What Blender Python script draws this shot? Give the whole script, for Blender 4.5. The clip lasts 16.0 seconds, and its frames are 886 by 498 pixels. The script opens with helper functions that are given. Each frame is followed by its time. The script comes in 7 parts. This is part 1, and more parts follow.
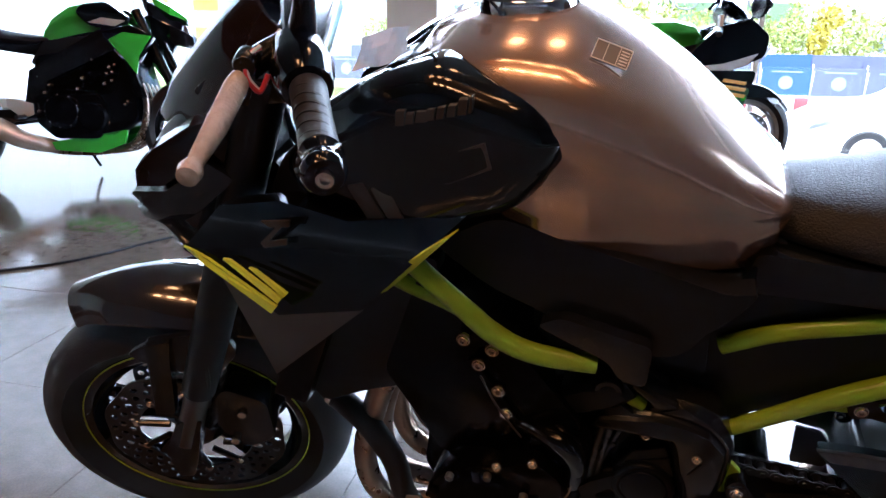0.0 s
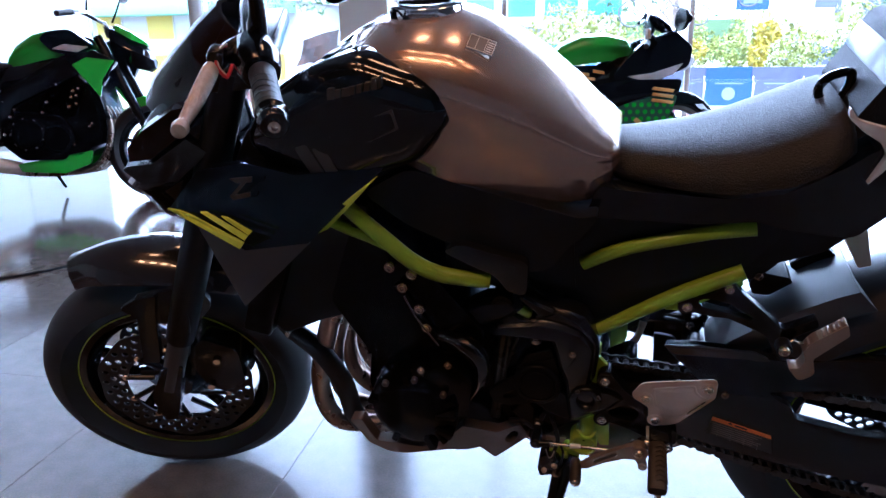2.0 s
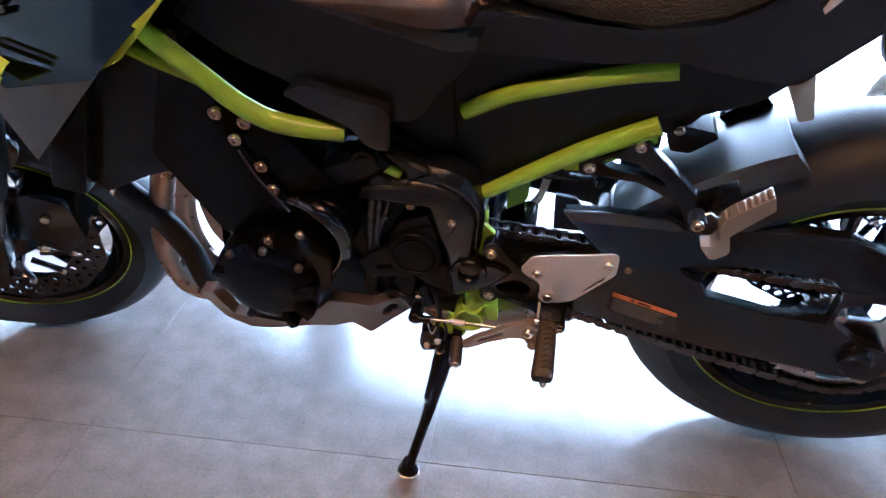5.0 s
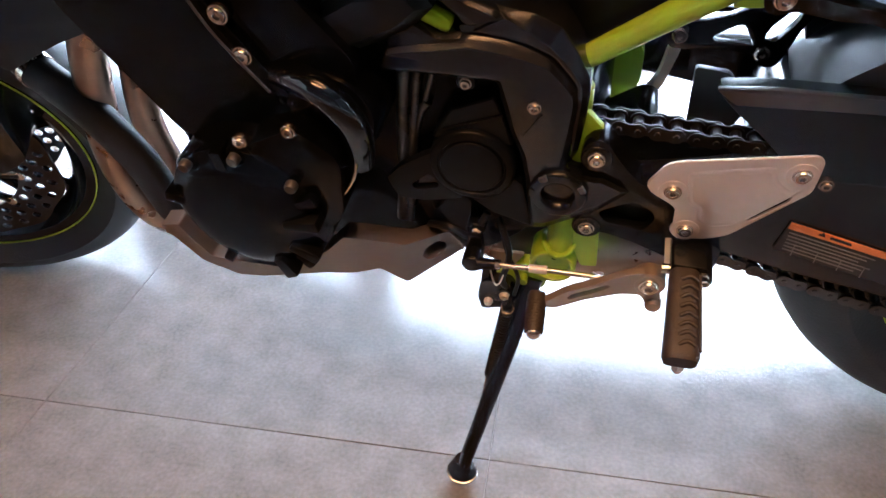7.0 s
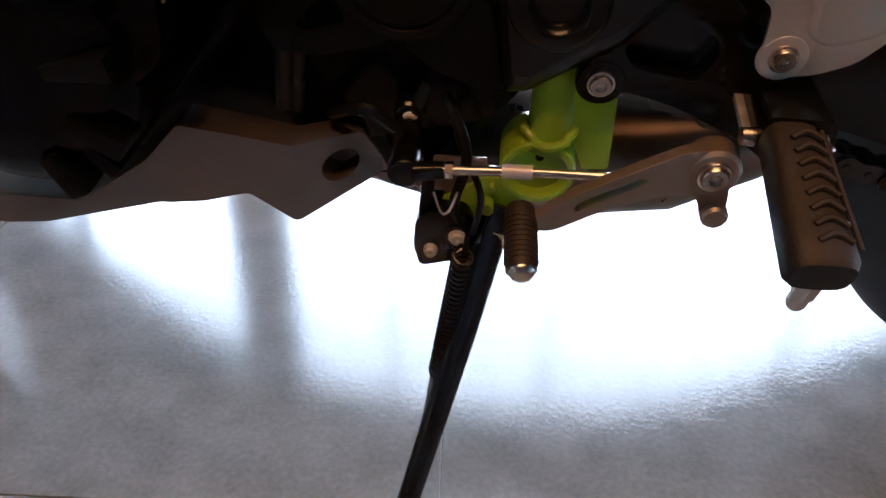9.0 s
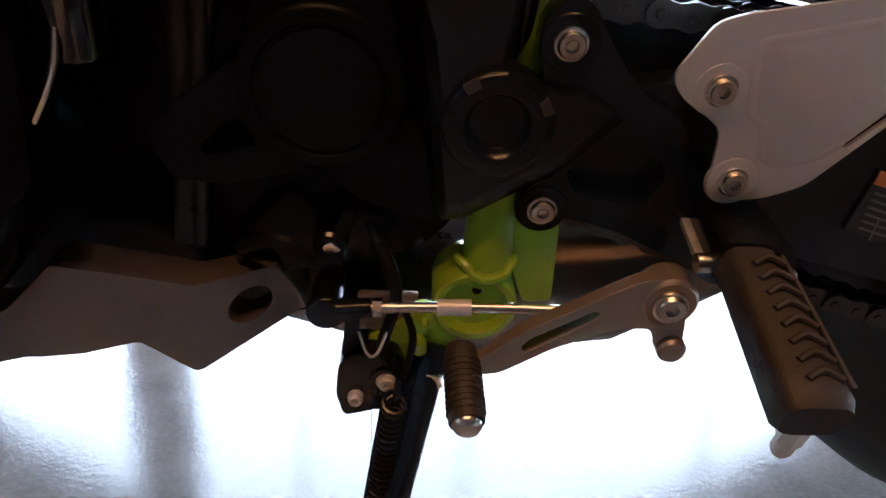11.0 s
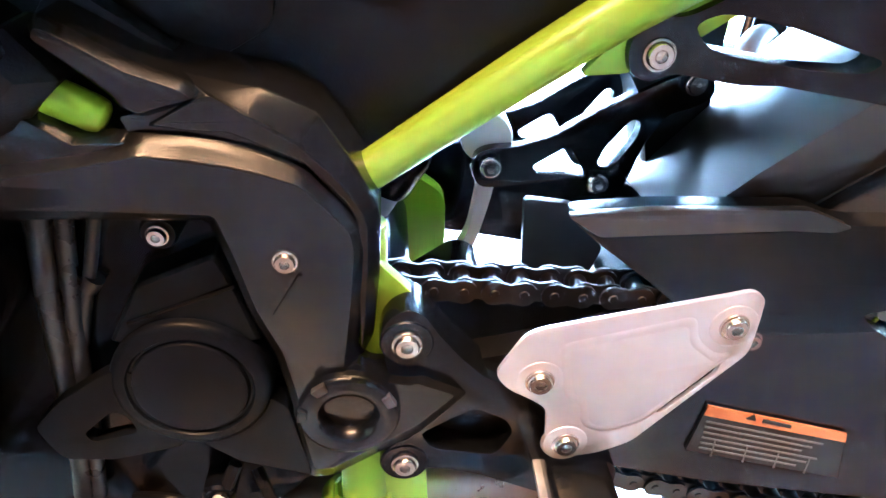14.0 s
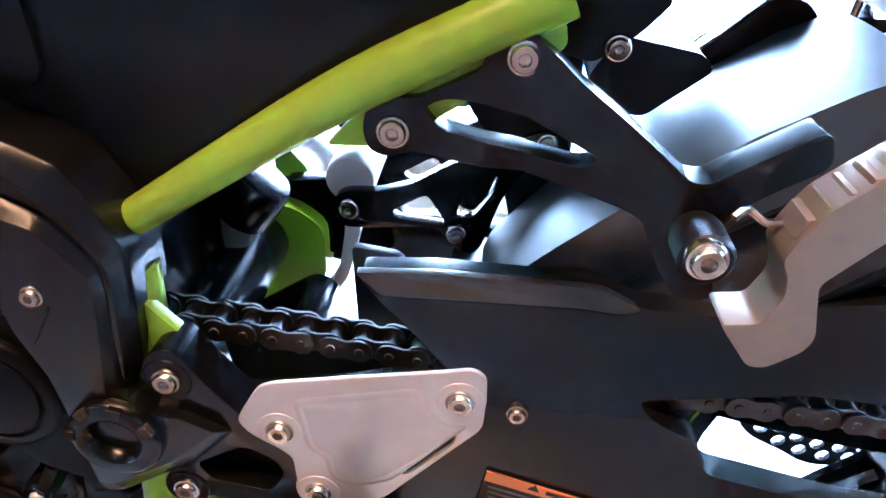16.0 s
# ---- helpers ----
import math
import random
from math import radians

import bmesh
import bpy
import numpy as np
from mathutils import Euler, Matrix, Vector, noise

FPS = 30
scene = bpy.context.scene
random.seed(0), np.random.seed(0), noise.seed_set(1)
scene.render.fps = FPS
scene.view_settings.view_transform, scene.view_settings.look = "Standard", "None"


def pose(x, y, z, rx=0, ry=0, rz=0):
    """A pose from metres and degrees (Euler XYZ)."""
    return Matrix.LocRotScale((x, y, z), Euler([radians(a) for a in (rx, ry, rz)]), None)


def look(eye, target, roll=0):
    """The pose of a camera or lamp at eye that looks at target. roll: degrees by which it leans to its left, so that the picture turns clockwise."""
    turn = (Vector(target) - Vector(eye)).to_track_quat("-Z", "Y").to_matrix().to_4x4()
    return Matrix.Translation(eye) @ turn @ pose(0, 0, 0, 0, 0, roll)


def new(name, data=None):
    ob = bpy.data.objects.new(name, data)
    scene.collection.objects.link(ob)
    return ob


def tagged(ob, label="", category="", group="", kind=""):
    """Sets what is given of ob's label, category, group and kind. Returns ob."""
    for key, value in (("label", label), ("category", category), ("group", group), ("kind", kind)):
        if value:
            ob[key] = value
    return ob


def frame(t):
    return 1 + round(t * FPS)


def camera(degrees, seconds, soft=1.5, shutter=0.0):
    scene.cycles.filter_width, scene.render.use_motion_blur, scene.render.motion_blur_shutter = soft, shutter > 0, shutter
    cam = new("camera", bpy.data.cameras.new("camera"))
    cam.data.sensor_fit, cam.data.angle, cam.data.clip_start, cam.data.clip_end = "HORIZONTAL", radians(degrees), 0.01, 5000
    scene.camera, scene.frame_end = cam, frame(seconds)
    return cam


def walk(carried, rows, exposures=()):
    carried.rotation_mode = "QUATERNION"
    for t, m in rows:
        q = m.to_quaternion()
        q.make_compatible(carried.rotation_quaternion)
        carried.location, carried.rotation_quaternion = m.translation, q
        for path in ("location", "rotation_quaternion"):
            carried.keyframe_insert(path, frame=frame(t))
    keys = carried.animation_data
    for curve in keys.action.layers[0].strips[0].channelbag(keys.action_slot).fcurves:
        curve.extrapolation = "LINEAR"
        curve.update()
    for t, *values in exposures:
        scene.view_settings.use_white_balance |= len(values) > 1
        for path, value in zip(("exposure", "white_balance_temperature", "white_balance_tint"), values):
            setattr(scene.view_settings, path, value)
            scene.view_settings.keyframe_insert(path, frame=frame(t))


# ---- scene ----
cam = camera(64.6, 16.0)
PATH = [
    (0, (0.457, 0.311, 0.969), (-0.106, 2.128, 0.352), 0.66),
    (0.5, (0.482, 0.253, 0.979), (-0.095, 2.092, 0.446), -0.04),
    (1, (0.52, 0.172, 0.972), (-0.042, 2.027, 0.479), -0.83),
    (1.5, (0.559, 0.106, 0.953), (0.025, 1.966, 0.447), -0.91),
    (2, (0.59, 0.067, 0.942), (0.116, 1.927, 0.382), -0.68),
    (2.5, (0.611, 0.051, 0.94), (0.221, 1.909, 0.31), -0.64),
    (3, (0.623, 0.049, 0.935), (0.296, 1.896, 0.24), -0.70),
    (3.5, (0.635, 0.067, 0.931), (0.35, 1.895, 0.171), -0.28),
    (4, (0.654, 0.119, 0.915), (0.393, 1.909, 0.062), 0.53),
    (4.2, (0.663, 0.161, 0.911), (0.401, 1.928, 0.011), 0.72),
    (6.3, (0.66, 0.469, 0.855), (0.278, 2.072, -0.278), 0.6),
    (6.5, (0.639, 0.5, 0.837), (0.24, 2.08, -0.323), -0.7),
    (7, (0.59, 0.576, 0.701), (0.188, 2.161, -0.451), -1.1),
    (7.5, (0.564, 0.643, 0.587), (0.189, 2.243, -0.553), -0.8),
    (8, (0.559, 0.689, 0.512), (0.224, 2.321, -0.594), -0.1),
    (8.2, (0.548, 0.703, 0.49), (0.253, 2.35, -0.605), 0.3),
    (10.3, (0.529, 0.797, 0.443), (0.569, 2.656, -0.296), 2.3),
    (10.5, (0.526, 0.799, 0.442), (0.594, 2.671, -0.257), 2.5),
    (11, (0.523, 0.797, 0.442), (0.609, 2.677, -0.237), 2.7),
    (11.5, (0.529, 0.808, 0.461), (0.644, 2.696, -0.188), 2.9),
    (12, (0.553, 0.823, 0.509), (0.711, 2.712, -0.129), 3.00),
    (12.5, (0.563, 0.816, 0.548), (0.759, 2.712, -0.058), 2.32),
    (13, (0.559, 0.805, 0.558), (0.74, 2.706, -0.037), 0.41),
    (13.5, (0.565, 0.8, 0.559), (0.738, 2.705, -0.027), -0.10),
    (14, (0.583, 0.797, 0.57), (0.721, 2.702, -0.025), -0.02),
    (14.5, (0.62, 0.806, 0.586), (0.652, 2.707, -0.035), -0.08),
    (15, (0.66, 0.818, 0.606), (0.59, 2.713, -0.031), 1.06),
    (15.5, (0.705, 0.815, 0.619), (0.608, 2.709, -0.015), 1.84),
    (16, (0.744, 0.794, 0.606), (0.639, 2.698, 0.004), 3.24),
]
EXPOSURES = [
    (0.0, 4.2, 5200, 8),
    (0.5, 3.7, 5100, 9),
    (1.5, 3.5, 4850, 12),
    (2.5, 4.6, 4550, 12),
    (3.5, 5.0, 4550, 12),
    (4.2, 5.15, 4550, 8),
    (6.5, 5.85, 5200, 6),
    (8.2, 4.65, 5350, 6),
    (10.3, 4.4, 5350, 6),
    (11.3, 4.45, 5300, 6),
    (12.0, 5.85, 5050, 7),
    (12.5, 6.7, 4600, 0),
    (13.5, 7.25, 4350, -1),
    (14.5, 7.25, 4300, 1),
    (16.0, 6.4, 4350, 5),
]
walk(cam, [(t, look(eye, target, roll)) for t, eye, target, roll in PATH], EXPOSURES)

# ---- world, sun and lamps ----
world = bpy.data.worlds.new("sky")
scene.world = world
world.use_nodes = True
wn = world.node_tree.nodes
sky = wn.new("ShaderNodeTexSky")
sky.sky_type, sky.sun_disc = "NISHITA", False
sky.sun_elevation, sky.sun_rotation = radians(62), radians(200)
sky.air_density, sky.dust_density = 1.0, 4.0
# thin bright cloud in front of the blue
cloud = wn.new("ShaderNodeTexNoise")
cloud.inputs["Scale"].default_value, cloud.inputs["Detail"].default_value = 1.6, 5
veil = wn.new("ShaderNodeMapRange")
veil.inputs[1].default_value, veil.inputs[2].default_value, veil.inputs[3].default_value, veil.inputs[4].default_value = 0.35, 0.65, 0.72, 0.95
world.node_tree.links.new(cloud.outputs["Fac"], veil.inputs[0])
haze = wn.new("ShaderNodeMix")
haze.data_type = "RGBA"
haze.inputs[7].default_value = (9.0, 9.3, 9.9, 1)
world.node_tree.links.new(veil.outputs[0], haze.inputs[0])
world.node_tree.links.new(sky.outputs[0], haze.inputs[6])
world.node_tree.links.new(haze.outputs[2], wn["Background"].inputs[0])
wn["Background"].inputs[1].default_value = 0.115
sun = new("sun", bpy.data.lights.new("sun", "SUN"))
sun.data.energy, sun.data.angle, sun.data.color = 0.8, radians(12.0), (1.0, 0.95, 0.88)
sun.matrix_world = look((4, -9, 20), (0, 0, 0))


def lamp(name, place, target, size, watts, colour):
    ob = new(name, bpy.data.lights.new(name, "AREA"))
    ob.data.shape, ob.data.size, ob.data.energy, ob.data.color = "DISK", size, watts, colour
    ob.matrix_world = look(place, target)
    return ob


for lx, ly in ((-1.4, -1.9), (-0.6, -1.9), (0.2, -1.9), (1.0, -1.9), (-1.0, 0.1), (-0.1, 0.1), (0.7, 0.1), (1.5, 0.1), (2.2, -0.7), (-0.7, 2.6), (0.6, 2.6)):
    lamp("downlight_lamp", (lx, ly, 5.16), (lx, ly + 0.001, 0), 0.5, 1.7 if ly < -1 else 0.8, (1.0, 0.44, 0.16))


# ---- materials ----
def material(name, colour, rough=0.5, metal=0.0, vary=0.08, scale=40.0, bump=0.0, bump_scale=200.0, coat=0.0, spec=0.5, rough_vary=0.12):
    m = bpy.data.materials.new(name)
    m.use_nodes = True
    nt, n = m.node_tree, m.node_tree.nodes
    b = n["Principled BSDF"]
    b.inputs["Metallic"].default_value = metal
    b.inputs["Coat Weight"].default_value = coat
    b.inputs["Coat Roughness"].default_value = 0.035
    b.inputs["Specular IOR Level"].default_value = spec
    tc = n.new("ShaderNodeTexCoord")
    fine = n.new("ShaderNodeTexNoise")
    fine.inputs["Scale"].default_value, fine.inputs["Detail"].default_value = scale, 6
    broad = n.new("ShaderNodeTexNoise")
    broad.inputs["Scale"].default_value, broad.inputs["Detail"].default_value = scale / 9, 3
    nt.links.new(tc.outputs["Object"], fine.inputs["Vector"])
    nt.links.new(tc.outputs["Object"], broad.inputs["Vector"])
    mix = n.new("ShaderNodeMix")
    mix.data_type = "FLOAT"
    mix.inputs[0].default_value = 0.5
    nt.links.new(fine.outputs["Fac"], mix.inputs[2])
    nt.links.new(broad.outputs["Fac"], mix.inputs[3])
    ramp = n.new("ShaderNodeMix")
    ramp.data_type = "RGBA"
    lo = [max(0.0, c * (1 - 2.2 * vary)) for c in colour]
    hi = [min(1.0, c * (1 + 2.2 * vary)) for c in colour]
    ramp.inputs[6].default_value, ramp.inputs[7].default_value = (*lo, 1), (*hi, 1)
    nt.links.new(mix.outputs[0], ramp.inputs[0])
    nt.links.new(ramp.outputs[2], b.inputs["Base Color"])
    mr = n.new("ShaderNodeMapRange")
    mr.inputs[3].default_value = max(0.02, rough * (1 - rough_vary * 2))
    mr.inputs[4].default_value = min(1.0, rough * (1 + rough_vary * 2))
    nt.links.new(mix.outputs[0], mr.inputs[0])
    nt.links.new(mr.outputs[0], b.inputs["Roughness"])
    if bump:
        bn = n.new("ShaderNodeTexNoise")
        bn.inputs["Scale"].default_value, bn.inputs["Detail"].default_value = bump_scale, 3
        nt.links.new(tc.outputs["Object"], bn.inputs["Vector"])
        bp = n.new("ShaderNodeBump")
        bp.inputs["Strength"].default_value, bp.inputs["Distance"].default_value = bump, 0.002
        nt.links.new(bn.outputs["Fac"], bp.inputs["Height"])
        nt.links.new(bp.outputs[0], b.inputs["Normal"])
    return m


def glass(name, colour=(1, 1, 1), rough=0.0, alpha=0.06):
    """A thin clear pane: mostly see-through with a sharp reflection."""
    m = bpy.data.materials.new(name)
    m.use_nodes = True
    nt, n = m.node_tree, m.node_tree.nodes
    n.remove(n["Principled BSDF"])
    tr, gl, mx, fr = n.new("ShaderNodeBsdfTransparent"), n.new("ShaderNodeBsdfGlossy"), n.new("ShaderNodeMixShader"), n.new("ShaderNodeFresnel")
    tr.inputs[0].default_value = (*colour, 1)
    gl.inputs["Roughness"].default_value = rough
    fr.inputs[0].default_value = 1.45
    nt.links.new(fr.outputs[0], mx.inputs[0])
    nt.links.new(tr.outputs[0], mx.inputs[1])
    nt.links.new(gl.outputs[0], mx.inputs[2])
    nt.links.new(mx.outputs[0], n["Material Output"].inputs[0])
    return m


BLACK_MATT = material("black_matt_plastic", (0.0075, 0.0084, 0.0105), 0.36, spec=0.20, bump=0.12, bump_scale=900)
BLACK_SATIN = material("black_satin_paint", (0.004, 0.0048, 0.0062), 0.24, coat=0.08, spec=0.3)
BLACK_GLOSS = material("black_gloss_paint", (0.002, 0.0026, 0.0036), 0.09, coat=0.35, spec=0.3, rough_vary=0.05)
ENGINE_BLACK = material("engine_black", (0.0018, 0.0022, 0.0030), 0.2, 0.0, spec=0.1)
DARK_METALLIC = material("dark_metallic_paint", (0.040, 0.039, 0.041), 0.16, 0.6, vary=0.02, scale=60, coat=1.0, rough_vary=0.03)
ENGINE_SATIN = material("engine_satin_black", (0.003, 0.0035, 0.0042), 0.36, 0.0, spec=0.12, bump=0.05, bump_scale=900)
SHIFT_ALLOY = material("bronze_toned_alloy", (0.34, 0.285, 0.245), 0.38, 0.75, vary=0.05, scale=180)
# grey that paints the highlight on black edges
EDGE_LIGHT = material("grey_edge_highlight", (0.05, 0.053, 0.06), 0.3, 0.3, vary=0.05, scale=200)
BRONZE = material("bronze_grey_metallic", (0.40, 0.295, 0.235), 0.21, 0.75, vary=0.012, scale=30, coat=1.0, rough_vary=0.0)
BRONZE_MATT = material("bronze_grey_satin", (0.22, 0.185, 0.17), 0.42, 0.6, vary=0.04, scale=300)
LIME = material("lime_green_paint", (0.29, 0.45, 0.006), 0.3, vary=0.03, coat=0.25)
LIME_DECAL = material("lime_decal", (0.55, 0.68, 0.02), 0.35, vary=0.02)
BLACK_WORN = material("black_satin_plastic", (0.0065, 0.007, 0.0078), 0.24, coat=0.0, spec=0.42, bump=0.05, bump_scale=1200)
HOSE_GREY = material("grey_rubber_hose", (0.026, 0.027, 0.029), 0.28, vary=0.15, bump=0.1, bump_scale=600)
SHOCK = material("shock_grey_metal", (0.36, 0.37, 0.40), 0.36, 0.3, vary=0.06, scale=200)
GREY_FIN = material("dark_grey_satin", (0.07, 0.067, 0.065), 0.38, 0.4, vary=0.05)
ALUMINIUM = material("satin_aluminium", (0.66, 0.61, 0.57), 0.4, 0.7, vary=0.04, scale=120, bump=0.05, bump_scale=1500)
EYE_GREY = material("pale_cast_alloy", (0.74, 0.72, 0.70), 0.45, 0.3, vary=0.04, scale=150)
HUGGER_BLACK = material("hugger_black_plastic", (0.012, 0.0135, 0.016), 0.42, spec=1.0, vary=0.1, scale=60, rough_vary=0.05)
STEEL = material("bolt_steel", (0.6, 0.57, 0.54), 0.25, 1.0, vary=0.08, scale=200)
CHROME = material("chrome", (0.7, 0.7, 0.72), 0.08, 1.0, vary=0.02)
CHAIN_STEEL = material("chain_steel", (0.085, 0.080, 0.076), 0.38, 1.0, vary=0.15, scale=300)
DARK_DISC = material("dark_disc_steel", (0.045, 0.045, 0.048), 0.3, 1.0, vary=0.1, scale=300)
DISC_STEEL = material("disc_steel", (0.42, 0.41, 0.41), 0.25, 1.0, vary=0.05, scale=400)
RUBBER = material("tyre_rubber", (0.011, 0.011, 0.012), 0.55, vary=0.15, bump=0.2, bump_scale=300)
PEG_RUBBER = material("peg_rubber", (0.022, 0.017, 0.014), 0.6, vary=0.1, bump=0.2, bump_scale=700)
VINYL = material("seat_vinyl", (0.010, 0.011, 0.014), 0.50, vary=0.25, scale=420, bump=0.75, bump_scale=430, spec=0.22)
WHITE_PANEL = bpy.data.materials.new("frosted_white_panel")
WHITE_PANEL.use_nodes = True
pn = WHITE_PANEL.node_tree.nodes
trl, pmx = pn.new("ShaderNodeBsdfTranslucent"), pn.new("ShaderNodeMixShader")
trl.inputs[0].default_value, pmx.inputs[0].default_value = (0.9, 0.9, 0.88, 1), 0.55
pn["Principled BSDF"].inputs["Base Color"].default_value = (0.82, 0.82, 0.80, 1)
WHITE_PANEL.node_tree.links.new(pn["Principled BSDF"].outputs[0], pmx.inputs[1])
WHITE_PANEL.node_tree.links.new(trl.outputs[0], pmx.inputs[2])
WHITE_PANEL.node_tree.links.new(pmx.outputs[0], pn["Material Output"].inputs[0])
RED = material("red_switch", (0.5, 0.03, 0.03), 0.4)
WRAP = material("clear_wrap", (0.46, 0.41, 0.36), 0.2, vary=0.3, scale=90, bump=1.0, bump_scale=90)
SMOKE = material("smoke_brown_plastic", (0.010, 0.006, 0.005), 0.07, spec=0.16)
TITANIUM = material("brushed_exhaust_steel", (0.27, 0.20, 0.155), 0.28, 1.0, vary=0.12, scale=60)
ORANGE = material("orange_sticker", (0.75, 0.22, 0.05), 0.45)
LABEL_DARK = material("label_dark", (0.018, 0.018, 0.019), 0.45)
LABEL_GREY = material("label_grey", (0.16, 0.155, 0.15), 0.5)
CLEAR_FILM = material("clear_film", (0.62, 0.63, 0.66), 0.25, vary=0.12, scale=50, bump=0.5, bump_scale=60, coat=0.3)
PLATE_TAN = material("tan_plate", (0.55, 0.46, 0.37), 0.5)
WHITE = material("white_wall_paint", (0.78, 0.77, 0.74), 0.6, vary=0.03, scale=3)


# ---- mesh helpers ----
def part(name, bm, mat, parent=None, label="", m=None, smooth=35):
    me = bpy.data.meshes.new(name)
    bmesh.ops.recalc_face_normals(bm, faces=bm.faces)
    bm.to_mesh(me)
    bm.free()
    me.materials.append(mat)
    if smooth:
        me.shade_smooth()
        me.set_sharp_from_angle(angle=radians(smooth))
    ob = new(name, me)
    if parent:
        ob.parent = parent
    if m is not None:
        ob.matrix_local = m
    if label:
        tagged(ob, label)
    return ob


def thing(name, label, category, group="", kind="", m=None):
    ob = new(name)
    ob.empty_display_size = 0.1
    if m is not None:
        ob.matrix_world = m
    return tagged(ob, label, category, group, kind)


def rounded(poly, r, n=3):
    out = []
    k = len(poly)
    for i in range(k):
        a, b, c = (Vector(poly[(i + j) % k]) for j in (-1, 0, 1))
        d = min(r, (a - b).length * 0.45, (c - b).length * 0.45)
        p, q = b + (a - b).normalized() * d, b + (c - b).normalized() * d
        for j in range(n + 1):
            t = j / n
            out.append(tuple(p * (1 - t) ** 2 + b * 2 * t * (1 - t) + q * t * t))
    return out


def bevel_sharp(bm, width, seg=2, angle=30):
    bm.normal_update()
    es = [e for e in bm.edges if len(e.link_faces) == 2 and e.calc_face_angle(0) > radians(angle)]
    if es and width:
        bmesh.ops.bevel(bm, geom=es, offset=width, segments=seg, profile=0.6, affect="EDGES", clamp_overlap=True)
    return bm


def prism(poly, w0, w1, bev=0.003, r=0.0, holes=(), bm=None, seg=2):
    """A plate: an outline in (u, h), from w0 to w1, with rounded corners, holes and bevelled edges."""
    from mathutils.geometry import tessellate_polygon
    b = bmesh.new()
    loops = [rounded(poly, r) if r else list(poly)] + [rounded(h, min(r, 0.006)) if r else list(h) for h in holes]
    tris = tessellate_polygon([[Vector((p[0], p[1], 0)) for p in lp] for lp in loops])
    flat = [p for lp in loops for p in lp]
    near = [b.verts.new((p[0], w0, p[1])) for p in flat]
    far = [b.verts.new((p[0], w1, p[1])) for p in flat]
    for t in tris:
        try:
            b.faces.new([near[i] for i in t])
            b.faces.new([far[i] for i in reversed(t)])
        except ValueError:
            pass
    s = 0
    for lp in loops:
        k = len(lp)
        for i in range(k):
            j = (i + 1) % k
            b.faces.new((near[s + i], near[s + j], far[s + j], far[s + i]))
        s += k
    bmesh.ops.recalc_face_normals(b, faces=b.faces)
    if bev:
        bevel_sharp(b, bev, seg, 40)
    return joined(bm, b)


def joined(bm, b):
    if bm is None:
        return b
    me = bpy.data.meshes.new("tmp")
    b.to_mesh(me)
    b.free()
    bm.from_mesh(me)
    bpy.data.meshes.remove(me)
    return bm


def smooth_path(pts, n=6):
    pts = [Vector(p) for p in pts]
    out = []
    for i in range(len(pts) - 1):
        p0, p1, p2, p3 = pts[max(i - 1, 0)], pts[i], pts[i + 1], pts[min(i + 2, len(pts) - 1)]
        for j in range(n):
            t = j / n
            out.append(0.5 * ((2 * p1) + (p2 - p0) * t + (2 * p0 - 5 * p1 + 4 * p2 - p3) * t * t + (3 * p1 - p0 - 3 * p2 + p3) * t ** 3))
    out.append(pts[-1])
    return out


def tube(pts, radius, segs=14, n=6, bm=None, flat=1.0):
    """A swept round bar through points; radius may be a list, one for each point."""
    path = smooth_path(pts, n) if len(pts) > 2 else [Vector(p) for p in pts]
    rs = radius if isinstance(radius, (list, tuple)) else [radius] * len(pts)
    k = len(path)
    b = bmesh.new()
    rings, up = [], None
    for i, p in enumerate(path):
        d = (path[min(i + 1, k - 1)] - path[max(i - 1, 0)]).normalized()
        if up is None:
            up = d.orthogonal().normalized()
        up = (up - d * up.dot(d)).normalized()
        side = d.cross(up)
        f = i / (k - 1) * (len(rs) - 1)
        lo = min(int(f), len(rs) - 2)
        rr = rs[lo] + (rs[lo + 1] - rs[lo]) * (f - lo)
        rings.append([b.verts.new(p + (up * math.cos(a) + side * math.sin(a) * flat) * rr) for a in (2 * math.pi * j / segs for j in range(segs))])
    for a, c in zip(rings, rings[1:]):
        for j in range(segs):
            b.faces.new((a[j], a[(j + 1) % segs], c[(j + 1) % segs], c[j]))
    b.faces.new(rings[0][::-1])
    b.faces.new(rings[-1])
    return joined(bm, b)


def lathe(profile, centre=(0, 0, 0), segs=48, bm=None, close=False):
    """Turns a profile of (radius, w) about the w axis through centre. close: joins its end to its start."""
    b = bmesh.new()
    rings = []
    for r, w in profile:
        if r < 1e-6:
            rings.append([b.verts.new((centre[0], centre[1] + w, centre[2]))])
        else:
            rings.append([b.verts.new((centre[0] + r * math.cos(a), centre[1] + w, centre[2] + r * math.sin(a))) for a in (2 * math.pi * j / segs for j in range(segs))])
    pairs = list(zip(rings, rings[1:])) + ([(rings[-1], rings[0])] if close else [])
    for a, c in pairs:
        for j in range(segs):
            q = [a[j % len(a)], a[(j + 1) % len(a)], c[(j + 1) % len(c)], c[j % len(c)]]
            q = list(dict.fromkeys(q))
            if len(q) > 2:
                b.faces.new(q)
    return joined(bm, b)


def skin(rings, closed=True, caps=True, bm=None):
    """A skin over rings of points, each with the same count."""
    b = bmesh.new()
    vs = [[b.verts.new(p) for p in ring] for ring in rings]
    for a, c in zip(vs, vs[1:]):
        k = len(a)
        for j in range(k if closed else k - 1):
            b.faces.new((a[j], a[(j + 1) % k], c[(j + 1) % k], c[j]))
    if caps and closed:
        b.faces.new(vs[0][::-1])
        b.faces.new(vs[-1])
    return joined(bm, b)


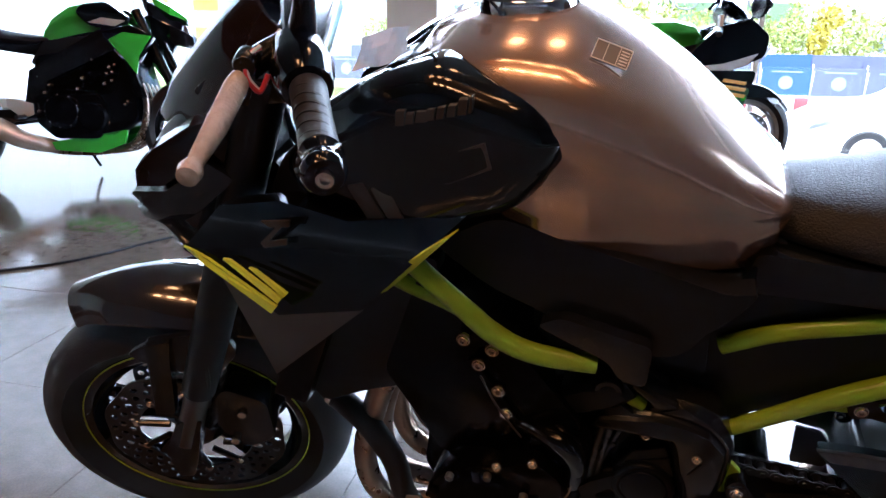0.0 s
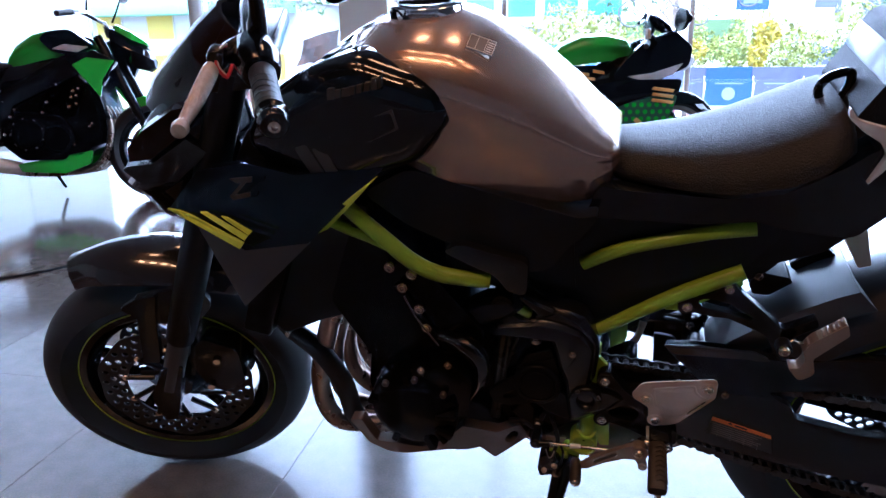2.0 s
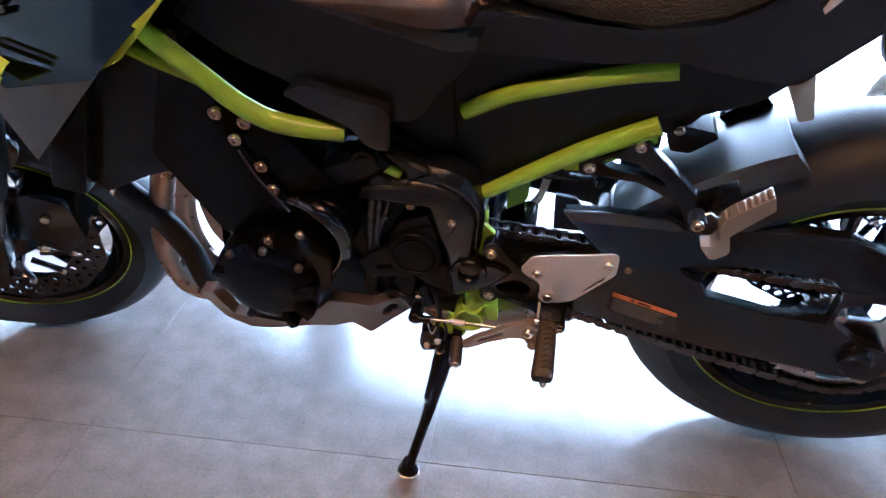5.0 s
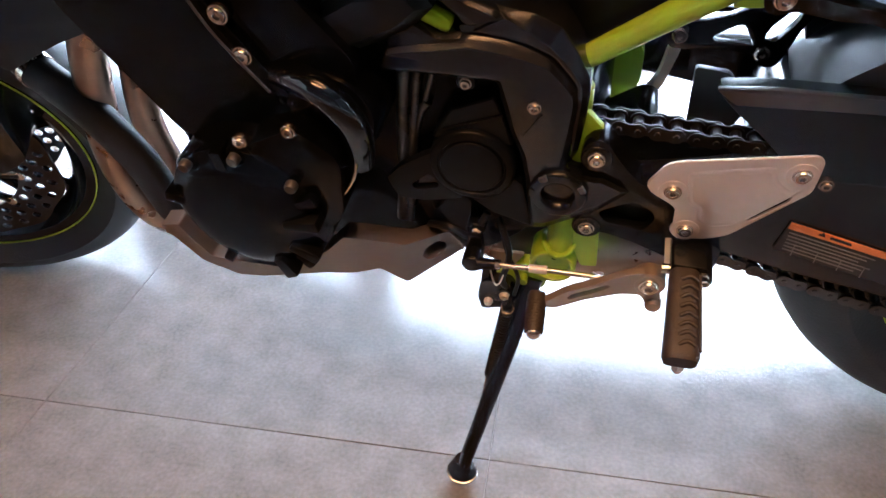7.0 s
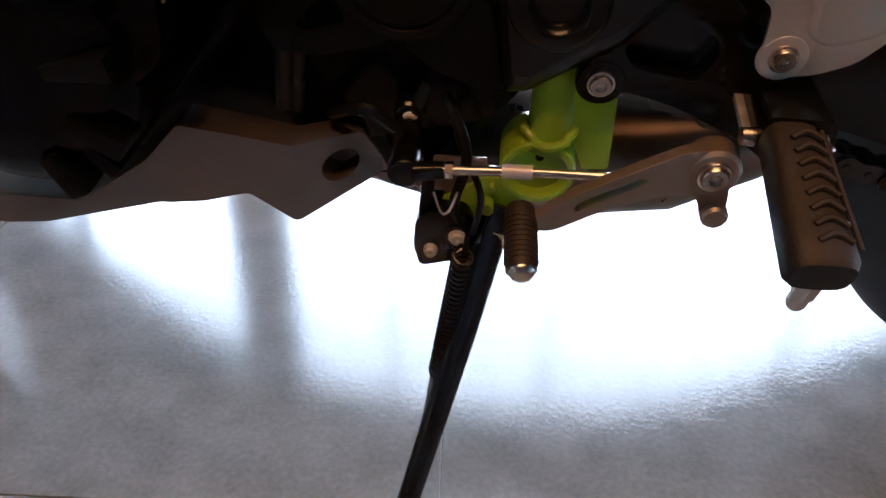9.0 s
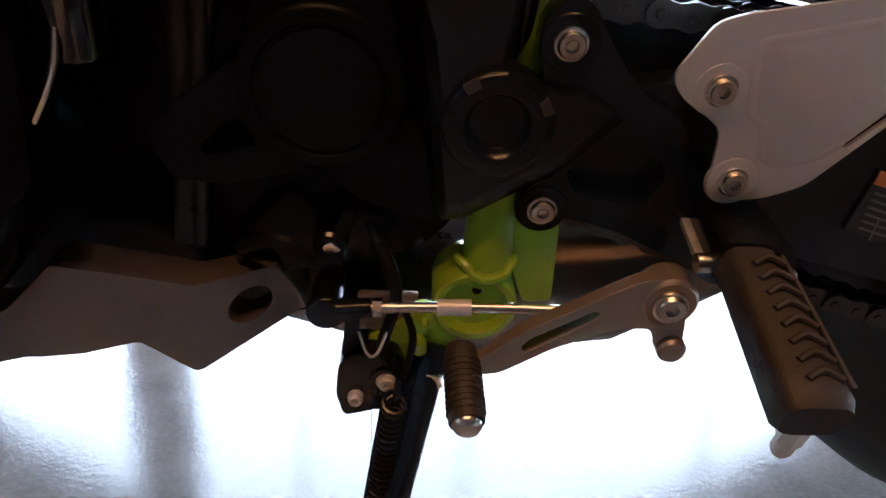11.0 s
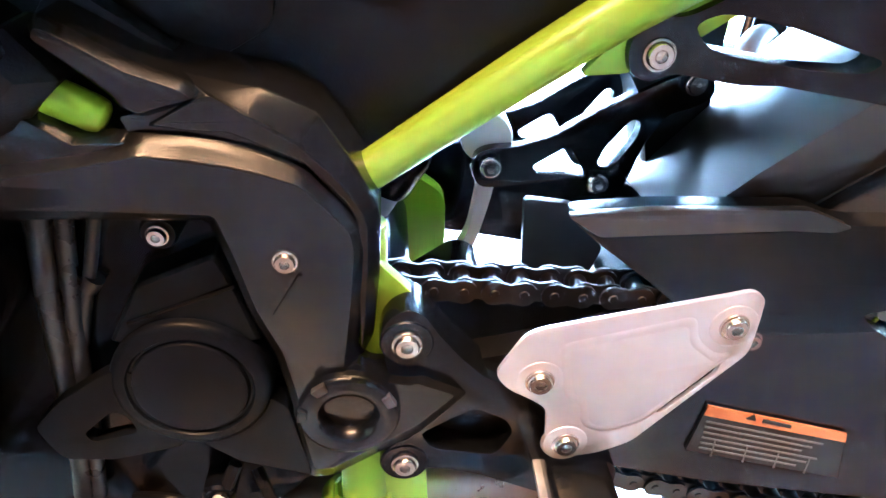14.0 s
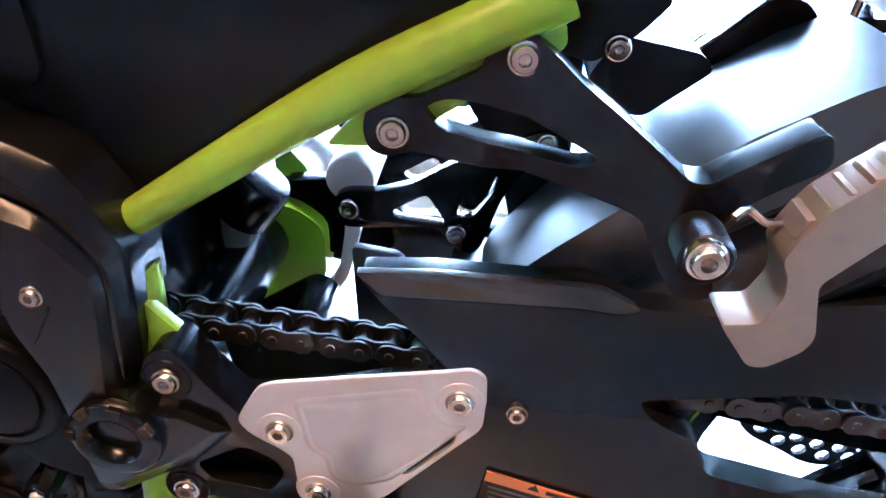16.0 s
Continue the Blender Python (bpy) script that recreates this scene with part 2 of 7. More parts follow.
def box(x0, x1, y0, y1, z0, z1, bev=0.0, bm=None):
    b = bmesh.new()
    bmesh.ops.create_cube(b, size=1)
    bmesh.ops.transform(b, matrix=Matrix.LocRotScale(((x0 + x1) / 2, (y0 + y1) / 2, (z0 + z1) / 2), None, (x1 - x0, y1 - y0, z1 - z0)), verts=b.verts)
    if bev:
        bevel_sharp(b, bev)
    return joined(bm, b)


def bolt(parent, u, w, h, r=0.008, mat=None, deep=0.007, label=""):
    """A flanged button-head bolt with a hex socket, seen from the -w side."""
    b = lathe([(r, deep), (r, 0.0034), (r * 0.96, 0.0026), (r * 0.82, 0.0023), (r * 0.77, 0.0008), (r * 0.70, 0), (r * 0.38, 0.0)], (u, w, h), 24)
    hexa = lathe([(r * 0.38, 0.0), (r * 0.36, 0.0022), (0, 0.0024)], (u, w, h), 6)
    joined(b, hexa)
    return part("bolt", b, mat or STEEL, parent, label, smooth=30)


def inset(poly, d):
    """The outline drawn inwards by d at every edge."""
    area = sum(a[0] * b[1] - b[0] * a[1] for a, b in zip(poly, poly[1:] + poly[:1]))
    sign, k, out = (1 if area > 0 else -1), len(poly), []
    for i in range(k):
        a, b, c = (Vector(poly[(i + j) % k]) for j in (-1, 0, 1))
        e, f = (b - a).normalized(), (c - b).normalized()
        n1, n2 = Vector((-e.y, e.x)) * sign, Vector((-f.y, f.x)) * sign
        m = n1 + n2
        m = m.normalized() if m.length > 1e-6 else n1
        out.append(tuple(b + m * min(d / max(0.35, m.dot(n1)), d * 2)))
    return out


def moulded(outer, inner, w_back, w_edge, w_face, r=0.004, holes=()):
    """A moulded panel: upright sides, a wide sloping shoulder with softened edges, and a flat face."""
    from mathutils.geometry import tessellate_polygon
    o, n = rounded(outer, r, 4), rounded(inner, r * 0.7, 4)
    b = bmesh.new()
    side = 1 if w_back > w_face else -1
    rows = [(0.0, w_back), (0.0, w_edge + side * 0.0015), (0.012, w_edge + side * 0.0005)]
    rows += [(k, w_edge + (w_face - w_edge) * k) for k in (0.08, 0.5, 0.90)] + [(0.97, w_face + side * 0.0002), (1.05, w_face)]
    rings = [[b.verts.new((p[0] + (q[0] - p[0]) * k, w, p[1] + (q[1] - p[1]) * k)) for p, q in zip(o, n)] for k, w in rows]
    m = len(o)
    for r0, r1 in zip(rings, rings[1:]):
        for i in range(m):
            b.faces.new((r0[i], r0[(i + 1) % m], r1[(i + 1) % m], r1[i]))
    for ring in (rings[0], rings[-1]):
        for t in tessellate_polygon([[Vector((v.co.x, v.co.z, 0)) for v in ring]]):
            try:
                b.faces.new([ring[i] for i in t])
            except ValueError:
                pass
    bmesh.ops.recalc_face_normals(b, faces=b.faces)
    return b


def warped(bm, us, ws):
    """Bends a plate along u: its w is shifted by the line through (us, ws)."""
    for u in us:
        bmesh.ops.bisect_plane(bm, geom=bm.verts[:] + bm.edges[:] + bm.faces[:], plane_co=(u, 0, 0), plane_no=(1, 0, 0))
    for v in bm.verts:
        v.co.y += float(np.interp(v.co.x, us, ws))
    return bm


def tilted(bm, hs, ws):
    """Leans a plate over its height: its w is shifted by the line through (hs, ws)."""
    for h in hs:
        bmesh.ops.bisect_plane(bm, geom=bm.verts[:] + bm.edges[:] + bm.faces[:], plane_co=(0, 0, h), plane_no=(0, 0, 1))
    for v in bm.verts:
        v.co.y += float(np.interp(v.co.z, hs, ws))
    return bm


def facet(outer, inner, w_back, w_edge, w_face, bev=0.0012):
    """A moulded panel: side walls from w_back to w_edge, then wide sloping facets up to a flat face."""
    from mathutils.geometry import tessellate_polygon
    b = bmesh.new()
    rings = [[b.verts.new((u, w, h)) for u, h in pts] for pts, w in ((outer, w_back), (outer, w_edge), (inner, w_face))]
    k = len(outer)
    for r0, r1 in zip(rings, rings[1:]):
        for i in range(k):
            b.faces.new((r0[i], r0[(i + 1) % k], r1[(i + 1) % k], r1[i]))
    for pts, ring in ((outer, rings[0]), (inner, rings[2])):
        for t in tessellate_polygon([[Vector((u, h, 0)) for u, h in pts]]):
            try:
                b.faces.new([ring[i] for i in t])
            except ValueError:
                pass
    bmesh.ops.recalc_face_normals(b, faces=b.faces)
    return bevel_sharp(b, bev, 2, 14)


def dome(poly, w_back, steps, side=1, r=0.03):
    """A rounded pad: an outline pulled in towards its middle in steps of (scale, w)."""
    out = rounded(poly, r, 5)
    cu, ch = sum(p[0] for p in out) / len(out), sum(p[1] for p in out) / len(out)
    return skin([[(cu + (u - cu) * k, side * w, ch + (h - ch) * k) for u, h in out] for k, w in [(0.98, w_back)] + list(steps)])


# ---- the motorcycle on its side stand ----
LEAN_TURN = Matrix.Translation((0, 1.352, 0.003)) @ Matrix.Rotation(radians(14.1), 4, "X")
bike = thing("motorcycle", "black and bronze-grey naked motorcycle, lime frame, on its side stand", "motorcycle", m=LEAN_TURN)
AX = Vector((0.415, 0, 0.91)).normalized()
PIV = Vector((-0.41, 0, 0))
STEER = Matrix.Translation(PIV) @ Matrix.Rotation(radians(18.3), 4, AX) @ Matrix.Translation(-PIV)


def wheel(parent, centre, radius, width, m=None, spokes=5, rim=0.207, deep=0.72):
    u, w, h = centre
    half = width / 2
    prof = []
    for k in range(13):
        a = math.pi * k / 12
        prof.append((radius - half * 0.86 * (1 - math.sin(a)) * 0.98, -half * math.cos(a)))
    inner = [(rim + 0.012, half * deep * 1.06), (rim + 0.012, -half * deep * 1.06)]
    tyre = part("tyre", lathe(prof + inner, centre, 96, close=True), RUBBER, parent, "black road tyre", m)
    wr = half * deep
    b = lathe([(rim + 0.014, -wr), (rim + 0.012, -wr - 0.004), (rim - 0.004, -wr - 0.002), (rim - 0.012, -wr * 0.7), (rim - 0.026, -wr * 0.45), (rim - 0.026, wr * 0.45), (rim - 0.012, wr * 0.7), (rim - 0.004, wr), (rim + 0.014, wr)], centre, 96, close=True)
    rim_ob = part("rim", b, BLACK_GLOSS, parent, "gloss black cast rim", m)
    part("rim_stripe", lathe([(rim + 0.0118, -wr - 0.0055), (rim + 0.0099, -wr - 0.0056), (rim + 0.0099, -wr - 0.003), (rim + 0.0118, -wr - 0.003)], centre, 96, close=True), LIME_DECAL, rim_ob, "thin lime stripe")
    for k in range(spokes):
        a0 = 2 * math.pi * k / spokes + 0.3
        b = bmesh.new()
        for s in (-0.16, 0.16):
            d0, d1 = a0 + s * 1.6, a0 + s
            p = [(u + r * math.cos(a), w + ww, h + r * math.sin(a)) for r, a, ww in ((0.035, d0, 0.0), (0.1, (d0 + d1) / 2 + s * 0.1, 0.0), (rim - 0.02, d1, 0.0))]
            tube(p, [0.013, 0.010, 0.013], 8, 4, b)
        part("spoke", b, BLACK_GLOSS, parent, "", m)
    part("hub", lathe([(0, -0.05), (0.03, -0.05), (0.034, -0.045), (0.045, -0.03), (0.045, 0.03), (0.03, 0.05), (0, 0.05)], centre, 32), BLACK_SATIN, parent, "", m)
    return tyre


def brake_disc(parent, centre, r_out, w, m=None):
    """A drilled petal disc: ring with holes, inner carrier and buttons."""
    u, _, h = centre
    n, rows = 30, ((0.915, 0.0), (0.815, 0.5), (0.715, 0.0))
    b = bmesh.new()
    ring_n = 144
    outer = [(u + r_out * (1 + 0.018 * math.sin(a * 10)) * math.cos(a), h + r_out * (1 + 0.018 * math.sin(a * 10)) * math.sin(a)) for a in (2 * math.pi * k / ring_n for k in range(ring_n))]
    inner = [(u + r_out * 0.64 * math.cos(a), h + r_out * 0.64 * math.sin(a)) for a in (2 * math.pi * k / 60 for k in range(60))]
    holes = [inner]
    for k in range(n):
        for f, o in rows:
            a = 2 * math.pi * (k + o) / n
            holes.append([(u + r_out * f * math.cos(a) + 0.0068 * math.cos(t), h + r_out * f * math.sin(a) + 0.0068 * math.sin(t)) for t in (2 * math.pi * j / 8 for j in range(8))])
    prism(outer, w - 0.0022, w + 0.0022, 0, 0, holes, b)
    disc = part("brake_disc", b, DARK_DISC, parent, "drilled steel brake disc", m)
    for k in range(10):
        a = 2 * math.pi * k / 10
        part("carrier_arm", tube([(u + 0.05 * math.cos(a), w, h + 0.05 * math.sin(a)), (u + r_out * 0.65 * math.cos(a + 0.25), w, h + r_out * 0.65 * math.sin(a + 0.25))], 0.006, 8, 1), BLACK_SATIN, disc)
    for k in range(10):
        a = 2 * math.pi * k / 10 + 0.25
        part("disc_button", lathe([(0, -0.004), (0.007, -0.004), (0.008, -0.002), (0.008, 0.003), (0, 0.003)], (u + r_out * 0.66 * math.cos(a), w, h + r_out * 0.66 * math.sin(a)), 12), STEEL, disc)
    return disc


FAX, RAX = (-0.307, 0, 0.278), (1.093, 0.008, 0.333)
wheel(bike, FAX, 0.278, 0.115, STEER, rim=0.190, deep=0.56)
wheel(bike, RAX, 0.320, 0.172)
brake_disc(bike, FAX, 0.158, -0.046, STEER)
brake_disc(bike, FAX, 0.145, 0.060, STEER)
brake_disc(bike, RAX, 0.125, 0.10)

# front fork, unsteered coordinates
def along(h, off=0.0):
    """A point of the fork line at height h, as (u, h)."""
    return -0.283 + (h - 0.278) * 0.456 - 0.033 + off


for side in (-1, 1):
    w = 0.105 * side
    part("fork_outer", tube([(along(0.465), w, 0.465), (along(0.60), w, 0.60), (along(0.98), w, 0.98)], [0.026, 0.028, 0.027], 24, 2), BLACK_MATT, bike, "black upper fork tube", STEER)
    part("fork_stanchion", tube([(along(0.34), w, 0.34), (along(0.53), w, 0.53)], 0.0205, 24), GREY_FIN if side < 0 else CHROME, bike, "satin grey fork stanchion", STEER)
    part("fork_foot", prism([(along(0.40) - 0.019, 0.405), (along(0.40) + 0.021, 0.409), (FAX[0] + 0.030, 0.300), (FAX[0] + 0.012, 0.258), (FAX[0] - 0.014, 0.258), (FAX[0] - 0.018, 0.330)], w - 0.018, w + 0.018, 0.008, 0.012), BLACK_SATIN, bike, "", STEER)
    part("fender_stay", prism([(-0.2869, 0.566), (-0.244, 0.571), (-0.2542, 0.5406), (-0.2887, 0.4034), (-0.3203, 0.4081), (-0.2931, 0.5248)], side * 0.104, side * 0.084, 0.004, 0.006), BLACK_SATIN, bike, "satin black mudguard stay", STEER)
    cal = part("brake_caliper", prism([(FAX[0] + 0.075, 0.330), (FAX[0] + 0.110, 0.285), (FAX[0] + 0.160, 0.308), (FAX[0] + 0.165, 0.400), (FAX[0] + 0.105, 0.440), (FAX[0] + 0.060, 0.400)], side * 0.058 - 0.03, side * 0.058 + 0.034, 0.008, 0.015), BLACK_SATIN, bike, "black four-piston brake caliper", STEER)
    for bu, bh in ((0.09, 0.31), (0.12, 0.38)):
        part("caliper_bolt", lathe([(0, -0.003), (0.007, -0.003), (0.008, 0.0), (0.008, 0.004)], (FAX[0] + bu, side * 0.058 - 0.034, bh), 12), STEEL, cal)
part("front_axle", lathe([(0, -0.122), (0.009, -0.122), (0.010, -0.119), (0.010, 0.119), (0.009, 0.122), (0, 0.122)], FAX, 20), STEEL, bike, "", STEER)
part("brake_hose", tube([(-0.24, -0.085, 0.40), (-0.20, -0.125, 0.50), (-0.17, -0.12, 0.62), (-0.10, -0.08, 0.78)], 0.0045, 8), BLACK_MATT, bike, "", STEER)

# front mudguard: a shell over the tyre
def arc_shell(centre, r0, a0, a1, half0, half1, thick, drop, n=18, k=9):
    outer, inner = [], []
    for i in range(n + 1):
        t = i / n
        a = radians(a0 + (a1 - a0) * t)
        half = half0 + (half1 - half0) * math.sin(math.pi * min(1, t * 1.1)) ** 0.7
        ro, ri = [], []
        for j in range(k + 1):
            s = -1 + 2 * j / k
            rr = r0 - drop * abs(s) ** 2.4
            for lst, d in ((ro, 0), (ri, -thick)):
                lst.append((centre[0] + (rr + d) * math.cos(a), centre[1] + half * s, centre[2] + (rr + d) * math.sin(a)))
        outer.append(ro)
        inner.append(ri)
    return skin([o + list(reversed(i)) for o, i in zip(outer, inner)])


part("front_mudguard", arc_shell(FAX, 0.345, 50, 110, 0.05, 0.080, 0.004, 0.040), DARK_METALLIC, bike, "gloss dark metallic front mudguard", STEER)
for side in (-1, 1):
    part("mudguard_stay", prism([(-0.33, 0.54), (-0.26, 0.57), (-0.17, 0.575), (-0.15, 0.53), (-0.20, 0.48), (-0.28, 0.50)], side * 0.088 - 0.006, side * 0.088 + 0.006, 0.004, 0.02), BLACK_SATIN, bike, "", STEER)

# headlight cowl and screen
def mirrored_ring(points):
    """Closes a half outline of (u, w, h), w <= 0, over to the other side."""
    left = [Vector(p) for p in points]
    return [tuple(p) for p in left] + [(p.x, -p.y, p.z) for p in reversed(left)]


rings = []
for u, hw, lo, hi in ((-0.246, 0.022, 0.745, 0.790), (-0.236, 0.05, 0.730, 0.835), (-0.215, 0.078, 0.700, 0.872), (-0.19, 0.10, 0.690, 0.898), (-0.155, 0.116, 0.705, 0.925), (-0.11, 0.122, 0.735, 0.945), (-0.06, 0.11, 0.765, 0.95), (-0.03, 0.08, 0.785, 0.935)):
    d = hi - lo
    rings.append(mirrored_ring([(u + 0.012, -hw * 0.35, lo), (u + 0.016, -hw * 0.66, lo + d * 0.1), (u + 0.004, -hw * 0.80, lo + d * 0.36), (u, -hw * 0.98, lo + d * 0.47), (u + 0.012, -hw, lo + d * 0.58), (u + 0.022, -hw * 0.88, lo + d * 0.80), (u + 0.034, -hw * 0.5, hi)]))
cowl = part("headlight_cowl", bevel_sharp(skin(rings), 0.0015, 1, 24), BLACK_GLOSS, bike, "gloss black angular headlight cowl", STEER, smooth=28)
for s in (-1, 1):
    part("headlight_lens", skin([[(u, s * (w + e), h) for u, h, w in ((-0.196, 0.842, 0.092), (-0.15, 0.856, 0.118), (-0.085, 0.898, 0.127), (-0.050, 0.936, 0.115), (-0.095, 0.932, 0.117), (-0.155, 0.897, 0.103), (-0.19, 0.866, 0.092))] for e in (-0.02, 0.004, 0.006)]), SMOKE, cowl, "brown-tinted headlight lens", smooth=20)
    part("cowl_cheek", skin([[(u, s * (w + e), h) for u, h, w in ((-0.232, 0.805, 0.05), (-0.205, 0.832, 0.088), (-0.15, 0.848, 0.119), (-0.085, 0.888, 0.128), (-0.06, 0.86, 0.125), (-0.12, 0.815, 0.123), (-0.19, 0.80, 0.095))] for e in (-0.02, 0.003, 0.005)]), BLACK_SATIN, cowl, "satin black cheek under the headlight", smooth=20)
rings = []
for u, hw, h in ((-0.175, 0.06, 0.905), (-0.145, 0.088, 0.945), (-0.10, 0.10, 0.985), (-0.055, 0.095, 1.022), (-0.02, 0.078, 1.045)):
    rings.append([(u + 0.035 * abs(s) ** 2 * 1.2, hw * s, h - 0.03 * abs(s) ** 2) for s in (-1, -0.7, -0.35, 0, 0.35, 0.7, 1)] + [(u + 0.006 + 0.035 * abs(s) ** 2 * 1.2, hw * s, h - 0.004 - 0.03 * abs(s) ** 2) for s in (1, 0.7, 0.35, 0, -0.35, -0.7, -1)])
visor = part("meter_visor", skin(rings), SMOKE, bike, "smoked brown meter visor", STEER)
for s in (-1, 1):
    part("visor_edge", tube([(-0.125, s * 0.068, 0.882), (-0.09, s * 0.096, 0.920), (-0.05, s * 0.106, 0.957), (-0.008, s * 0.10, 0.995), (0.024, s * 0.082, 1.018)], 0.0028, 8), CLEAR_FILM, visor, "bright film edge")
part("instrument_panel", prism([(-0.10, 0.95), (-0.03, 1.0), (0.0, 0.985), (-0.06, 0.925)], -0.075, 0.075, 0.006, 0.01), BLACK_SATIN, bike, "", STEER)
part("upper_yoke", prism([(-0.03, 0.955), (0.06, 0.955), (0.06, 0.985), (-0.03, 0.985)], -0.13, 0.13, 0.008, 0.01), BLACK_SATIN, bike, "", STEER)

# handlebar with its controls
bar = part("handlebar", tube([(0.107, -0.372, 1.023), (0.092, -0.30, 1.021), (0.076, -0.235, 1.022), (0.05, -0.13, 1.045), (0.035, 0, 1.045), (0.082, 0.13, 1.02), (0.152, 0.235, 0.985), (0.187, 0.372, 0.985)], 0.011, 14), BLACK_SATIN, bike, "black tapered handlebar", STEER)
for side in (-1, 1):
    s = side
    far = Matrix.Translation((0.078, 0, -0.037)) if side > 0 else None
    g = part("grip", tube([(0.105, s * 0.358, 1.0225), (0.092, s * 0.30, 1.0213), (0.079, s * 0.245, 1.0215)], [0.0165, 0.016, 0.0175], 24), RUBBER, bar, "ribbed rubber grip", m=far)
    for k in range(6):
        c = Vector((0.103, s * 0.350, 1.0223)).lerp(Vector((0.081, s * 0.255, 1.0215)), k / 5.5)
        part("grip_ring", tube([tuple(c + Vector((-0.0003, -0.0015 * -s, 0))), tuple(c + Vector((0.0003, 0.0015 * -s, 0)))], 0.0169, 24), RUBBER, g)
    part("bar_end", tube([(0.114, s * 0.396, 1.0235), (0.112, s * 0.388, 1.0233), (0.109, s * 0.374, 1.023), (0.107, s * 0.364, 1.0228)], [0.015, 0.0185, 0.0155, 0.0185], 20, 4), BLACK_GLOSS, bar, "gloss black bar-end weight", m=far)
    part("bar_end_screw", lathe([(0.007, 0.002), (0.007, -0.002), (0.004, -0.002), (0.0035, 0.001), (0, 0.001)], (0.1145, s * 0.398, 1.0236), 12), STEEL, bar, m=far)
    part("switch_box", tube([(0.078, s * 0.242, 1.022), (0.07, s * 0.215, 1.026), (0.06, s * 0.175, 1.032)], [0.024, 0.031, 0.026], 18, 4), BLACK_GLOSS, bar, "black switch housing", m=far)
    part("switch_lip", prism([(0.052, 1.040), (0.078, 1.047), (0.086, 1.035), (0.058, 1.028)], s * 0.232, s * 0.19, 0.003, 0.004), BLACK_MATT, bar, "", m=far)
    part("lever_perch", tube([(0.05, s * 0.17, 1.036), (0.03, s * 0.195, 1.036), (0.017, s * 0.218, 1.032)], [0.015, 0.013, 0.012], 14), BLACK_SATIN, bar, m=far)
    part("mirror_stem", tube([(0.066, s * 0.178, 1.035), (0.072, s * 0.180, 1.06), (0.079, s * 0.184, 1.09), (0.088, s * 0.21, 1.17), (0.092, s * 0.25, 1.25)], [0.0135, 0.0135, 0.010, 0.0065, 0.006], 12), BLACK_SATIN, bar, m=far)
    part("mirror_head", skin([[(0.09 + 0.012 * k, s * (0.30 + 0.075 * math.cos(a)), 1.285 + 0.045 * math.sin(a) * q) for a in (2 * math.pi * j / 20 for j in range(20))] for k, q in ((-1.5, 0.55), (-0.6, 0.95), (0.6, 1.0))]), BLACK_SATIN, bar, m=far)
    part("lever", tube([(0.016, s * 0.222, 1.032), (0.014, s * 0.245, 1.030), (0.008, s * 0.30, 1.022), (0.001, s * 0.352, 1.016)], [0.0065, 0.0085, 0.008, 0.005], 12, flat=1.3), WRAP if side < 0 else BLACK_SATIN, bar, "silver clutch lever in crinkled clear wrap" if side < 0 else "", m=far)
    if side < 0:
        part("lever_ball", lathe([(0, -0.012), (0.009, -0.009), (0.0105, 0), (0.008, 0.009), (0, 0.012)], (0.0, -0.358, 1.015), 16), WRAP, bar)
        part("lever_adjuster", lathe([(0, -0.012), (0.010, -0.012), (0.012, -0.008), (0.012, 0.01), (0, 0.01)], (0.022, -0.218, 1.042), 16), BLACK_SATIN, bar)
        part("red_tie", tube([(0.036, -0.212, 1.052), (0.028, -0.219, 1.050), (0.022, -0.230, 1.036), (0.03, -0.232, 1.018), (0.04, -0.222, 1.03)], 0.0025, 6), RED, bar, "red and white twisted tie")
        part("white_tie", tube([(0.037, -0.214, 1.055), (0.026, -0.222, 1.048), (0.024, -0.231, 1.033), (0.032, -0.230, 1.016)], 0.0018, 6), WHITE, bar, "")
part("switch_button", box(0.128, 0.148, 0.20, 0.225, 1.018, 1.029, 0.003), RED, bar, "red engine stop switch")

# radiator between the shrouds, and its core
part("radiator", prism([(-0.02, 0.53), (0.03, 0.52), (0.13, 0.76), (0.08, 0.78)], -0.165, 0.165, 0.006), ENGINE_BLACK, bike, "black radiator")

for side in (-1, 1):
    part("radiator_cowl", prism([(0.02, 0.55), (0.10, 0.77), (0.23, 0.77), (0.20, 0.58), (0.12, 0.55), (0.05, 0.515)], side * 0.145, side * 0.11, 0.006, 0.01), BLACK_MATT, bike, "")

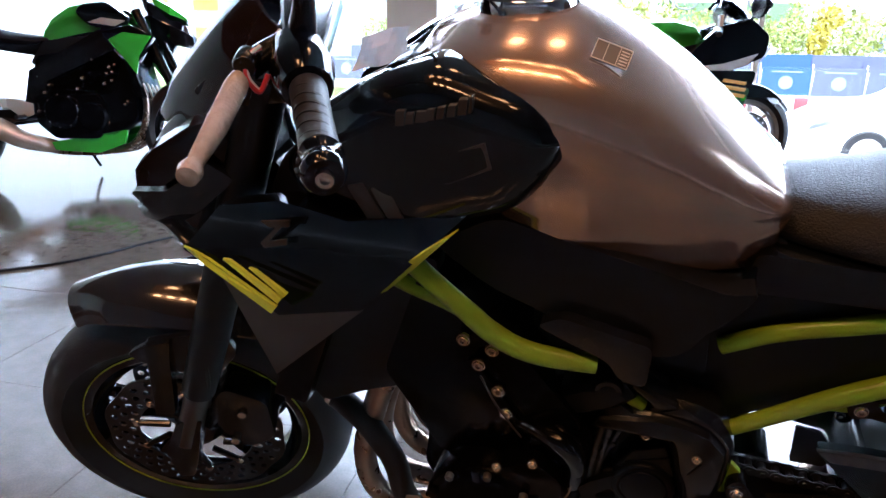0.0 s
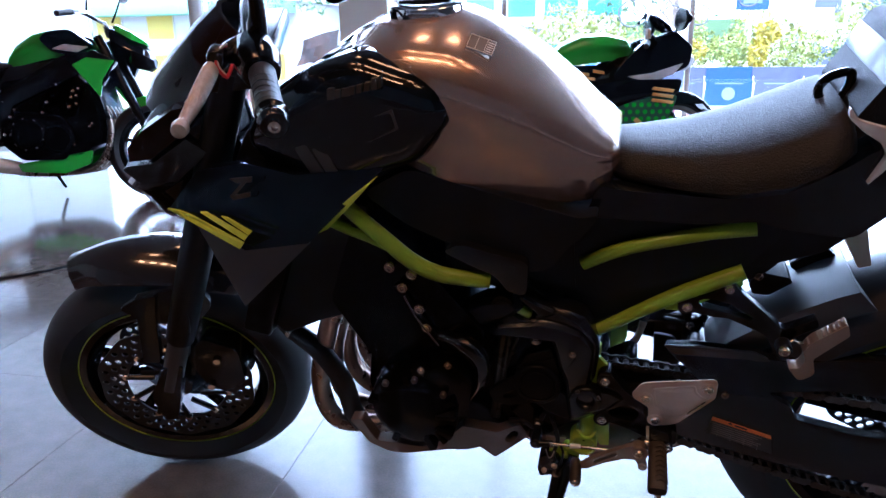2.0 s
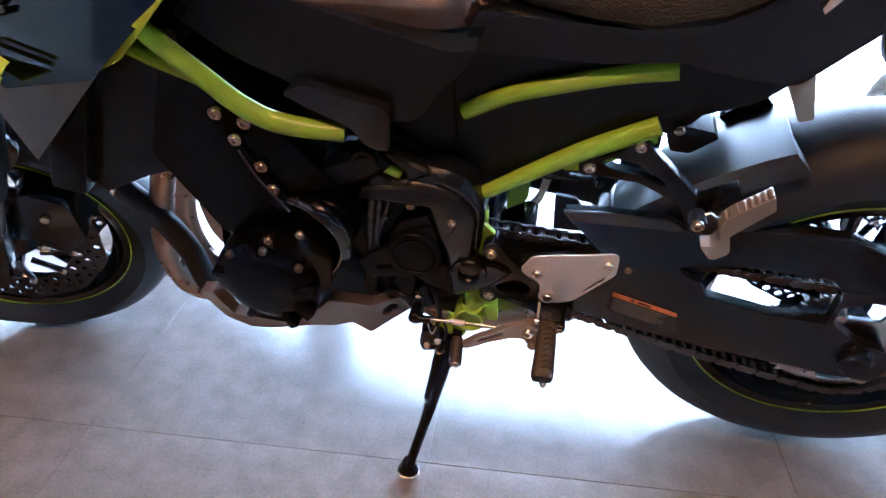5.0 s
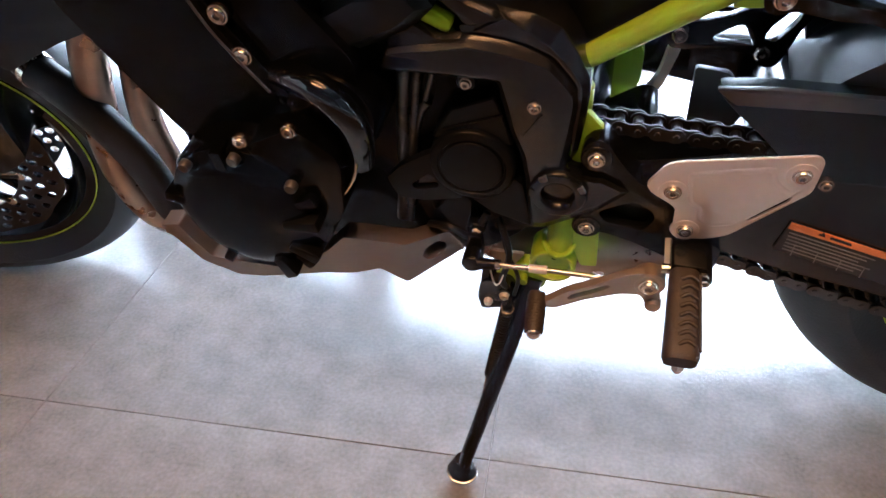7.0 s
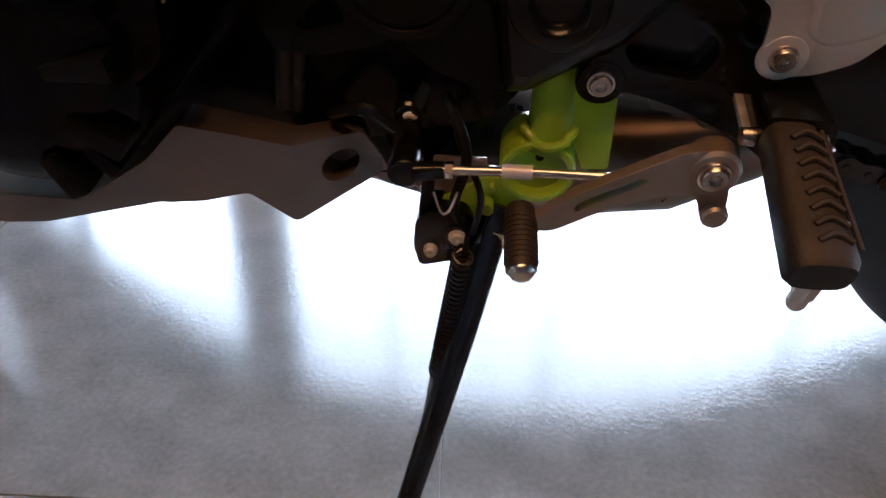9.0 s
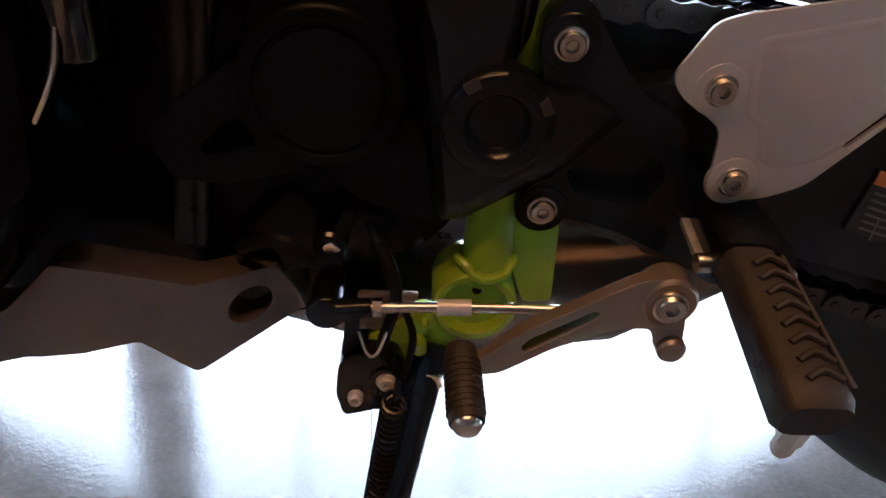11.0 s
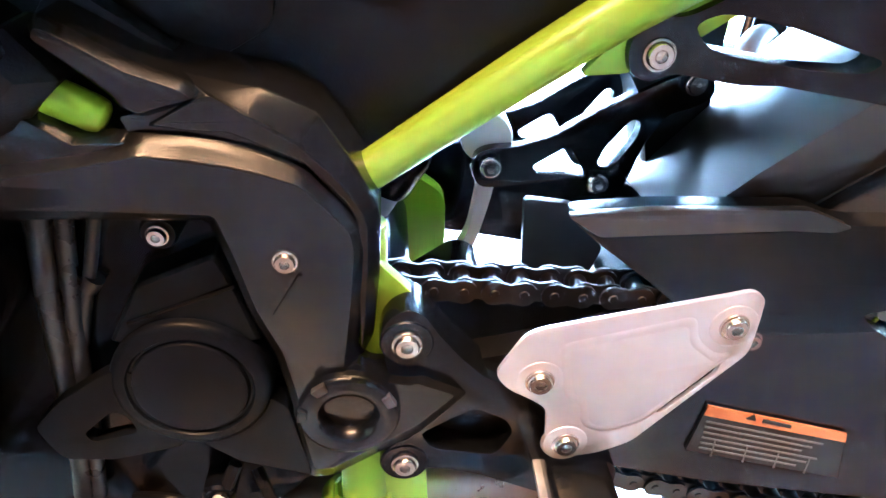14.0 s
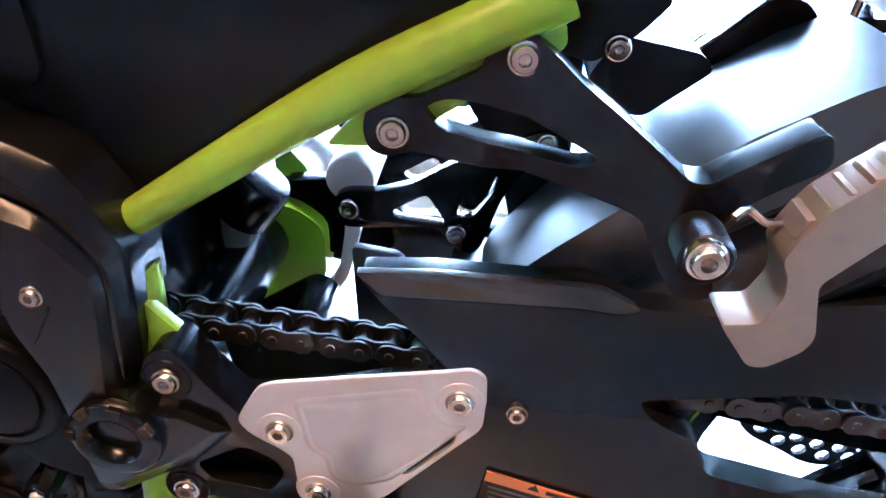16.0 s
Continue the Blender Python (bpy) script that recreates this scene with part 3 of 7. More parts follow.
# shrouds each side
for side in (-1, 1):
    s = side
    sh = part("radiator_shroud", skin([[(u, s * (w + e), h) for u, h, w in pts] for e, pts in ((-0.028, ((-0.10, 0.757, 0.16), (-0.02, 0.825, 0.17), (0.07, 0.845, 0.18), (0.15, 0.83, 0.18), (0.255, 0.84, 0.165), (0.165, 0.756, 0.215), (0.07, 0.748, 0.222), (-0.02, 0.758, 0.185))), (0.0, ((-0.112, 0.745, 0.15), (-0.02, 0.83, 0.175), (0.07, 0.852, 0.19), (0.15, 0.838, 0.195), (0.275, 0.845, 0.172), (0.168, 0.748, 0.228), (0.076, 0.740, 0.245), (-0.025, 0.752, 0.195))))]), BLACK_GLOSS, bike, "gloss black faceted radiator shroud")
    part("shroud_fin", skin([[(u, s * (w + e), h) for u, h, w in pts] for e, pts in ((-0.02, ((-0.04, 0.745, 0.17), (0.07, 0.732, 0.225), (0.155, 0.740, 0.21), (0.03, 0.62, 0.20))), (0.0, ((-0.045, 0.752, 0.18), (0.076, 0.740, 0.245), (0.170, 0.748, 0.227), (0.025, 0.61, 0.205))))]), GREY_FIN, bike, "satin dark grey air guide fin")
    if side < 0:
        for pts in (((-0.108, 0.150, 0.751), (-0.07, 0.176, 0.763), (-0.04, 0.192, 0.766), (0.079, 0.2485, 0.755), (0.071, 0.2485, 0.745), (-0.045, 0.194, 0.758)), ((-0.012, 0.202, 0.776), (0.0, 0.205, 0.778), (0.086, 0.2465, 0.765), (0.081, 0.2475, 0.759)), ((0.032, 0.217, 0.779), (0.043, 0.221, 0.780), (0.094, 0.2455, 0.772), (0.089, 0.2465, 0.7675))):
            ring = [(u, -w - 0.002, h) for u, w, h in pts]
            part("shroud_stripe", skin([ring, [(u, w + 0.004, h) for u, w, h in ring]]), LIME_DECAL, sh, "lime decal stripe", smooth=0)
        part("lime_blade", prism([(0.273, 0.842), (0.205, 0.79), (0.158, 0.742), (0.188, 0.757), (0.222, 0.790)], -0.2, -0.192, 0.001), LIME_DECAL, sh, "lime blade-shaped decal")
        b = prism([(0.052, 0.834), (0.088, 0.838), (0.086, 0.830), (0.062, 0.827)], -0.206, -0.203, 0)
        prism([(0.086, 0.838), (0.078, 0.836), (0.046, 0.806), (0.056, 0.808)], -0.2065, -0.2035, 0, bm=b)
        prism([(0.046, 0.806), (0.080, 0.814), (0.079, 0.807), (0.05, 0.800)], -0.2062, -0.2032, 0, bm=b)
        part("emblem", b, GREY_FIN, sh, "small silver angular emblem")

# tank: rings across the bike, widest at the knees' front
def tank_ring(u, top, bot, hw, low=0.78, knee=0.0):
    """knee: how deep the side falls in under the crease."""
    k = 1 - knee
    prof = ((low * k, 0.0), ((low + 0.02) * k, 0.12), ((low + 0.05) * k, 0.26), ((low + 0.09) * k, 0.37), (0.955 - knee * 0.3, 0.455), (0.988, 0.52), (1.0, 0.58), (0.975, 0.66), (0.925, 0.735), (0.865, 0.795), (0.825, 0.828), (0.78, 0.850), (0.60, 0.902), (0.34, 0.967), (0.12, 0.997))
    return mirrored_ring([(u, -hw * f, bot + (top - bot) * g) for f, g in prof])


rings = [tank_ring(*r) for r in ((0.185, 0.975, 0.86, 0.09), (0.205, 0.998, 0.85, 0.125), (0.25, 1.016, 0.845, 0.15), (0.31, 1.027, 0.832, 0.160, 0.90, 0.0), (0.365, 1.022, 0.812, 0.163, 0.90, 0.01), (0.40, 1.008, 0.800, 0.161, 0.88, 0.03), (0.435, 0.988, 0.790, 0.155, 0.87, 0.05), (0.475, 0.961, 0.780, 0.145, 0.88, 0.055), (0.52, 0.922, 0.772, 0.128, 0.91, 0.04), (0.553, 0.888, 0.774, 0.112, 0.93, 0.01), (0.578, 0.862, 0.795, 0.098, 0.95, 0), (0.590, 0.848, 0.815, 0.085, 0.9, 0))]
tank = part("fuel_tank", skin(rings), BRONZE, bike, "bronze-grey metallic fuel tank with a knee crease", smooth=80)
cap = part("filler_cap", lathe([(0, 0.012), (0.052, 0.012), (0.056, 0.010), (0.058, 0.0), (0.058, -0.01), (0, -0.01)], (0, 0, 0), 40), CHROME, tank, "round chrome-ringed filler cap", Matrix.Translation((0.307, 0, 1.019)) @ Matrix.Rotation(radians(90), 4, "X"))
part("cap_lid", box(-0.038, 0.038, -0.016, 0.016, 0.012, 0.016, 0.002), BLACK_SATIN, cap, "black key flap", Matrix.Rotation(radians(-90), 4, "X"))
part("cap_key", lathe([(0.03, 0.013), (0.045, 0.0135), (0.045, 0.0125), (0.03, 0.0125)], (0, 0, 0), 30, close=True), BLACK_SATIN, cap)
label_m = Matrix.Translation((0.404, -0.098, 0.992)) @ Matrix.Rotation(radians(20), 4, "Y") @ Matrix.Rotation(radians(-52), 4, "X")
tl = part("tank_label", box(-0.018, 0.018, -0.0006, 0.0012, -0.011, 0.011), LABEL_GREY, tank, "small grey information sticker with white rules", label_m)
for x0, x1, z0, z1 in ((-0.018, 0.018, 0.0102, 0.011), (-0.018, 0.018, -0.011, -0.0102), (-0.018, -0.0172, -0.0101, 0.0101), (0.0172, 0.018, -0.0101, 0.0101), (-0.0065, -0.0058, -0.0101, 0.0101), (0.006, 0.0067, -0.0101, 0.0101)):
    part("label_rule", box(x0, x1, -0.0012, -0.0005, z0, z1), WHITE, tl, smooth=0)
for k in range(5):
    part("label_bar", box(0.008, 0.016, -0.0011, -0.0005, 0.006 - 0.0035 * k, 0.0072 - 0.0035 * k), WHITE, tl, smooth=0)
# gloss black side cowls of the tank
for side in (-1, 1):
    pol = [(0.10, 0.935), (0.17, 0.978), (0.245, 0.999), (0.288, 0.983), (0.332, 0.968), (0.362, 0.950), (0.377, 0.928), (0.374, 0.908), (0.358, 0.882), (0.325, 0.845), (0.27, 0.829), (0.20, 0.80), (0.10, 0.82), (0.05, 0.87)]
    cw = part("tank_cowl", dome(pol, 0.10, ((1.0, 0.118), (1.0, 0.135), (0.985, 0.146), (0.95, 0.157), (0.88, 0.168), (0.76, 0.177), (0.6, 0.182), (0.4, 0.1845), (0.2, 0.1855), (0.05, 0.186)), side), BLACK_GLOSS, bike, "gloss black domed tank side cowl", smooth=80)
    part("cowl_inlet", facet([(0.205, 0.892), (0.245, 0.912), (0.300, 0.932), (0.306, 0.905), (0.262, 0.886)], [(0.222, 0.895), (0.25, 0.907), (0.293, 0.923), (0.297, 0.908), (0.262, 0.892)], side * 0.178, side * 0.1855, side * 0.1835, 0.0008), GREY_FIN, cw, "grey facet in the cowl inlet", smooth=20)
    for k in range(2):
        part("cowl_slat", prism([(0.150 + 0.026 * k, 0.874), (0.169 + 0.026 * k, 0.880), (0.189 + 0.022 * k, 0.836), (0.172 + 0.024 * k, 0.830)], side * 0.184, side * 0.15, 0.002, 0.004), GREY_FIN, cw, "grey slat")
    if side < 0:
        for k, wd in enumerate((0.013, 0.011, 0.015, 0.011, 0.010, 0.011, 0.012, 0.004)):
            u0 = 0.212 + 0.0105 * k
            h0 = 0.944 + (u0 - 0.212) * 0.22
            wd *= 0.72
            up = 0.004 if k in (0, 6, 7) else 0
            part("emblem_bar", prism([(u0, h0), (u0 + wd, h0 + 0.001), (u0 + wd + 0.002, h0 + 0.012 + up), (u0 + 0.002, h0 + 0.011 + up)], -0.1865, -0.178, 0), GREY_FIN, cw, "raised grey bar", smooth=0)
    part("tank_duct", prism([(0.06, 0.87), (0.16, 0.925), (0.215, 0.988), (0.195, 0.99), (0.14, 0.95), (0.07, 0.915)], side * 0.128, side * 0.06, 0.01, 0.01), BLACK_SATIN, bike, "")

rs = random.Random(3)
grid = []
for i in range(8):
    t = i / 7
    lo, hi = Vector((0.101, 0.9455)).lerp(Vector((0.1677, 0.9617)), t), Vector((0.1156, 0.9832)).lerp(Vector((0.1755, 0.9982)), t)
    grid.append([(lo.lerp(hi, j / 5).x, -0.034 + 0.006 * math.sin(i * 1.1 + j * 0.8) + 0.003 * j + rs.uniform(-0.002, 0.002), lo.lerp(hi, j / 5).y) for j in range(6)])
b = bmesh.new()
vs = [[b.verts.new(p) for p in row] for row in grid]
for r0, r1 in zip(vs, vs[1:]):
    for j in range(5):
        b.faces.new((r0[j], r0[j + 1], r1[j + 1], r1[j]))
bmesh.ops.solidify(b, geom=b.faces[:], thickness=0.0015)
part("plastic_sheet", b, CLEAR_FILM, bike, "crumpled clear plastic sheet by the ignition", smooth=20)

part("airbox", prism([(-0.01, 0.79), (0.04, 0.875), (0.12, 0.915), (0.22, 0.93), (0.30, 0.85), (0.22, 0.75), (0.05, 0.755)], -0.11, 0.11, 0.01, 0.02), BLACK_MATT, bike, "matt black airbox")

# side panel under the tank, airbox cover, small bracket panel
for side in (-1, 1):
    part("side_panel", prism([(0.225, 0.79), (0.30, 0.832), (0.345, 0.818), (0.54, 0.764), (0.57, 0.772), (0.545, 0.735), (0.525, 0.715), (0.50, 0.675), (0.45, 0.672), (0.36, 0.71), (0.29, 0.74)], side * 0.145, side * 0.07, 0.014, 0.02, seg=3), BLACK_MATT, bike, "matt black side panel under the tank")
    part("throttle_cover", prism([(0.345, 0.708), (0.372, 0.722), (0.472, 0.697), (0.468, 0.64), (0.44, 0.645), (0.425, 0.67), (0.38, 0.69)], side * 0.162, side * 0.13, 0.008, 0.01), BLACK_WORN, bike, "matt black injector cover")
    part("inner_panel", prism([(0.33, 0.615), (0.33, 0.72), (0.53, 0.72), (0.535, 0.61), (0.49, 0.585), (0.46, 0.60)], side * 0.09, side * 0.05, 0.006, 0.01), BLACK_MATT, bike, "")
    part("under_seat_panel", prism([(0.47, 0.60), (0.575, 0.80), (0.62, 0.79), (0.73, 0.785), (0.80, 0.80), (0.815, 0.72), (0.775, 0.665), (0.70, 0.618), (0.565, 0.545), (0.52, 0.575)], side * 0.086, side * 0.05, 0.008, 0.01), BLACK_MATT, bike, "matt black under-seat panel")
    part("seat_cowl", prism([(0.545, 0.752), (0.565, 0.80), (0.60, 0.795), (0.735, 0.788), (0.824, 0.812), (0.868, 0.838), (0.91, 0.872), (0.935, 0.905), (1.03, 0.952), (1.20, 1.025), (1.27, 1.045), (1.20, 0.985), (1.05, 0.893), (1.0, 0.865), (0.958, 0.805), (0.895, 0.738), (0.860, 0.740), (0.800, 0.7480), (0.778, 0.7560), (0.70, 0.7480)], side * 0.115, side * 0.06, 0.012, 0.01, seg=3), BLACK_GLOSS, bike, "gloss black tail side panel")
b = prism([(0.925, 0.861), (0.935, 0.889), (0.957, 0.908), (1.014, 0.934), (1.10, 0.970), (1.018, 0.931), (0.977, 0.909), (0.964, 0.895)], -0.1185, -0.1145, 0)
prism([(0.929, 0.8615), (0.965, 0.8885), (0.979, 0.9045), (1.02, 0.927), (0.977, 0.900), (0.964, 0.884)], -0.1185, -0.1145, 0, bm=b)
part("tail_stripe", b, LIME_DECAL, bike, "lime tail decal")

# seats
def seat_ring(u, top, side_h, hw):
    d = top - side_h
    ring = [(-hw * 0.80, side_h)]
    for k in range(1, 11):
        a = math.pi / 2 * k / 10
        ring.append((-hw * max(0.04, math.cos(a * 0.97 + 0.02) ** 0.75), side_h + d * (0.12 + 0.88 * math.sin(a) ** 0.95)))
    return mirrored_ring([(u, w, h) for w, h in ring])



part("rider_seat", skin([seat_ring(*r) for r in ((0.572, 0.822, 0.795, 0.065), (0.585, 0.835, 0.79, 0.08), (0.62, 0.836, 0.785, 0.095), (0.68, 0.842, 0.783, 0.118), (0.74, 0.856, 0.785, 0.138), (0.80, 0.880, 0.80, 0.148), (0.84, 0.898, 0.82, 0.145), (0.862, 0.906, 0.838, 0.135), (0.872, 0.895, 0.85, 0.125))]), VINYL, bike, "black grained vinyl rider seat", smooth=70)
part("pillion_seat", prism([(0.866, 0.893), (0.895, 0.942), (0.916, 0.987), (0.96, 0.998), (1.06, 1.028), (1.16, 1.052), (1.19, 1.042), (1.16, 1.005), (1.05, 0.955), (0.95, 0.905), (0.90, 0.88)], -0.10, 0.10, 0.014, 0.012, seg=4), VINYL, bike, "black vinyl pillion seat", smooth=60)
part("inner_fender", prism([(0.7916, 0.6117), (0.8048, 0.6335), (0.8469, 0.6263), (0.8536, 0.6184), (0.8231, 0.5929), (0.7998, 0.5944)], -0.042, 0.05, 0.004, 0.004), BLACK_MATT, bike, "matt black inner rear fender")
part("seat_underside", prism([(0.765, 0.6486), (0.8293, 0.6519), (0.8153, 0.6354), (0.7929, 0.6181), (0.7745, 0.6249)], -0.042, 0.05, 0.004, 0.006), BLACK_MATT, bike, "")
part("film_wrap", prism([(0.89, 0.819), (0.905, 0.859), (0.895, 0.876), (0.874, 0.889), (0.853, 0.907), (0.853, 0.921), (0.865, 0.904), (0.889, 0.897), (0.919, 0.889), (0.929, 0.88), (0.917, 0.855)], -0.127, -0.117, 0.003, 0.005), CLEAR_FILM, bike, "crinkled clear protective film")
part("seat_loop", tube([(0.845, -0.02, 0.895), (0.84, -0.02, 0.909), (0.850, -0.02, 0.925), (0.874, -0.02, 0.932), (0.876, -0.02, 0.915), (0.869, -0.02, 0.897)], 0.006, 10), BLACK_GLOSS, bike, "black loop strap behind the seat")
part("seat_strap", prism([(0.8915, 0.9385), (0.907, 0.9715), (0.915, 0.968), (0.899, 0.935)], -0.1022, 0.1022, 0.002), BLACK_SATIN, bike, "flat strap across the pillion seat")
part("tail_light", prism([(1.20, 1.0), (1.28, 1.045), (1.27, 1.02), (1.21, 0.975)], -0.055, 0.055, 0.004, 0.006), RED, bike, "red tail light")
part("under_tail", prism([(0.7793, 0.735), (0.8948, 0.7450), (0.9033, 0.7233), (0.8728, 0.6942), (0.816, 0.6726), (0.7850, 0.662), (0.775, 0.69)], -0.080, 0.080, 0.006, 0.006), BLACK_MATT, bike, "matt black under-tail panel")
part("plate_bracket", prism([(0.87, 0.735), (0.93, 0.77), (0.925, 0.715), (0.905, 0.70)], -0.05, 0.05, 0.006, 0.01), BLACK_MATT, bike, "")
part("plate_holder", prism([(0.908, 0.702), (0.938, 0.710), (0.956, 0.648), (0.939, 0.643)], -0.03, 0.05, 0.002, 0.004), PLATE_TAN, bike, "tan plate holder")

# lime frame
for side in (-1, 1):
    s = side
    fr = part("frame_tube", tube([(0.17, s * 0.165, 0.825), (0.214, s * 0.178, 0.783), (0.262, s * 0.172, 0.730), (0.30, s * 0.168, 0.692), (0.342, s * 0.162, 0.668), (0.412, s * 0.15, 0.655)], [0.010, 0.0115, 0.012, 0.0125, 0.0125, 0.0115], 20), LIME, bike, "lime green steel frame tube")
    part("frame_tube", tube([(0.14, s * 0.14, 0.752), (0.19, s * 0.15, 0.735), (0.243, s * 0.15, 0.714), (0.285, s * 0.15, 0.69)], 0.0095, 16), LIME, bike, "lime green steel frame tube")
    part("frame_tube", tube([(0.4340, s * 0.127, 0.6016), (0.4451, s * 0.127, 0.5955), (0.4522, s * 0.127, 0.5918), (0.4594, s * 0.127, 0.5880), (0.4658, s * 0.127, 0.5846), (0.4694, s * 0.127, 0.5828), (0.4708, s * 0.127, 0.5821)], [0.0078, 0.0078, 0.0078, 0.0078, 0.0077, 0.0068, 0.0040], 28), LIME, bike, "lime green steel frame tube")
    part("seat_rail", tube([(0.545, s * 0.095, 0.662), (0.60, s * 0.098, 0.692), (0.66, s * 0.10, 0.712), (0.72, s * 0.10, 0.728), (0.778, s * 0.10, 0.738)], 0.0105, 16), LIME, bike, "lime green upper seat rail")
    part("seat_rail", tube([(0.560, s * 0.104, 0.539), (0.65, s * 0.10, 0.598), (0.70, s * 0.097, 0.627), (0.773, s * 0.092, 0.663)], [0.009, 0.011, 0.012, 0.012], 24), LIME, bike, "lime green lower seat rail")
    part("rail_gusset", prism([(0.668, 0.588), (0.69, 0.589), (0.71, 0.598), (0.765, 0.634), (0.775, 0.640), (0.772, 0.655), (0.70, 0.622)], s * 0.094, s * 0.088, 0.0015, 0.004), LIME, bike, "")
    part("frame_plate", prism([(0.5752, 0.5057), (0.5784, 0.5017), (0.6011, 0.4766), (0.6047, 0.4606), (0.6019, 0.4352), (0.5953, 0.4377), (0.5762, 0.4474), (0.5746, 0.4821)], s * 0.118, s * 0.110, 0.0015, 0.003), LIME, bike, "lime green pivot plate")
up = part("frame_upright", tube([(0.566, -0.104, 0.52), (0.5655, -0.110, 0.44), (0.5640, -0.118, 0.375), (0.5625, -0.121, 0.335)], [0.0135, 0.0135, 0.0135, 0.0140], 24), LIME, bike, "lime green lower frame tube")
part("frame_lower_plate", prism([(0.5714, 0.3867), (0.5979, 0.3757), (0.6001, 0.3236), (0.5845, 0.3222), (0.5757, 0.3457)], -0.1265, -0.121, 0.0012, 0.003), LIME, bike, "lime green frame gusset plate")
boss = part("stand_boss", lathe([(0, 0.004), (0.0165, 0.004), (0.0170, -0.001), (0.0185, -0.0035), (0.0215, -0.0035), (0.0228, -0.002), (0.0232, 0.002), (0.0232, 0.030), (0, 0.030)], (0.5575, -0.132, 0.3235), 40), LIME, bike, "round lime welded boss")
rw0 = random.Random(31)
weld = [(0.5625 + 0.0155 * math.cos(t) + rw0.uniform(-0.0005, 0.0005), -0.121 + 0.0150 * math.sin(t), 0.3475 + 0.004 * math.cos(2 * t) + rw0.uniform(-0.0006, 0.0006)) for t in (2 * math.pi * k / 40 for k in range(41))]
part("weld_bead", tube(weld, 0.0028, 8, 1), LIME, boss, "uneven painted weld bead")
# solid black disc that paints the dark of a small hole
part("boss_hole_disc", lathe([(0, 0.0005), (0.0026, 0.0005), (0.0026, -0.0006), (0, -0.0006)], (0.5585, -0.1285, 0.331), 16), ENGINE_BLACK, boss)
part("stand_lug", prism([(0.4943, 0.2838), (0.5284, 0.3085), (0.5466, 0.3029), (0.5519, 0.2805), (0.5452, 0.2675), (0.5282, 0.2623), (0.5144, 0.2665), (0.5109, 0.28)], -0.121, -0.108, 0.002, 0.004), LIME, bike, "lime green stand lug")
part("lug_pin", tube([(0.5285, -0.108, 0.288), (0.5285, -0.131, 0.288)], 0.0042, 16), LIME, bike, "painted lug pin")
part("lug_pin", tube([(0.531, -0.112, 0.303), (0.531, -0.126, 0.301)], [0.0028, 0.0022], 12), LIME, bike)
part("lug_bracket", prism([(0.492, 0.318), (0.528, 0.318), (0.512, 0.290), (0.498, 0.292)], -0.118, -0.114, 0.001, 0.003), SHIFT_ALLOY, bike, "bronze-toned bracket plate")

# pivot cover
cover = part("frame_cover", moulded([(0.4183, 0.5686), (0.4602, 0.5735), (0.4829, 0.5794), (0.5024, 0.5785), (0.5168, 0.5755), (0.5314, 0.5709), (0.5463, 0.5638), (0.5594, 0.5502), (0.569, 0.5358), (0.57, 0.5236), (0.5677, 0.4944), (0.5639, 0.4623), (0.5657, 0.4484), (0.5306, 0.4264), (0.525, 0.464), (0.5156, 0.49), (0.5098, 0.5179), (0.504, 0.5387), (0.4533, 0.5403), (0.4105, 0.5409)], [(0.4197, 0.5613), (0.4614, 0.5677), (0.4841, 0.5718), (0.5026, 0.5694), (0.5169, 0.5668), (0.5315, 0.563), (0.5454, 0.5581), (0.5548, 0.5478), (0.5637, 0.5367), (0.5652, 0.5276), (0.5628, 0.5), (0.5583, 0.469), (0.5581, 0.4556), (0.5357, 0.4373), (0.5304, 0.4718), (0.5207, 0.4978), (0.5153, 0.5239), (0.5094, 0.5459), (0.4575, 0.5491), (0.4164, 0.5497)], -0.09, -0.134, -0.142), BLACK_WORN, bike, "satin black plastic frame cover", smooth=50)
part("cover_band", moulded([(0.4798, 0.5784), (0.5063, 0.5949), (0.4983, 0.6017), (0.5325, 0.5943), (0.5535, 0.5838), (0.5666, 0.5616), (0.5761, 0.5415), (0.5772, 0.5301), (0.5759, 0.5042), (0.572, 0.4693), (0.566, 0.4559), (0.5662, 0.4891), (0.5693, 0.519), (0.5641, 0.5412), (0.5449, 0.5629), (0.5158, 0.5754), (0.4997, 0.5761)], [(0.49, 0.5829), (0.5104, 0.5938), (0.5139, 0.5942), (0.5284, 0.5844), (0.5446, 0.5739), (0.5591, 0.559), (0.5694, 0.5428), (0.5713, 0.5341), (0.5704, 0.5106), (0.5679, 0.4802), (0.5662, 0.4672), (0.5666, 0.4958), (0.5694, 0.5233), (0.5662, 0.5421), (0.5469, 0.5662), (0.5191, 0.5796), (0.5026, 0.5805)], -0.09, -0.126, -0.136, 0.003), BLACK_WORN, cover, "", smooth=50)
for beam in ([(0.4560, 0.6250), (0.4698, 0.6170), (0.4851, 0.6074), (0.5055, 0.5995), (0.5099, 0.5950), (0.5105, 0.5915), (0.4861, 0.5840), (0.4777, 0.5879), (0.4756, 0.5929), (0.4649, 0.6025), (0.4490, 0.6160)], [(0.4232, 0.5855), (0.4329, 0.5855), (0.4421, 0.5905), (0.4592, 0.5784), (0.4819, 0.5799), (0.4822, 0.5691), (0.4583, 0.5644), (0.4365, 0.5602), (0.4148, 0.5562)]):
    part("cover_beam", moulded(beam, inset(beam, 0.0035), -0.09, -0.1315, -0.137, 0.003), BLACK_WORN, cover, "", smooth=50)
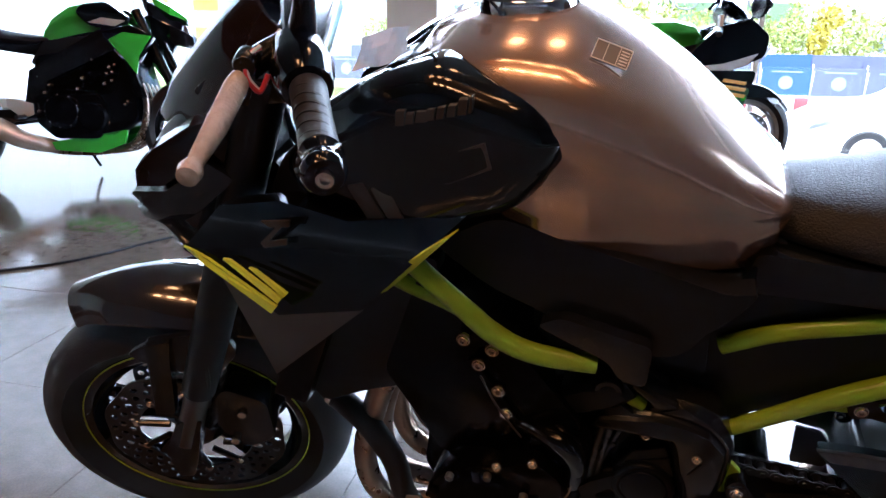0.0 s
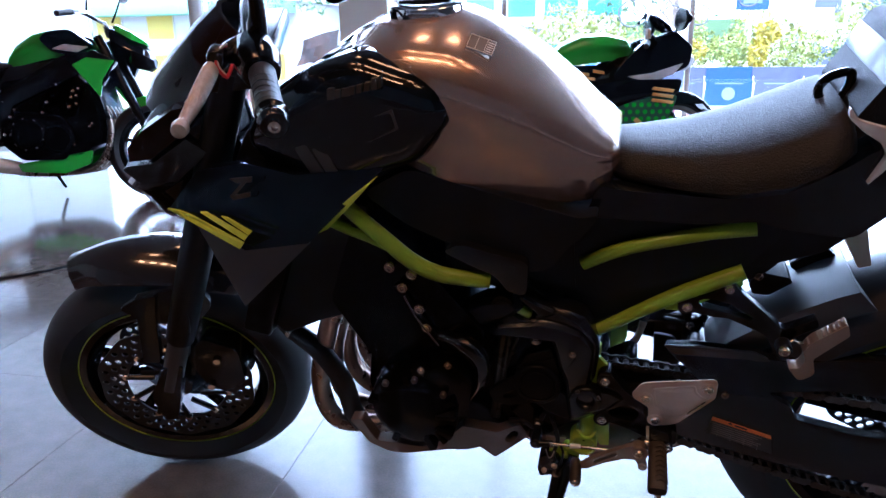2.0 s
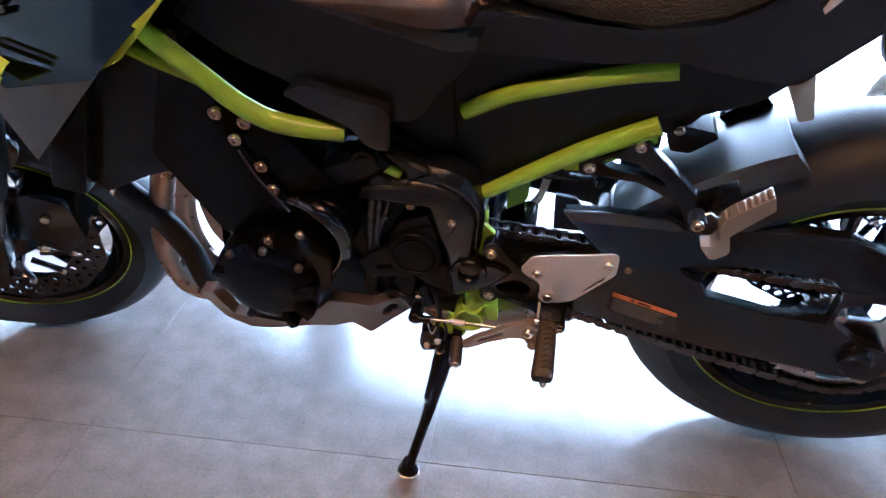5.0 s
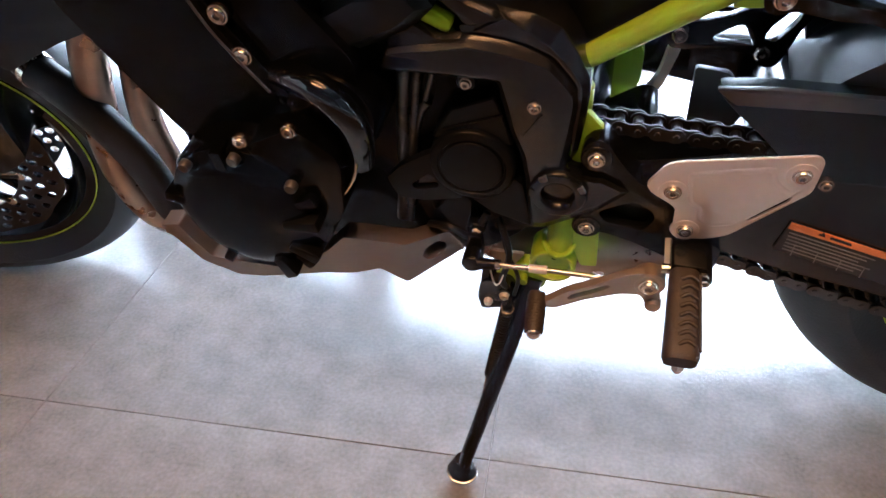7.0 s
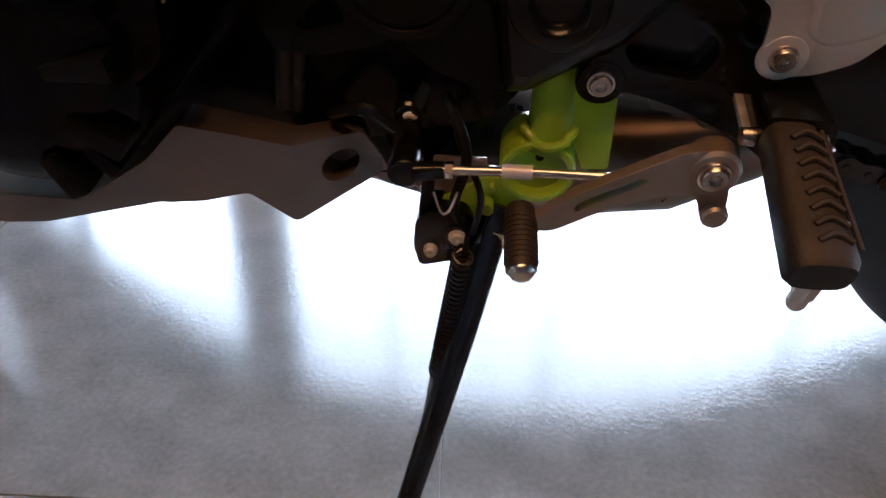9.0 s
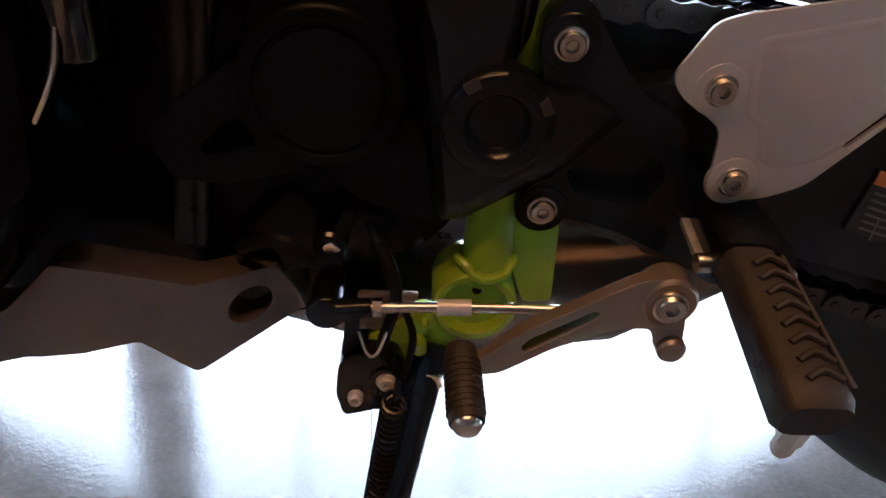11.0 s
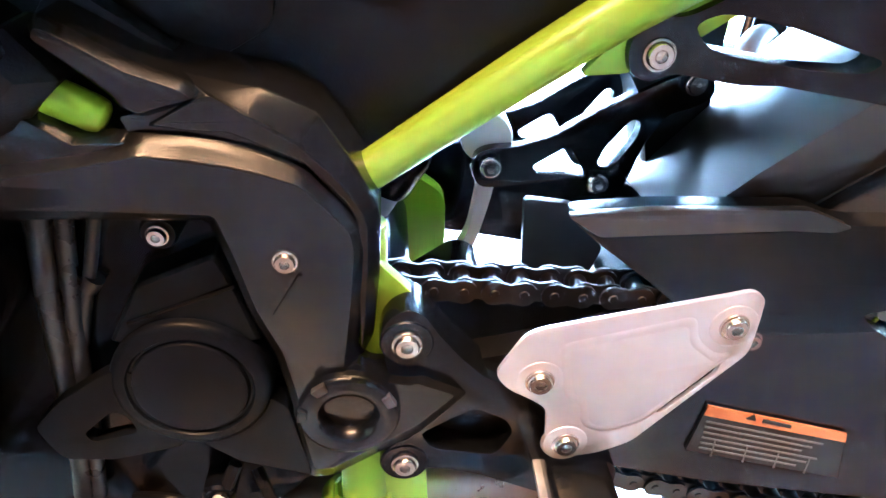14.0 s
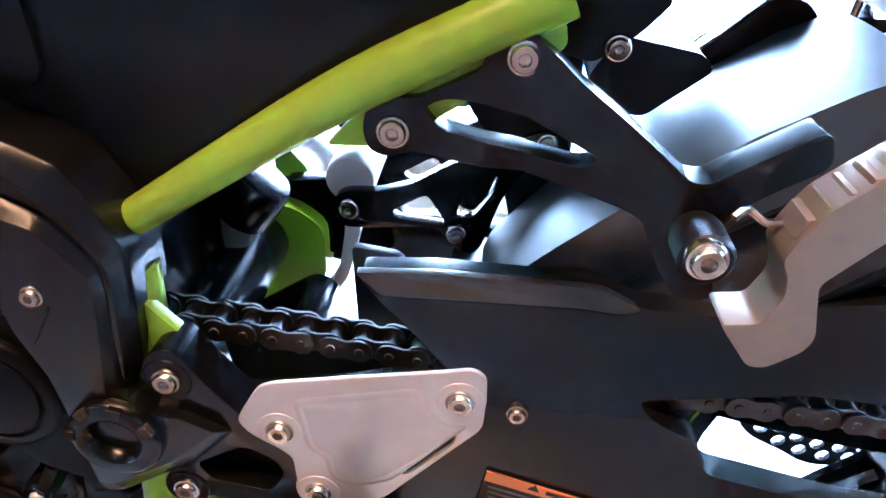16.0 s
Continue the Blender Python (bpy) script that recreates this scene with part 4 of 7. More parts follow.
part("cover_web", prism([(0.4770, 0.5850), (0.4843, 0.5860), (0.5091, 0.5930), (0.5444, 0.5724), (0.5462, 0.5617), (0.5188, 0.5740), (0.4811, 0.5740)], -0.1325, -0.10, 0.002, 0.002), BLACK_WORN, cover, "")
part("ring_housing", moulded([(0.5631, 0.4624), (0.5671, 0.456), (0.5766, 0.4497), (0.5904, 0.4473), (0.5945, 0.4488), (0.6191, 0.4357), (0.5945, 0.4092), (0.5859, 0.4037), (0.5472, 0.3789), (0.5352, 0.3776), (0.5294, 0.4284), (0.5385, 0.4461)], [(0.564, 0.464), (0.5687, 0.4583), (0.5767, 0.4511), (0.5897, 0.448), (0.5924, 0.4496), (0.6115, 0.4408), (0.592, 0.421), (0.5836, 0.4156), (0.5477, 0.3926), (0.5385, 0.3924), (0.5333, 0.4329), (0.5408, 0.4503)], -0.10, -0.134, -0.141, 0.003), BLACK_WORN, cover, "", smooth=50)
part("crease_line", prism([(0.5428, 0.5158), (0.5412, 0.5164), (0.5278, 0.4949), (0.5294, 0.4931)], -0.1434, -0.138, 0.0006), BLACK_SATIN, cover)
ring = part("pivot_ring", lathe([(0.0255, 0.014), (0.0255, 0.0), (0.0245, -0.0022), (0.0228, -0.0034), (0.0172, -0.0042), (0.0150, -0.0032), (0.0112, 0.006), (0.0108, 0.03)], (0.5588, -0.1445, 0.4345), 56), BLACK_SATIN, cover, "notched black ring round the pivot", smooth=50)
for k in range(4):
    a = radians(28 + 48 * k)
    part("ring_notch", prism([(0.5588 + r * math.cos(a + d), 0.4345 + r * math.sin(a + d)) for r, d in ((0.0205, -0.16), (0.0252, -0.15), (0.0252, 0.15), (0.0205, 0.16))], -0.1494, -0.1455, 0.0006), GREY_FIN if k in (0, 2) else BLACK_SATIN, ring)
part("pivot_socket", lathe([(0.0110, 0.016), (0.010, 0.016), (0.009, 0.011), (0.006, 0.011), (0, 0.015)], (0.5588, -0.139, 0.4345), 24), ENGINE_BLACK, cover)
bolt(bike, 0.536, -0.1455, 0.5228, 0.0058)
part("cover_backing", prism([(0.36, 0.575), (0.43, 0.60), (0.455, 0.632), (0.50, 0.600), (0.54, 0.575), (0.55, 0.54), (0.48, 0.545), (0.36, 0.550)], -0.108, -0.095, 0.003, 0.006), BLACK_MATT, bike, "")

# foot-rest bracket and heel plate
brk = part("footrest_bracket", prism([(0.5752, 0.469), (0.5759, 0.4779), (0.5816, 0.4857), (0.5893, 0.4892), (0.596, 0.4859), (0.6047, 0.4719), (0.6152, 0.4578), (0.6275, 0.4448), (0.6379, 0.4407), (0.6542, 0.4259), (0.6621, 0.4184), (0.6641, 0.3937), (0.6675, 0.3828), (0.6778, 0.3777), (0.6998, 0.3806), (0.706, 0.3735), (0.7052, 0.3504), (0.683, 0.3424), (0.6646, 0.3558), (0.6474, 0.364), (0.6274, 0.3735), (0.6051, 0.3803), (0.5958, 0.381), (0.5868, 0.375), (0.5775, 0.3822), (0.5759, 0.3929), (0.5802, 0.401), (0.5905, 0.4044), (0.5857, 0.4225), (0.5796, 0.4452)], -0.1335, -0.108, 0.006, 0.004, holes=[[(0.5943, 0.407), (0.6092, 0.4166), (0.6234, 0.4244), (0.6405, 0.4148), (0.6446, 0.4053), (0.6354, 0.3891), (0.6014, 0.3955)]], seg=3), BLACK_SATIN, bike, "satin black cast foot-rest bracket", smooth=50)
# brown sheet behind the hole, in place of the brown reflection inside
part("recess_reflection", prism([(0.594, 0.384), (0.594, 0.428), (0.65, 0.428), (0.65, 0.384)], -0.112, -0.106, 0.001), SMOKE, brk)
for bu, bh in ((0.588, 0.469), (0.586, 0.3863)):
    part("bracket_boss", lathe([(0.0135, 0.012), (0.0135, 0.0005), (0.0125, -0.0008), (0, -0.0008)], (bu, -0.1335, bh), 32), BLACK_SATIN, brk)
    bolt(bike, bu, -0.1385, bh, 0.0078)
heel = part("heel_plate", prism([(0.6291, 0.4618), (0.6422, 0.4847), (0.6508, 0.4882), (0.7371, 0.5046), (0.7453, 0.5065), (0.7517, 0.5021), (0.7522, 0.4903), (0.7516, 0.47), (0.7024, 0.4129), (0.6859, 0.4059), (0.6656, 0.4031), (0.6591, 0.4076), (0.6575, 0.4156), (0.6561, 0.4384), (0.6492, 0.4442), (0.6354, 0.4526)], -0.1502, -0.1476, 0.0008, 0.005, holes=[[(0.7111, 0.438), (0.7347, 0.4653), (0.7391, 0.4645), (0.7382, 0.4576), (0.7156, 0.4333), (0.7123, 0.4328)]]), ALUMINIUM, bike, "satin aluminium heel guard plate with a slot")
panel = [(0.6583, 0.4792), (0.7219, 0.4939), (0.7247, 0.4792), (0.7357, 0.4701), (0.7461, 0.4724), (0.7066, 0.4265), (0.686, 0.42), (0.674, 0.426), (0.6729, 0.4402), (0.6643, 0.445)]
part("plate_panel", moulded(panel, inset(panel, 0.0045), -0.149, -0.1502, -0.1510, 0.006), ALUMINIUM, heel, "", smooth=60)
for bu, bh in ((0.651, 0.4571), (0.668, 0.4142), (0.740, 0.4867)):
    part("plate_boss", lathe([(0.0125, 0.0015), (0.0115, -0.0003), (0.0095, -0.0008), (0, -0.0008)], (bu, -0.1502, bh), 24), ALUMINIUM, heel)
    bolt(bike, bu, -0.1545, bh, 0.0073)

# rider peg, shift lever, side stand
PEG_AXIS = Matrix(((1, -0.0210, 0.0, 0.6727), (0.0210, -0.9846, 0.1745, -0.172), (0.0, -0.1745, -0.9846, 0.3865), (0, 0, 0, 1)))


def rider_peg():
    """A tapered rubber peg in its own axes: x across, y outwards, z down."""
    prof = ((0.0, 0.0095, 0.008), (0.004, 0.0122, 0.0105), (0.03, 0.0130, 0.0112), (0.07, 0.0143, 0.0115), (0.081, 0.0146, 0.0115), (0.0855, 0.0128, 0.009))
    rings = []
    for y, a, c in prof:
        rings.append([(math.copysign(abs(math.cos(t)) ** 0.6, math.cos(t)) * a, y, math.copysign(abs(math.sin(t)) ** 0.6, math.sin(t)) * c) for t in (2 * math.pi * k / 32 for k in range(32))])
    p = part("rider_peg", skin(rings), PEG_RUBBER, bike, "brown-black ribbed rubber foot peg", PEG_AXIS, smooth=50)
    for k in range(8):
        y0 = 0.012 + 0.0085 * k
        b = tube([(-0.0035, y0 + 0.003, -0.0112), (0.0035, y0 - 0.0005, -0.0122), (0.0105, y0 + 0.003, -0.0108)], [0.0016, 0.0019, 0.0016], 8, 4)
        part("peg_rib", b, PEG_RUBBER, p)
    part("peg_groove", tube([(0.0118, 0.008, -0.0095), (0.0125, 0.04, -0.0102), (0.0135, 0.078, -0.0102)], 0.0012, 8), PEG_RUBBER, p)
    part("peg_core", prism([(-0.0155, 0.002), (-0.0165, 0.075), (-0.013, 0.082), (0.013, 0.082), (0.0145, 0.075), (0.012, 0.002)], 0, 0.0035, 0.0012, 0.003), SHOCK, p, "grey metal core plate", Matrix.Translation((0, 0, 0.0128)) @ Matrix.Rotation(radians(90), 4, "X") @ Matrix.Scale(-1, 4, (0, 1, 0)))
    part("peg_feeler", tube([(0.0025, 0.0775, 0.011), (0.0025, 0.0775, 0.0245)], 0.0056, 6), EYE_GREY, p, "hexagonal steel peg feeler")
    part("feeler_tip", lathe([(0.0036, -0.006), (0.0046, 0.0), (0.0046, 0.006), (0.0036, 0.0085), (0, 0.009)], (0, 0, 0), 16), EYE_GREY, p, "", Matrix.Translation((0.0025, 0.0775, 0.0255)) @ Matrix.Rotation(radians(90), 4, "X"))
    return p


rider_peg()
part("peg_hinge", prism([(0.660, 0.398), (0.694, 0.396), (0.698, 0.376), (0.684, 0.368), (0.662, 0.372)], -0.176, -0.125, 0.004, 0.006), BLACK_SATIN, bike, "black peg hinge")
part("hinge_pin", tube([(0.655, -0.166, 0.379), (0.693, -0.166, 0.381)], 0.0048, 14), STEEL, bike, "steel hinge pin")
part("hinge_spring", tube([(0.688 + 0.005 * math.cos(t), -0.160 - 0.0012 * t, 0.384 + 0.005 * math.sin(t)) for t in (0.8 * k for k in range(28))], 0.0012, 6, 1), STEEL, bike, "peg return spring")
shift = part("shift_lever", warped(prism([(0.6305, 0.3691), (0.6427, 0.3696), (0.6557, 0.3602), (0.6591, 0.3433), (0.6609, 0.3272), (0.6488, 0.3249), (0.6419, 0.3392), (0.6242, 0.3412), (0.5936, 0.3329), (0.5664, 0.3195), (0.551, 0.3209), (0.5467, 0.3273), (0.5571, 0.3294), (0.5751, 0.3441), (0.6118, 0.3609)], -0.004, 0.004, 0.0018, 0.004, holes=[[(0.5762, 0.335), (0.5798, 0.34), (0.6108, 0.3541), (0.6144, 0.3516), (0.6087, 0.3466), (0.5788, 0.3318)]], seg=3), [0.548, 0.60, 0.648], [-0.180, -0.171, -0.162]), SHIFT_ALLOY, bike, "bronze-toned forged alloy gear shift lever", smooth=50)
part("lever_foot", lathe([(0.0075, 0.006), (0.0075, -0.003), (0.006, -0.005), (0, -0.005)], (0.655, -0.166, 0.3268), 20), SHIFT_ALLOY, shift)
part("lever_hub", lathe([(0.0145, 0.012), (0.0145, -0.002), (0.0125, -0.004), (0, -0.004)], (0.6476, -0.165, 0.3555), 28), SHIFT_ALLOY, shift)
bolt(bike, 0.6476, -0.1735, 0.3552, 0.0092)
toe = part("shift_peg", tube([(0.5482, -0.172, 0.328), (0.5484, -0.1797, 0.3258), (0.5500, -0.2085, 0.3181), (0.5502, -0.2105, 0.3176)], [0.0075, 0.0088, 0.0088, 0.0078], 20, 3), PEG_RUBBER, shift, "ribbed rubber toe peg")
for k in range(9):
    c = Vector((0.5485, -0.1815, 0.3253)).lerp(Vector((0.5499, -0.2062, 0.3187)), k / 8)
    d = Vector((0.0018, -0.0322, -0.0086)).normalized() * 0.0008
    part("toe_rib", tube([tuple(c - d), tuple(c + d)], 0.0094, 20), PEG_RUBBER, toe)
part("toe_peg_tip", tube([(0.5502, -0.2095, 0.3178), (0.5503, -0.2125, 0.3170), (0.5504, -0.2155, 0.3162), (0.5504, -0.2165, 0.3160)], [0.0078, 0.0074, 0.0052, 0.002], 18, 3), STEEL, toe, "rounded steel tip")
rod = part("shift_rod", tube([(0.500, -0.1475, 0.3318), (0.56, -0.149, 0.3352), (0.617, -0.1515, 0.3365)], 0.0029, 14), STEEL, bike, "thin steel shift rod")
part("rod_nut", tube([(0.5035, -0.1475, 0.3322), (0.5082, -0.1477, 0.3325)], 0.0052, 6), STEEL, rod)
for k in range(5):
    part("rod_thread", tube([(0.5095 + 0.0013 * k, -0.1478, 0.3326), (0.5102 + 0.0013 * k, -0.1478, 0.3326)], 0.0034, 12), STEEL, rod)
part("rod_knurl", tube([(0.5366, -0.1485, 0.3342), (0.5541, -0.149, 0.3350)], 0.0043, 18), EYE_GREY, rod, "knurled sleeve")
joint = part("ball_joint", tube([(0.4786, -0.122, 0.3275), (0.4786, -0.138, 0.327), (0.4786, -0.1465, 0.327), (0.4786, -0.149, 0.327)], [0.009, 0.0105, 0.0105, 0.0085], 24, 3), BLACK_SATIN, bike, "black rubber ball joint boot")
part("joint_shank", tube([(0.486, -0.146, 0.3285), (0.494, -0.1468, 0.3303), (0.503, -0.1475, 0.332)], [0.0068, 0.0058, 0.0052], 16, 3), BLACK_SATIN, joint)
part("shift_arm", prism([(0.472, 0.352), (0.486, 0.352), (0.488, 0.322), (0.472, 0.322)], -0.131, -0.122, 0.003, 0.005), BLACK_SATIN, bike, "")
part("arm_clamp", lathe([(0.0095, 0.012), (0.0095, -0.004), (0.008, -0.006), (0, -0.006)], (0.479, -0.118, 0.3515), 24), BLACK_SATIN, bike, "")
bolt(bike, 0.480, -0.1265, 0.3506, 0.0052, EYE_GREY)
stand = part("side_stand", tube([(0.537, -0.116, 0.283), (0.531, -0.128, 0.262), (0.516, -0.167, 0.208), (0.498, -0.212, 0.145), (0.480, -0.252, 0.086)], [0.0125, 0.0115, 0.0105, 0.0085, 0.0078], 18), BLACK_SATIN, bike, "black steel side stand leg")
foot = part("stand_foot", skin([[(0.478 + rx * math.cos(t), -0.2545 + ry * math.sin(t) + dz * 0.2436, 0.0672 + dz * 0.97) for t in (2 * math.pi * k / 28 for k in range(28))] for rx, ry, dz in ((0.006, 0.005, -0.002), (0.015, 0.012, -0.001), (0.0175, 0.0145, 0.004), (0.0165, 0.0135, 0.010), (0.0115, 0.010, 0.020), (0.0085, 0.008, 0.027))]), BLACK_SATIN, stand, "rounded black foot pad", smooth=60)
part("foot_ring", tube([(0.478 + 0.0172 * math.cos(t), -0.2535 + 0.0142 * math.sin(t), 0.0712) for t in (2 * math.pi * k / 28 for k in range(29))], 0.0016, 8, 1), STEEL, foot, "worn bright rim")
coil = []
for k in range(26 * 12 + 1):
    a, t = 2 * math.pi * k / 12, k / 312
    c = Vector((0.5155, -0.146, 0.264)).lerp(Vector((0.5025, -0.184, 0.184)), t)
    coil.append(tuple(c + Vector((0.0066 * math.cos(a), 0.0058 * math.sin(a), 0.0026 * math.sin(a)))))
part("stand_spring", tube(coil, 0.0015, 6, 1), BLACK_SATIN, stand, "coiled stand spring")
part("spring_link", tube([(0.5175, -0.142, 0.276), (0.5165, -0.145, 0.268), (0.5155, -0.146, 0.262)], 0.0022, 8), BLACK_SATIN, stand)
for dx in (-0.0035, 0.0035):
    part("spring_hook", tube([(0.5025 + dx, -0.184, 0.186), (0.500 + dx * 0.6, -0.1935, 0.172), (0.4965 + dx * 0.4, -0.2045, 0.155), (0.4945 + dx * 0.2, -0.211, 0.146)], [0.0022, 0.0034, 0.0030, 0.0022], 10), STEEL, stand, "bright worn spring hook")
sw = part("stand_switch", prism([(0.4823, 0.2785), (0.4906, 0.2875), (0.5147, 0.2862), (0.5201, 0.2753), (0.5205, 0.2523), (0.5153, 0.2385), (0.5057, 0.2441), (0.4964, 0.2409), (0.4844, 0.2376), (0.4802, 0.2557)], -0.1345, -0.112, 0.0025, 0.004, seg=3), BLACK_SATIN, bike, "black side stand switch", smooth=50)
part("switch_cap", lathe([(0.0105, 0.006), (0.0105, -0.001), (0.009, -0.0025), (0, -0.0025)], (0.510, -0.1335, 0.268), 28), BLACK_SATIN, sw)
part("switch_tab", prism([(0.4867, 0.309), (0.4954, 0.3093), (0.4911, 0.2817), (0.4839, 0.2815)], -0.13, -0.122, 0.0015, 0.003), BLACK_MATT, sw)
for k in range(3):
    part("switch_mark", box(0.4985 + 0.0035 * k, 0.5008 + 0.0035 * k, -0.1352, -0.1344, 0.2555, 0.2585), GREY_FIN, sw, smooth=0)
for bu, bw, bh, br in ((0.510, -0.1400, 0.268, 0.006), (0.492, -0.1405, 0.2545, 0.0048), (0.5105, -0.138, 0.251, 0.0028)):
    bolt(bike, bu, bw, bh, br, EYE_GREY)
part("stand_nut", tube([(0.5355, -0.135, 0.2655), (0.5355, -0.118, 0.2655)], 0.0078, 6), STEEL, bike, "steel stand pivot nut")
part("nut_washer", lathe([(0.0095, 0.0), (0.0095, -0.0025), (0.006, -0.0025)], (0.5355, -0.121, 0.2655), 24), EYE_GREY, bike)
part("switch_cable", tube([(0.520, -0.136, 0.272), (0.5245, -0.139, 0.30), (0.522, -0.14, 0.318), (0.512, -0.132, 0.335), (0.505, -0.12, 0.355)], 0.0022, 8), BLACK_MATT, bike, "thin black wire")
part("switch_wire", tube([(0.494, -0.13, 0.300), (0.500, -0.14, 0.292), (0.506, -0.146, 0.300), (0.511, -0.142, 0.314)], 0.0009, 6), EYE_GREY, bike, "pale cable tie")

# engine
part("cylinder_block", prism([(0.15, 0.60), (0.21, 0.755), (0.28, 0.72), (0.40, 0.56), (0.38, 0.46), (0.22, 0.47)], -0.155, 0.155, 0.012, 0.012), ENGINE_BLACK, bike, "black cylinder block and head")
part("crankcase", prism([(0.19, 0.49), (0.40, 0.55), (0.56, 0.53), (0.57, 0.40), (0.53, 0.34), (0.40, 0.31), (0.22, 0.30), (0.17, 0.38)], -0.104, 0.118, 0.012, 0.02), ENGINE_BLACK, bike, "black crankcase")
part("stator_cover", lathe([(0.078, 0.09), (0.078, 0.015), (0.074, 0.004), (0.066, -0.001), (0.06, -0.006), (0.045, -0.011), (0.02, -0.013), (0, -0.013)], (0.283, -0.193, 0.415), 56), ENGINE_BLACK, bike, "round black generator cover")
part("cover_web", prism([(0.30, 0.495), (0.35, 0.52), (0.385, 0.49), (0.375, 0.42), (0.35, 0.40), (0.33, 0.45)], -0.19, -0.11, 0.006, 0.012), ENGINE_BLACK, bike, "")
part("starter_cover", lathe([(0.046, 0.06), (0.046, 0.01), (0.041, 0.0), (0.028, -0.007), (0.012, -0.01), (0, -0.01)], (0.366, -0.158, 0.508), 36), ENGINE_BLACK, bike, "")
for k in range(5):
    a = 1.2566 * k + 0.4
    part("cover_rib", prism([(0.283 + r * math.cos(a + d), 0.415 + r * math.sin(a + d)) for r, d in ((0.058, -0.09), (0.079, -0.07), (0.079, 0.07), (0.058, 0.09))], -0.2, -0.12, 0.003), ENGINE_BLACK, bike, "")
for k in range(3):
    part("block_rib", prism([(0.262 + 0.018 * k, 0.640 - 0.030 * k), (0.272 + 0.018 * k, 0.646 - 0.030 * k), (0.318 + 0.018 * k, 0.566 - 0.030 * k), (0.310 + 0.018 * k, 0.560 - 0.030 * k)], -0.162, -0.15, 0.002), ENGINE_BLACK, bike, "")
part("engine_mount", facet([(0.318, 0.565), (0.40, 0.615), (0.445, 0.62), (0.46, 0.60), (0.44, 0.58), (0.36, 0.545)], [(0.328, 0.566), (0.402, 0.606), (0.440, 0.611), (0.448, 0.602), (0.432, 0.588), (0.358, 0.555)], -0.11, -0.135, -0.145), BLACK_MATT, bike, "", smooth=20)
part("mount_boss", lathe([(0.018, 0.03), (0.018, 0.002), (0.0155, -0.002), (0.010, -0.002), (0.0085, 0.008), (0, 0.008)], (0.428, -0.142, 0.609), 32), BLACK_SATIN, bike, "round engine mount boss")
part("wiring_loom", tube([(0.50, -0.11, 0.36), (0.515, -0.135, 0.335), (0.508, -0.14, 0.30), (0.512, -0.13, 0.275)], 0.0035, 8), BLACK_MATT, bike, "thin black wire")
part("wiring_loom", tube([(0.43, -0.115, 0.345), (0.455, -0.13, 0.36), (0.475, -0.125, 0.345), (0.49, -0.115, 0.37)], 0.004, 8), BLACK_MATT, bike, "thin black wire")
sc = part("sprocket_cover", lathe([(0.0400, 0.03), (0.0400, 0.004), (0.0388, 0.0014), (0.0362, 0.0), (0.0318, -0.0004), (0.0306, 0.0016), (0.0292, 0.0018), (0.0282, -0.0004), (0.0262, -0.0012), (0, -0.0014)], (0.4795, -0.1285, 0.4400), 72), ENGINE_SATIN, bike, "round black sprocket cover", smooth=40)
rib = [(0.4436, 0.4660), (0.4619, 0.4990), (0.5008, 0.5151), (0.5085, 0.4947), (0.5165, 0.4640), (0.4871, 0.4600), (0.4611, 0.4600)]
part("cover_panel", moulded(rib, inset(rib, 0.002), -0.09, -0.1205, -0.1225, 0.002), ENGINE_SATIN, sc, "", smooth=40)
part("panel_ridge", prism([(0.4546, 0.4792), (0.5077, 0.4990), (0.5079, 0.4968), (0.4546, 0.4770)], -0.1240, -0.121, 0.0007), ENGINE_BLACK, sc)
part("case_boss", lathe([(0, 0.03), (0.0088, 0.03), (0.0088, 0.003), (0.0076, 0.001), (0, 0.001)], (0.4761, -0.118, 0.5232), 28), ENGINE_SATIN, bike, "")
bolt(bike, 0.4761, -0.1215, 0.5232, 0.0055)
arm = [(0.4459, 0.4532), (0.4360, 0.4484), (0.4115, 0.4318), (0.3971, 0.4158), (0.4018, 0.4018), (0.4066, 0.3926), (0.4314, 0.3910), (0.4696, 0.3996), (0.4670, 0.4289), (0.4579, 0.4474)]
part("sprocket_arm", prism(arm, -0.1275, -0.1190, 0.0025, 0.004, holes=[[(0.4201, 0.4106), (0.4383, 0.4267), (0.4452, 0.4207), (0.4480, 0.4100), (0.4230, 0.4045)]], seg=3), ENGINE_SATIN, bike, "black cover arm with a window", smooth=45)
tail = [(0.5120, 0.4330), (0.5258, 0.4220), (0.5345, 0.3700), (0.4966, 0.3833), (0.4778, 0.3990)]
part("sprocket_arm", prism(tail, -0.1255, -0.1120, 0.0025, 0.003, seg=3), ENGINE_SATIN, bike, "black cover arm", smooth=45)
for bu, bw, bh in ((0.279, -0.172, 0.643), (0.309, -0.165, 0.565), (0.304, -0.2, 0.507), (0.348, -0.196, 0.519), (0.296, -0.172, 0.668), (0.262, -0.172, 0.678), (0.30, -0.165, 0.60), (0.385, -0.17, 0.47), (0.372, -0.165, 0.445), (0.36, -0.18, 0.43)):
    bolt(bike, bu, bw, bh, 0.0085 if bh > 0.55 else 0.0062)
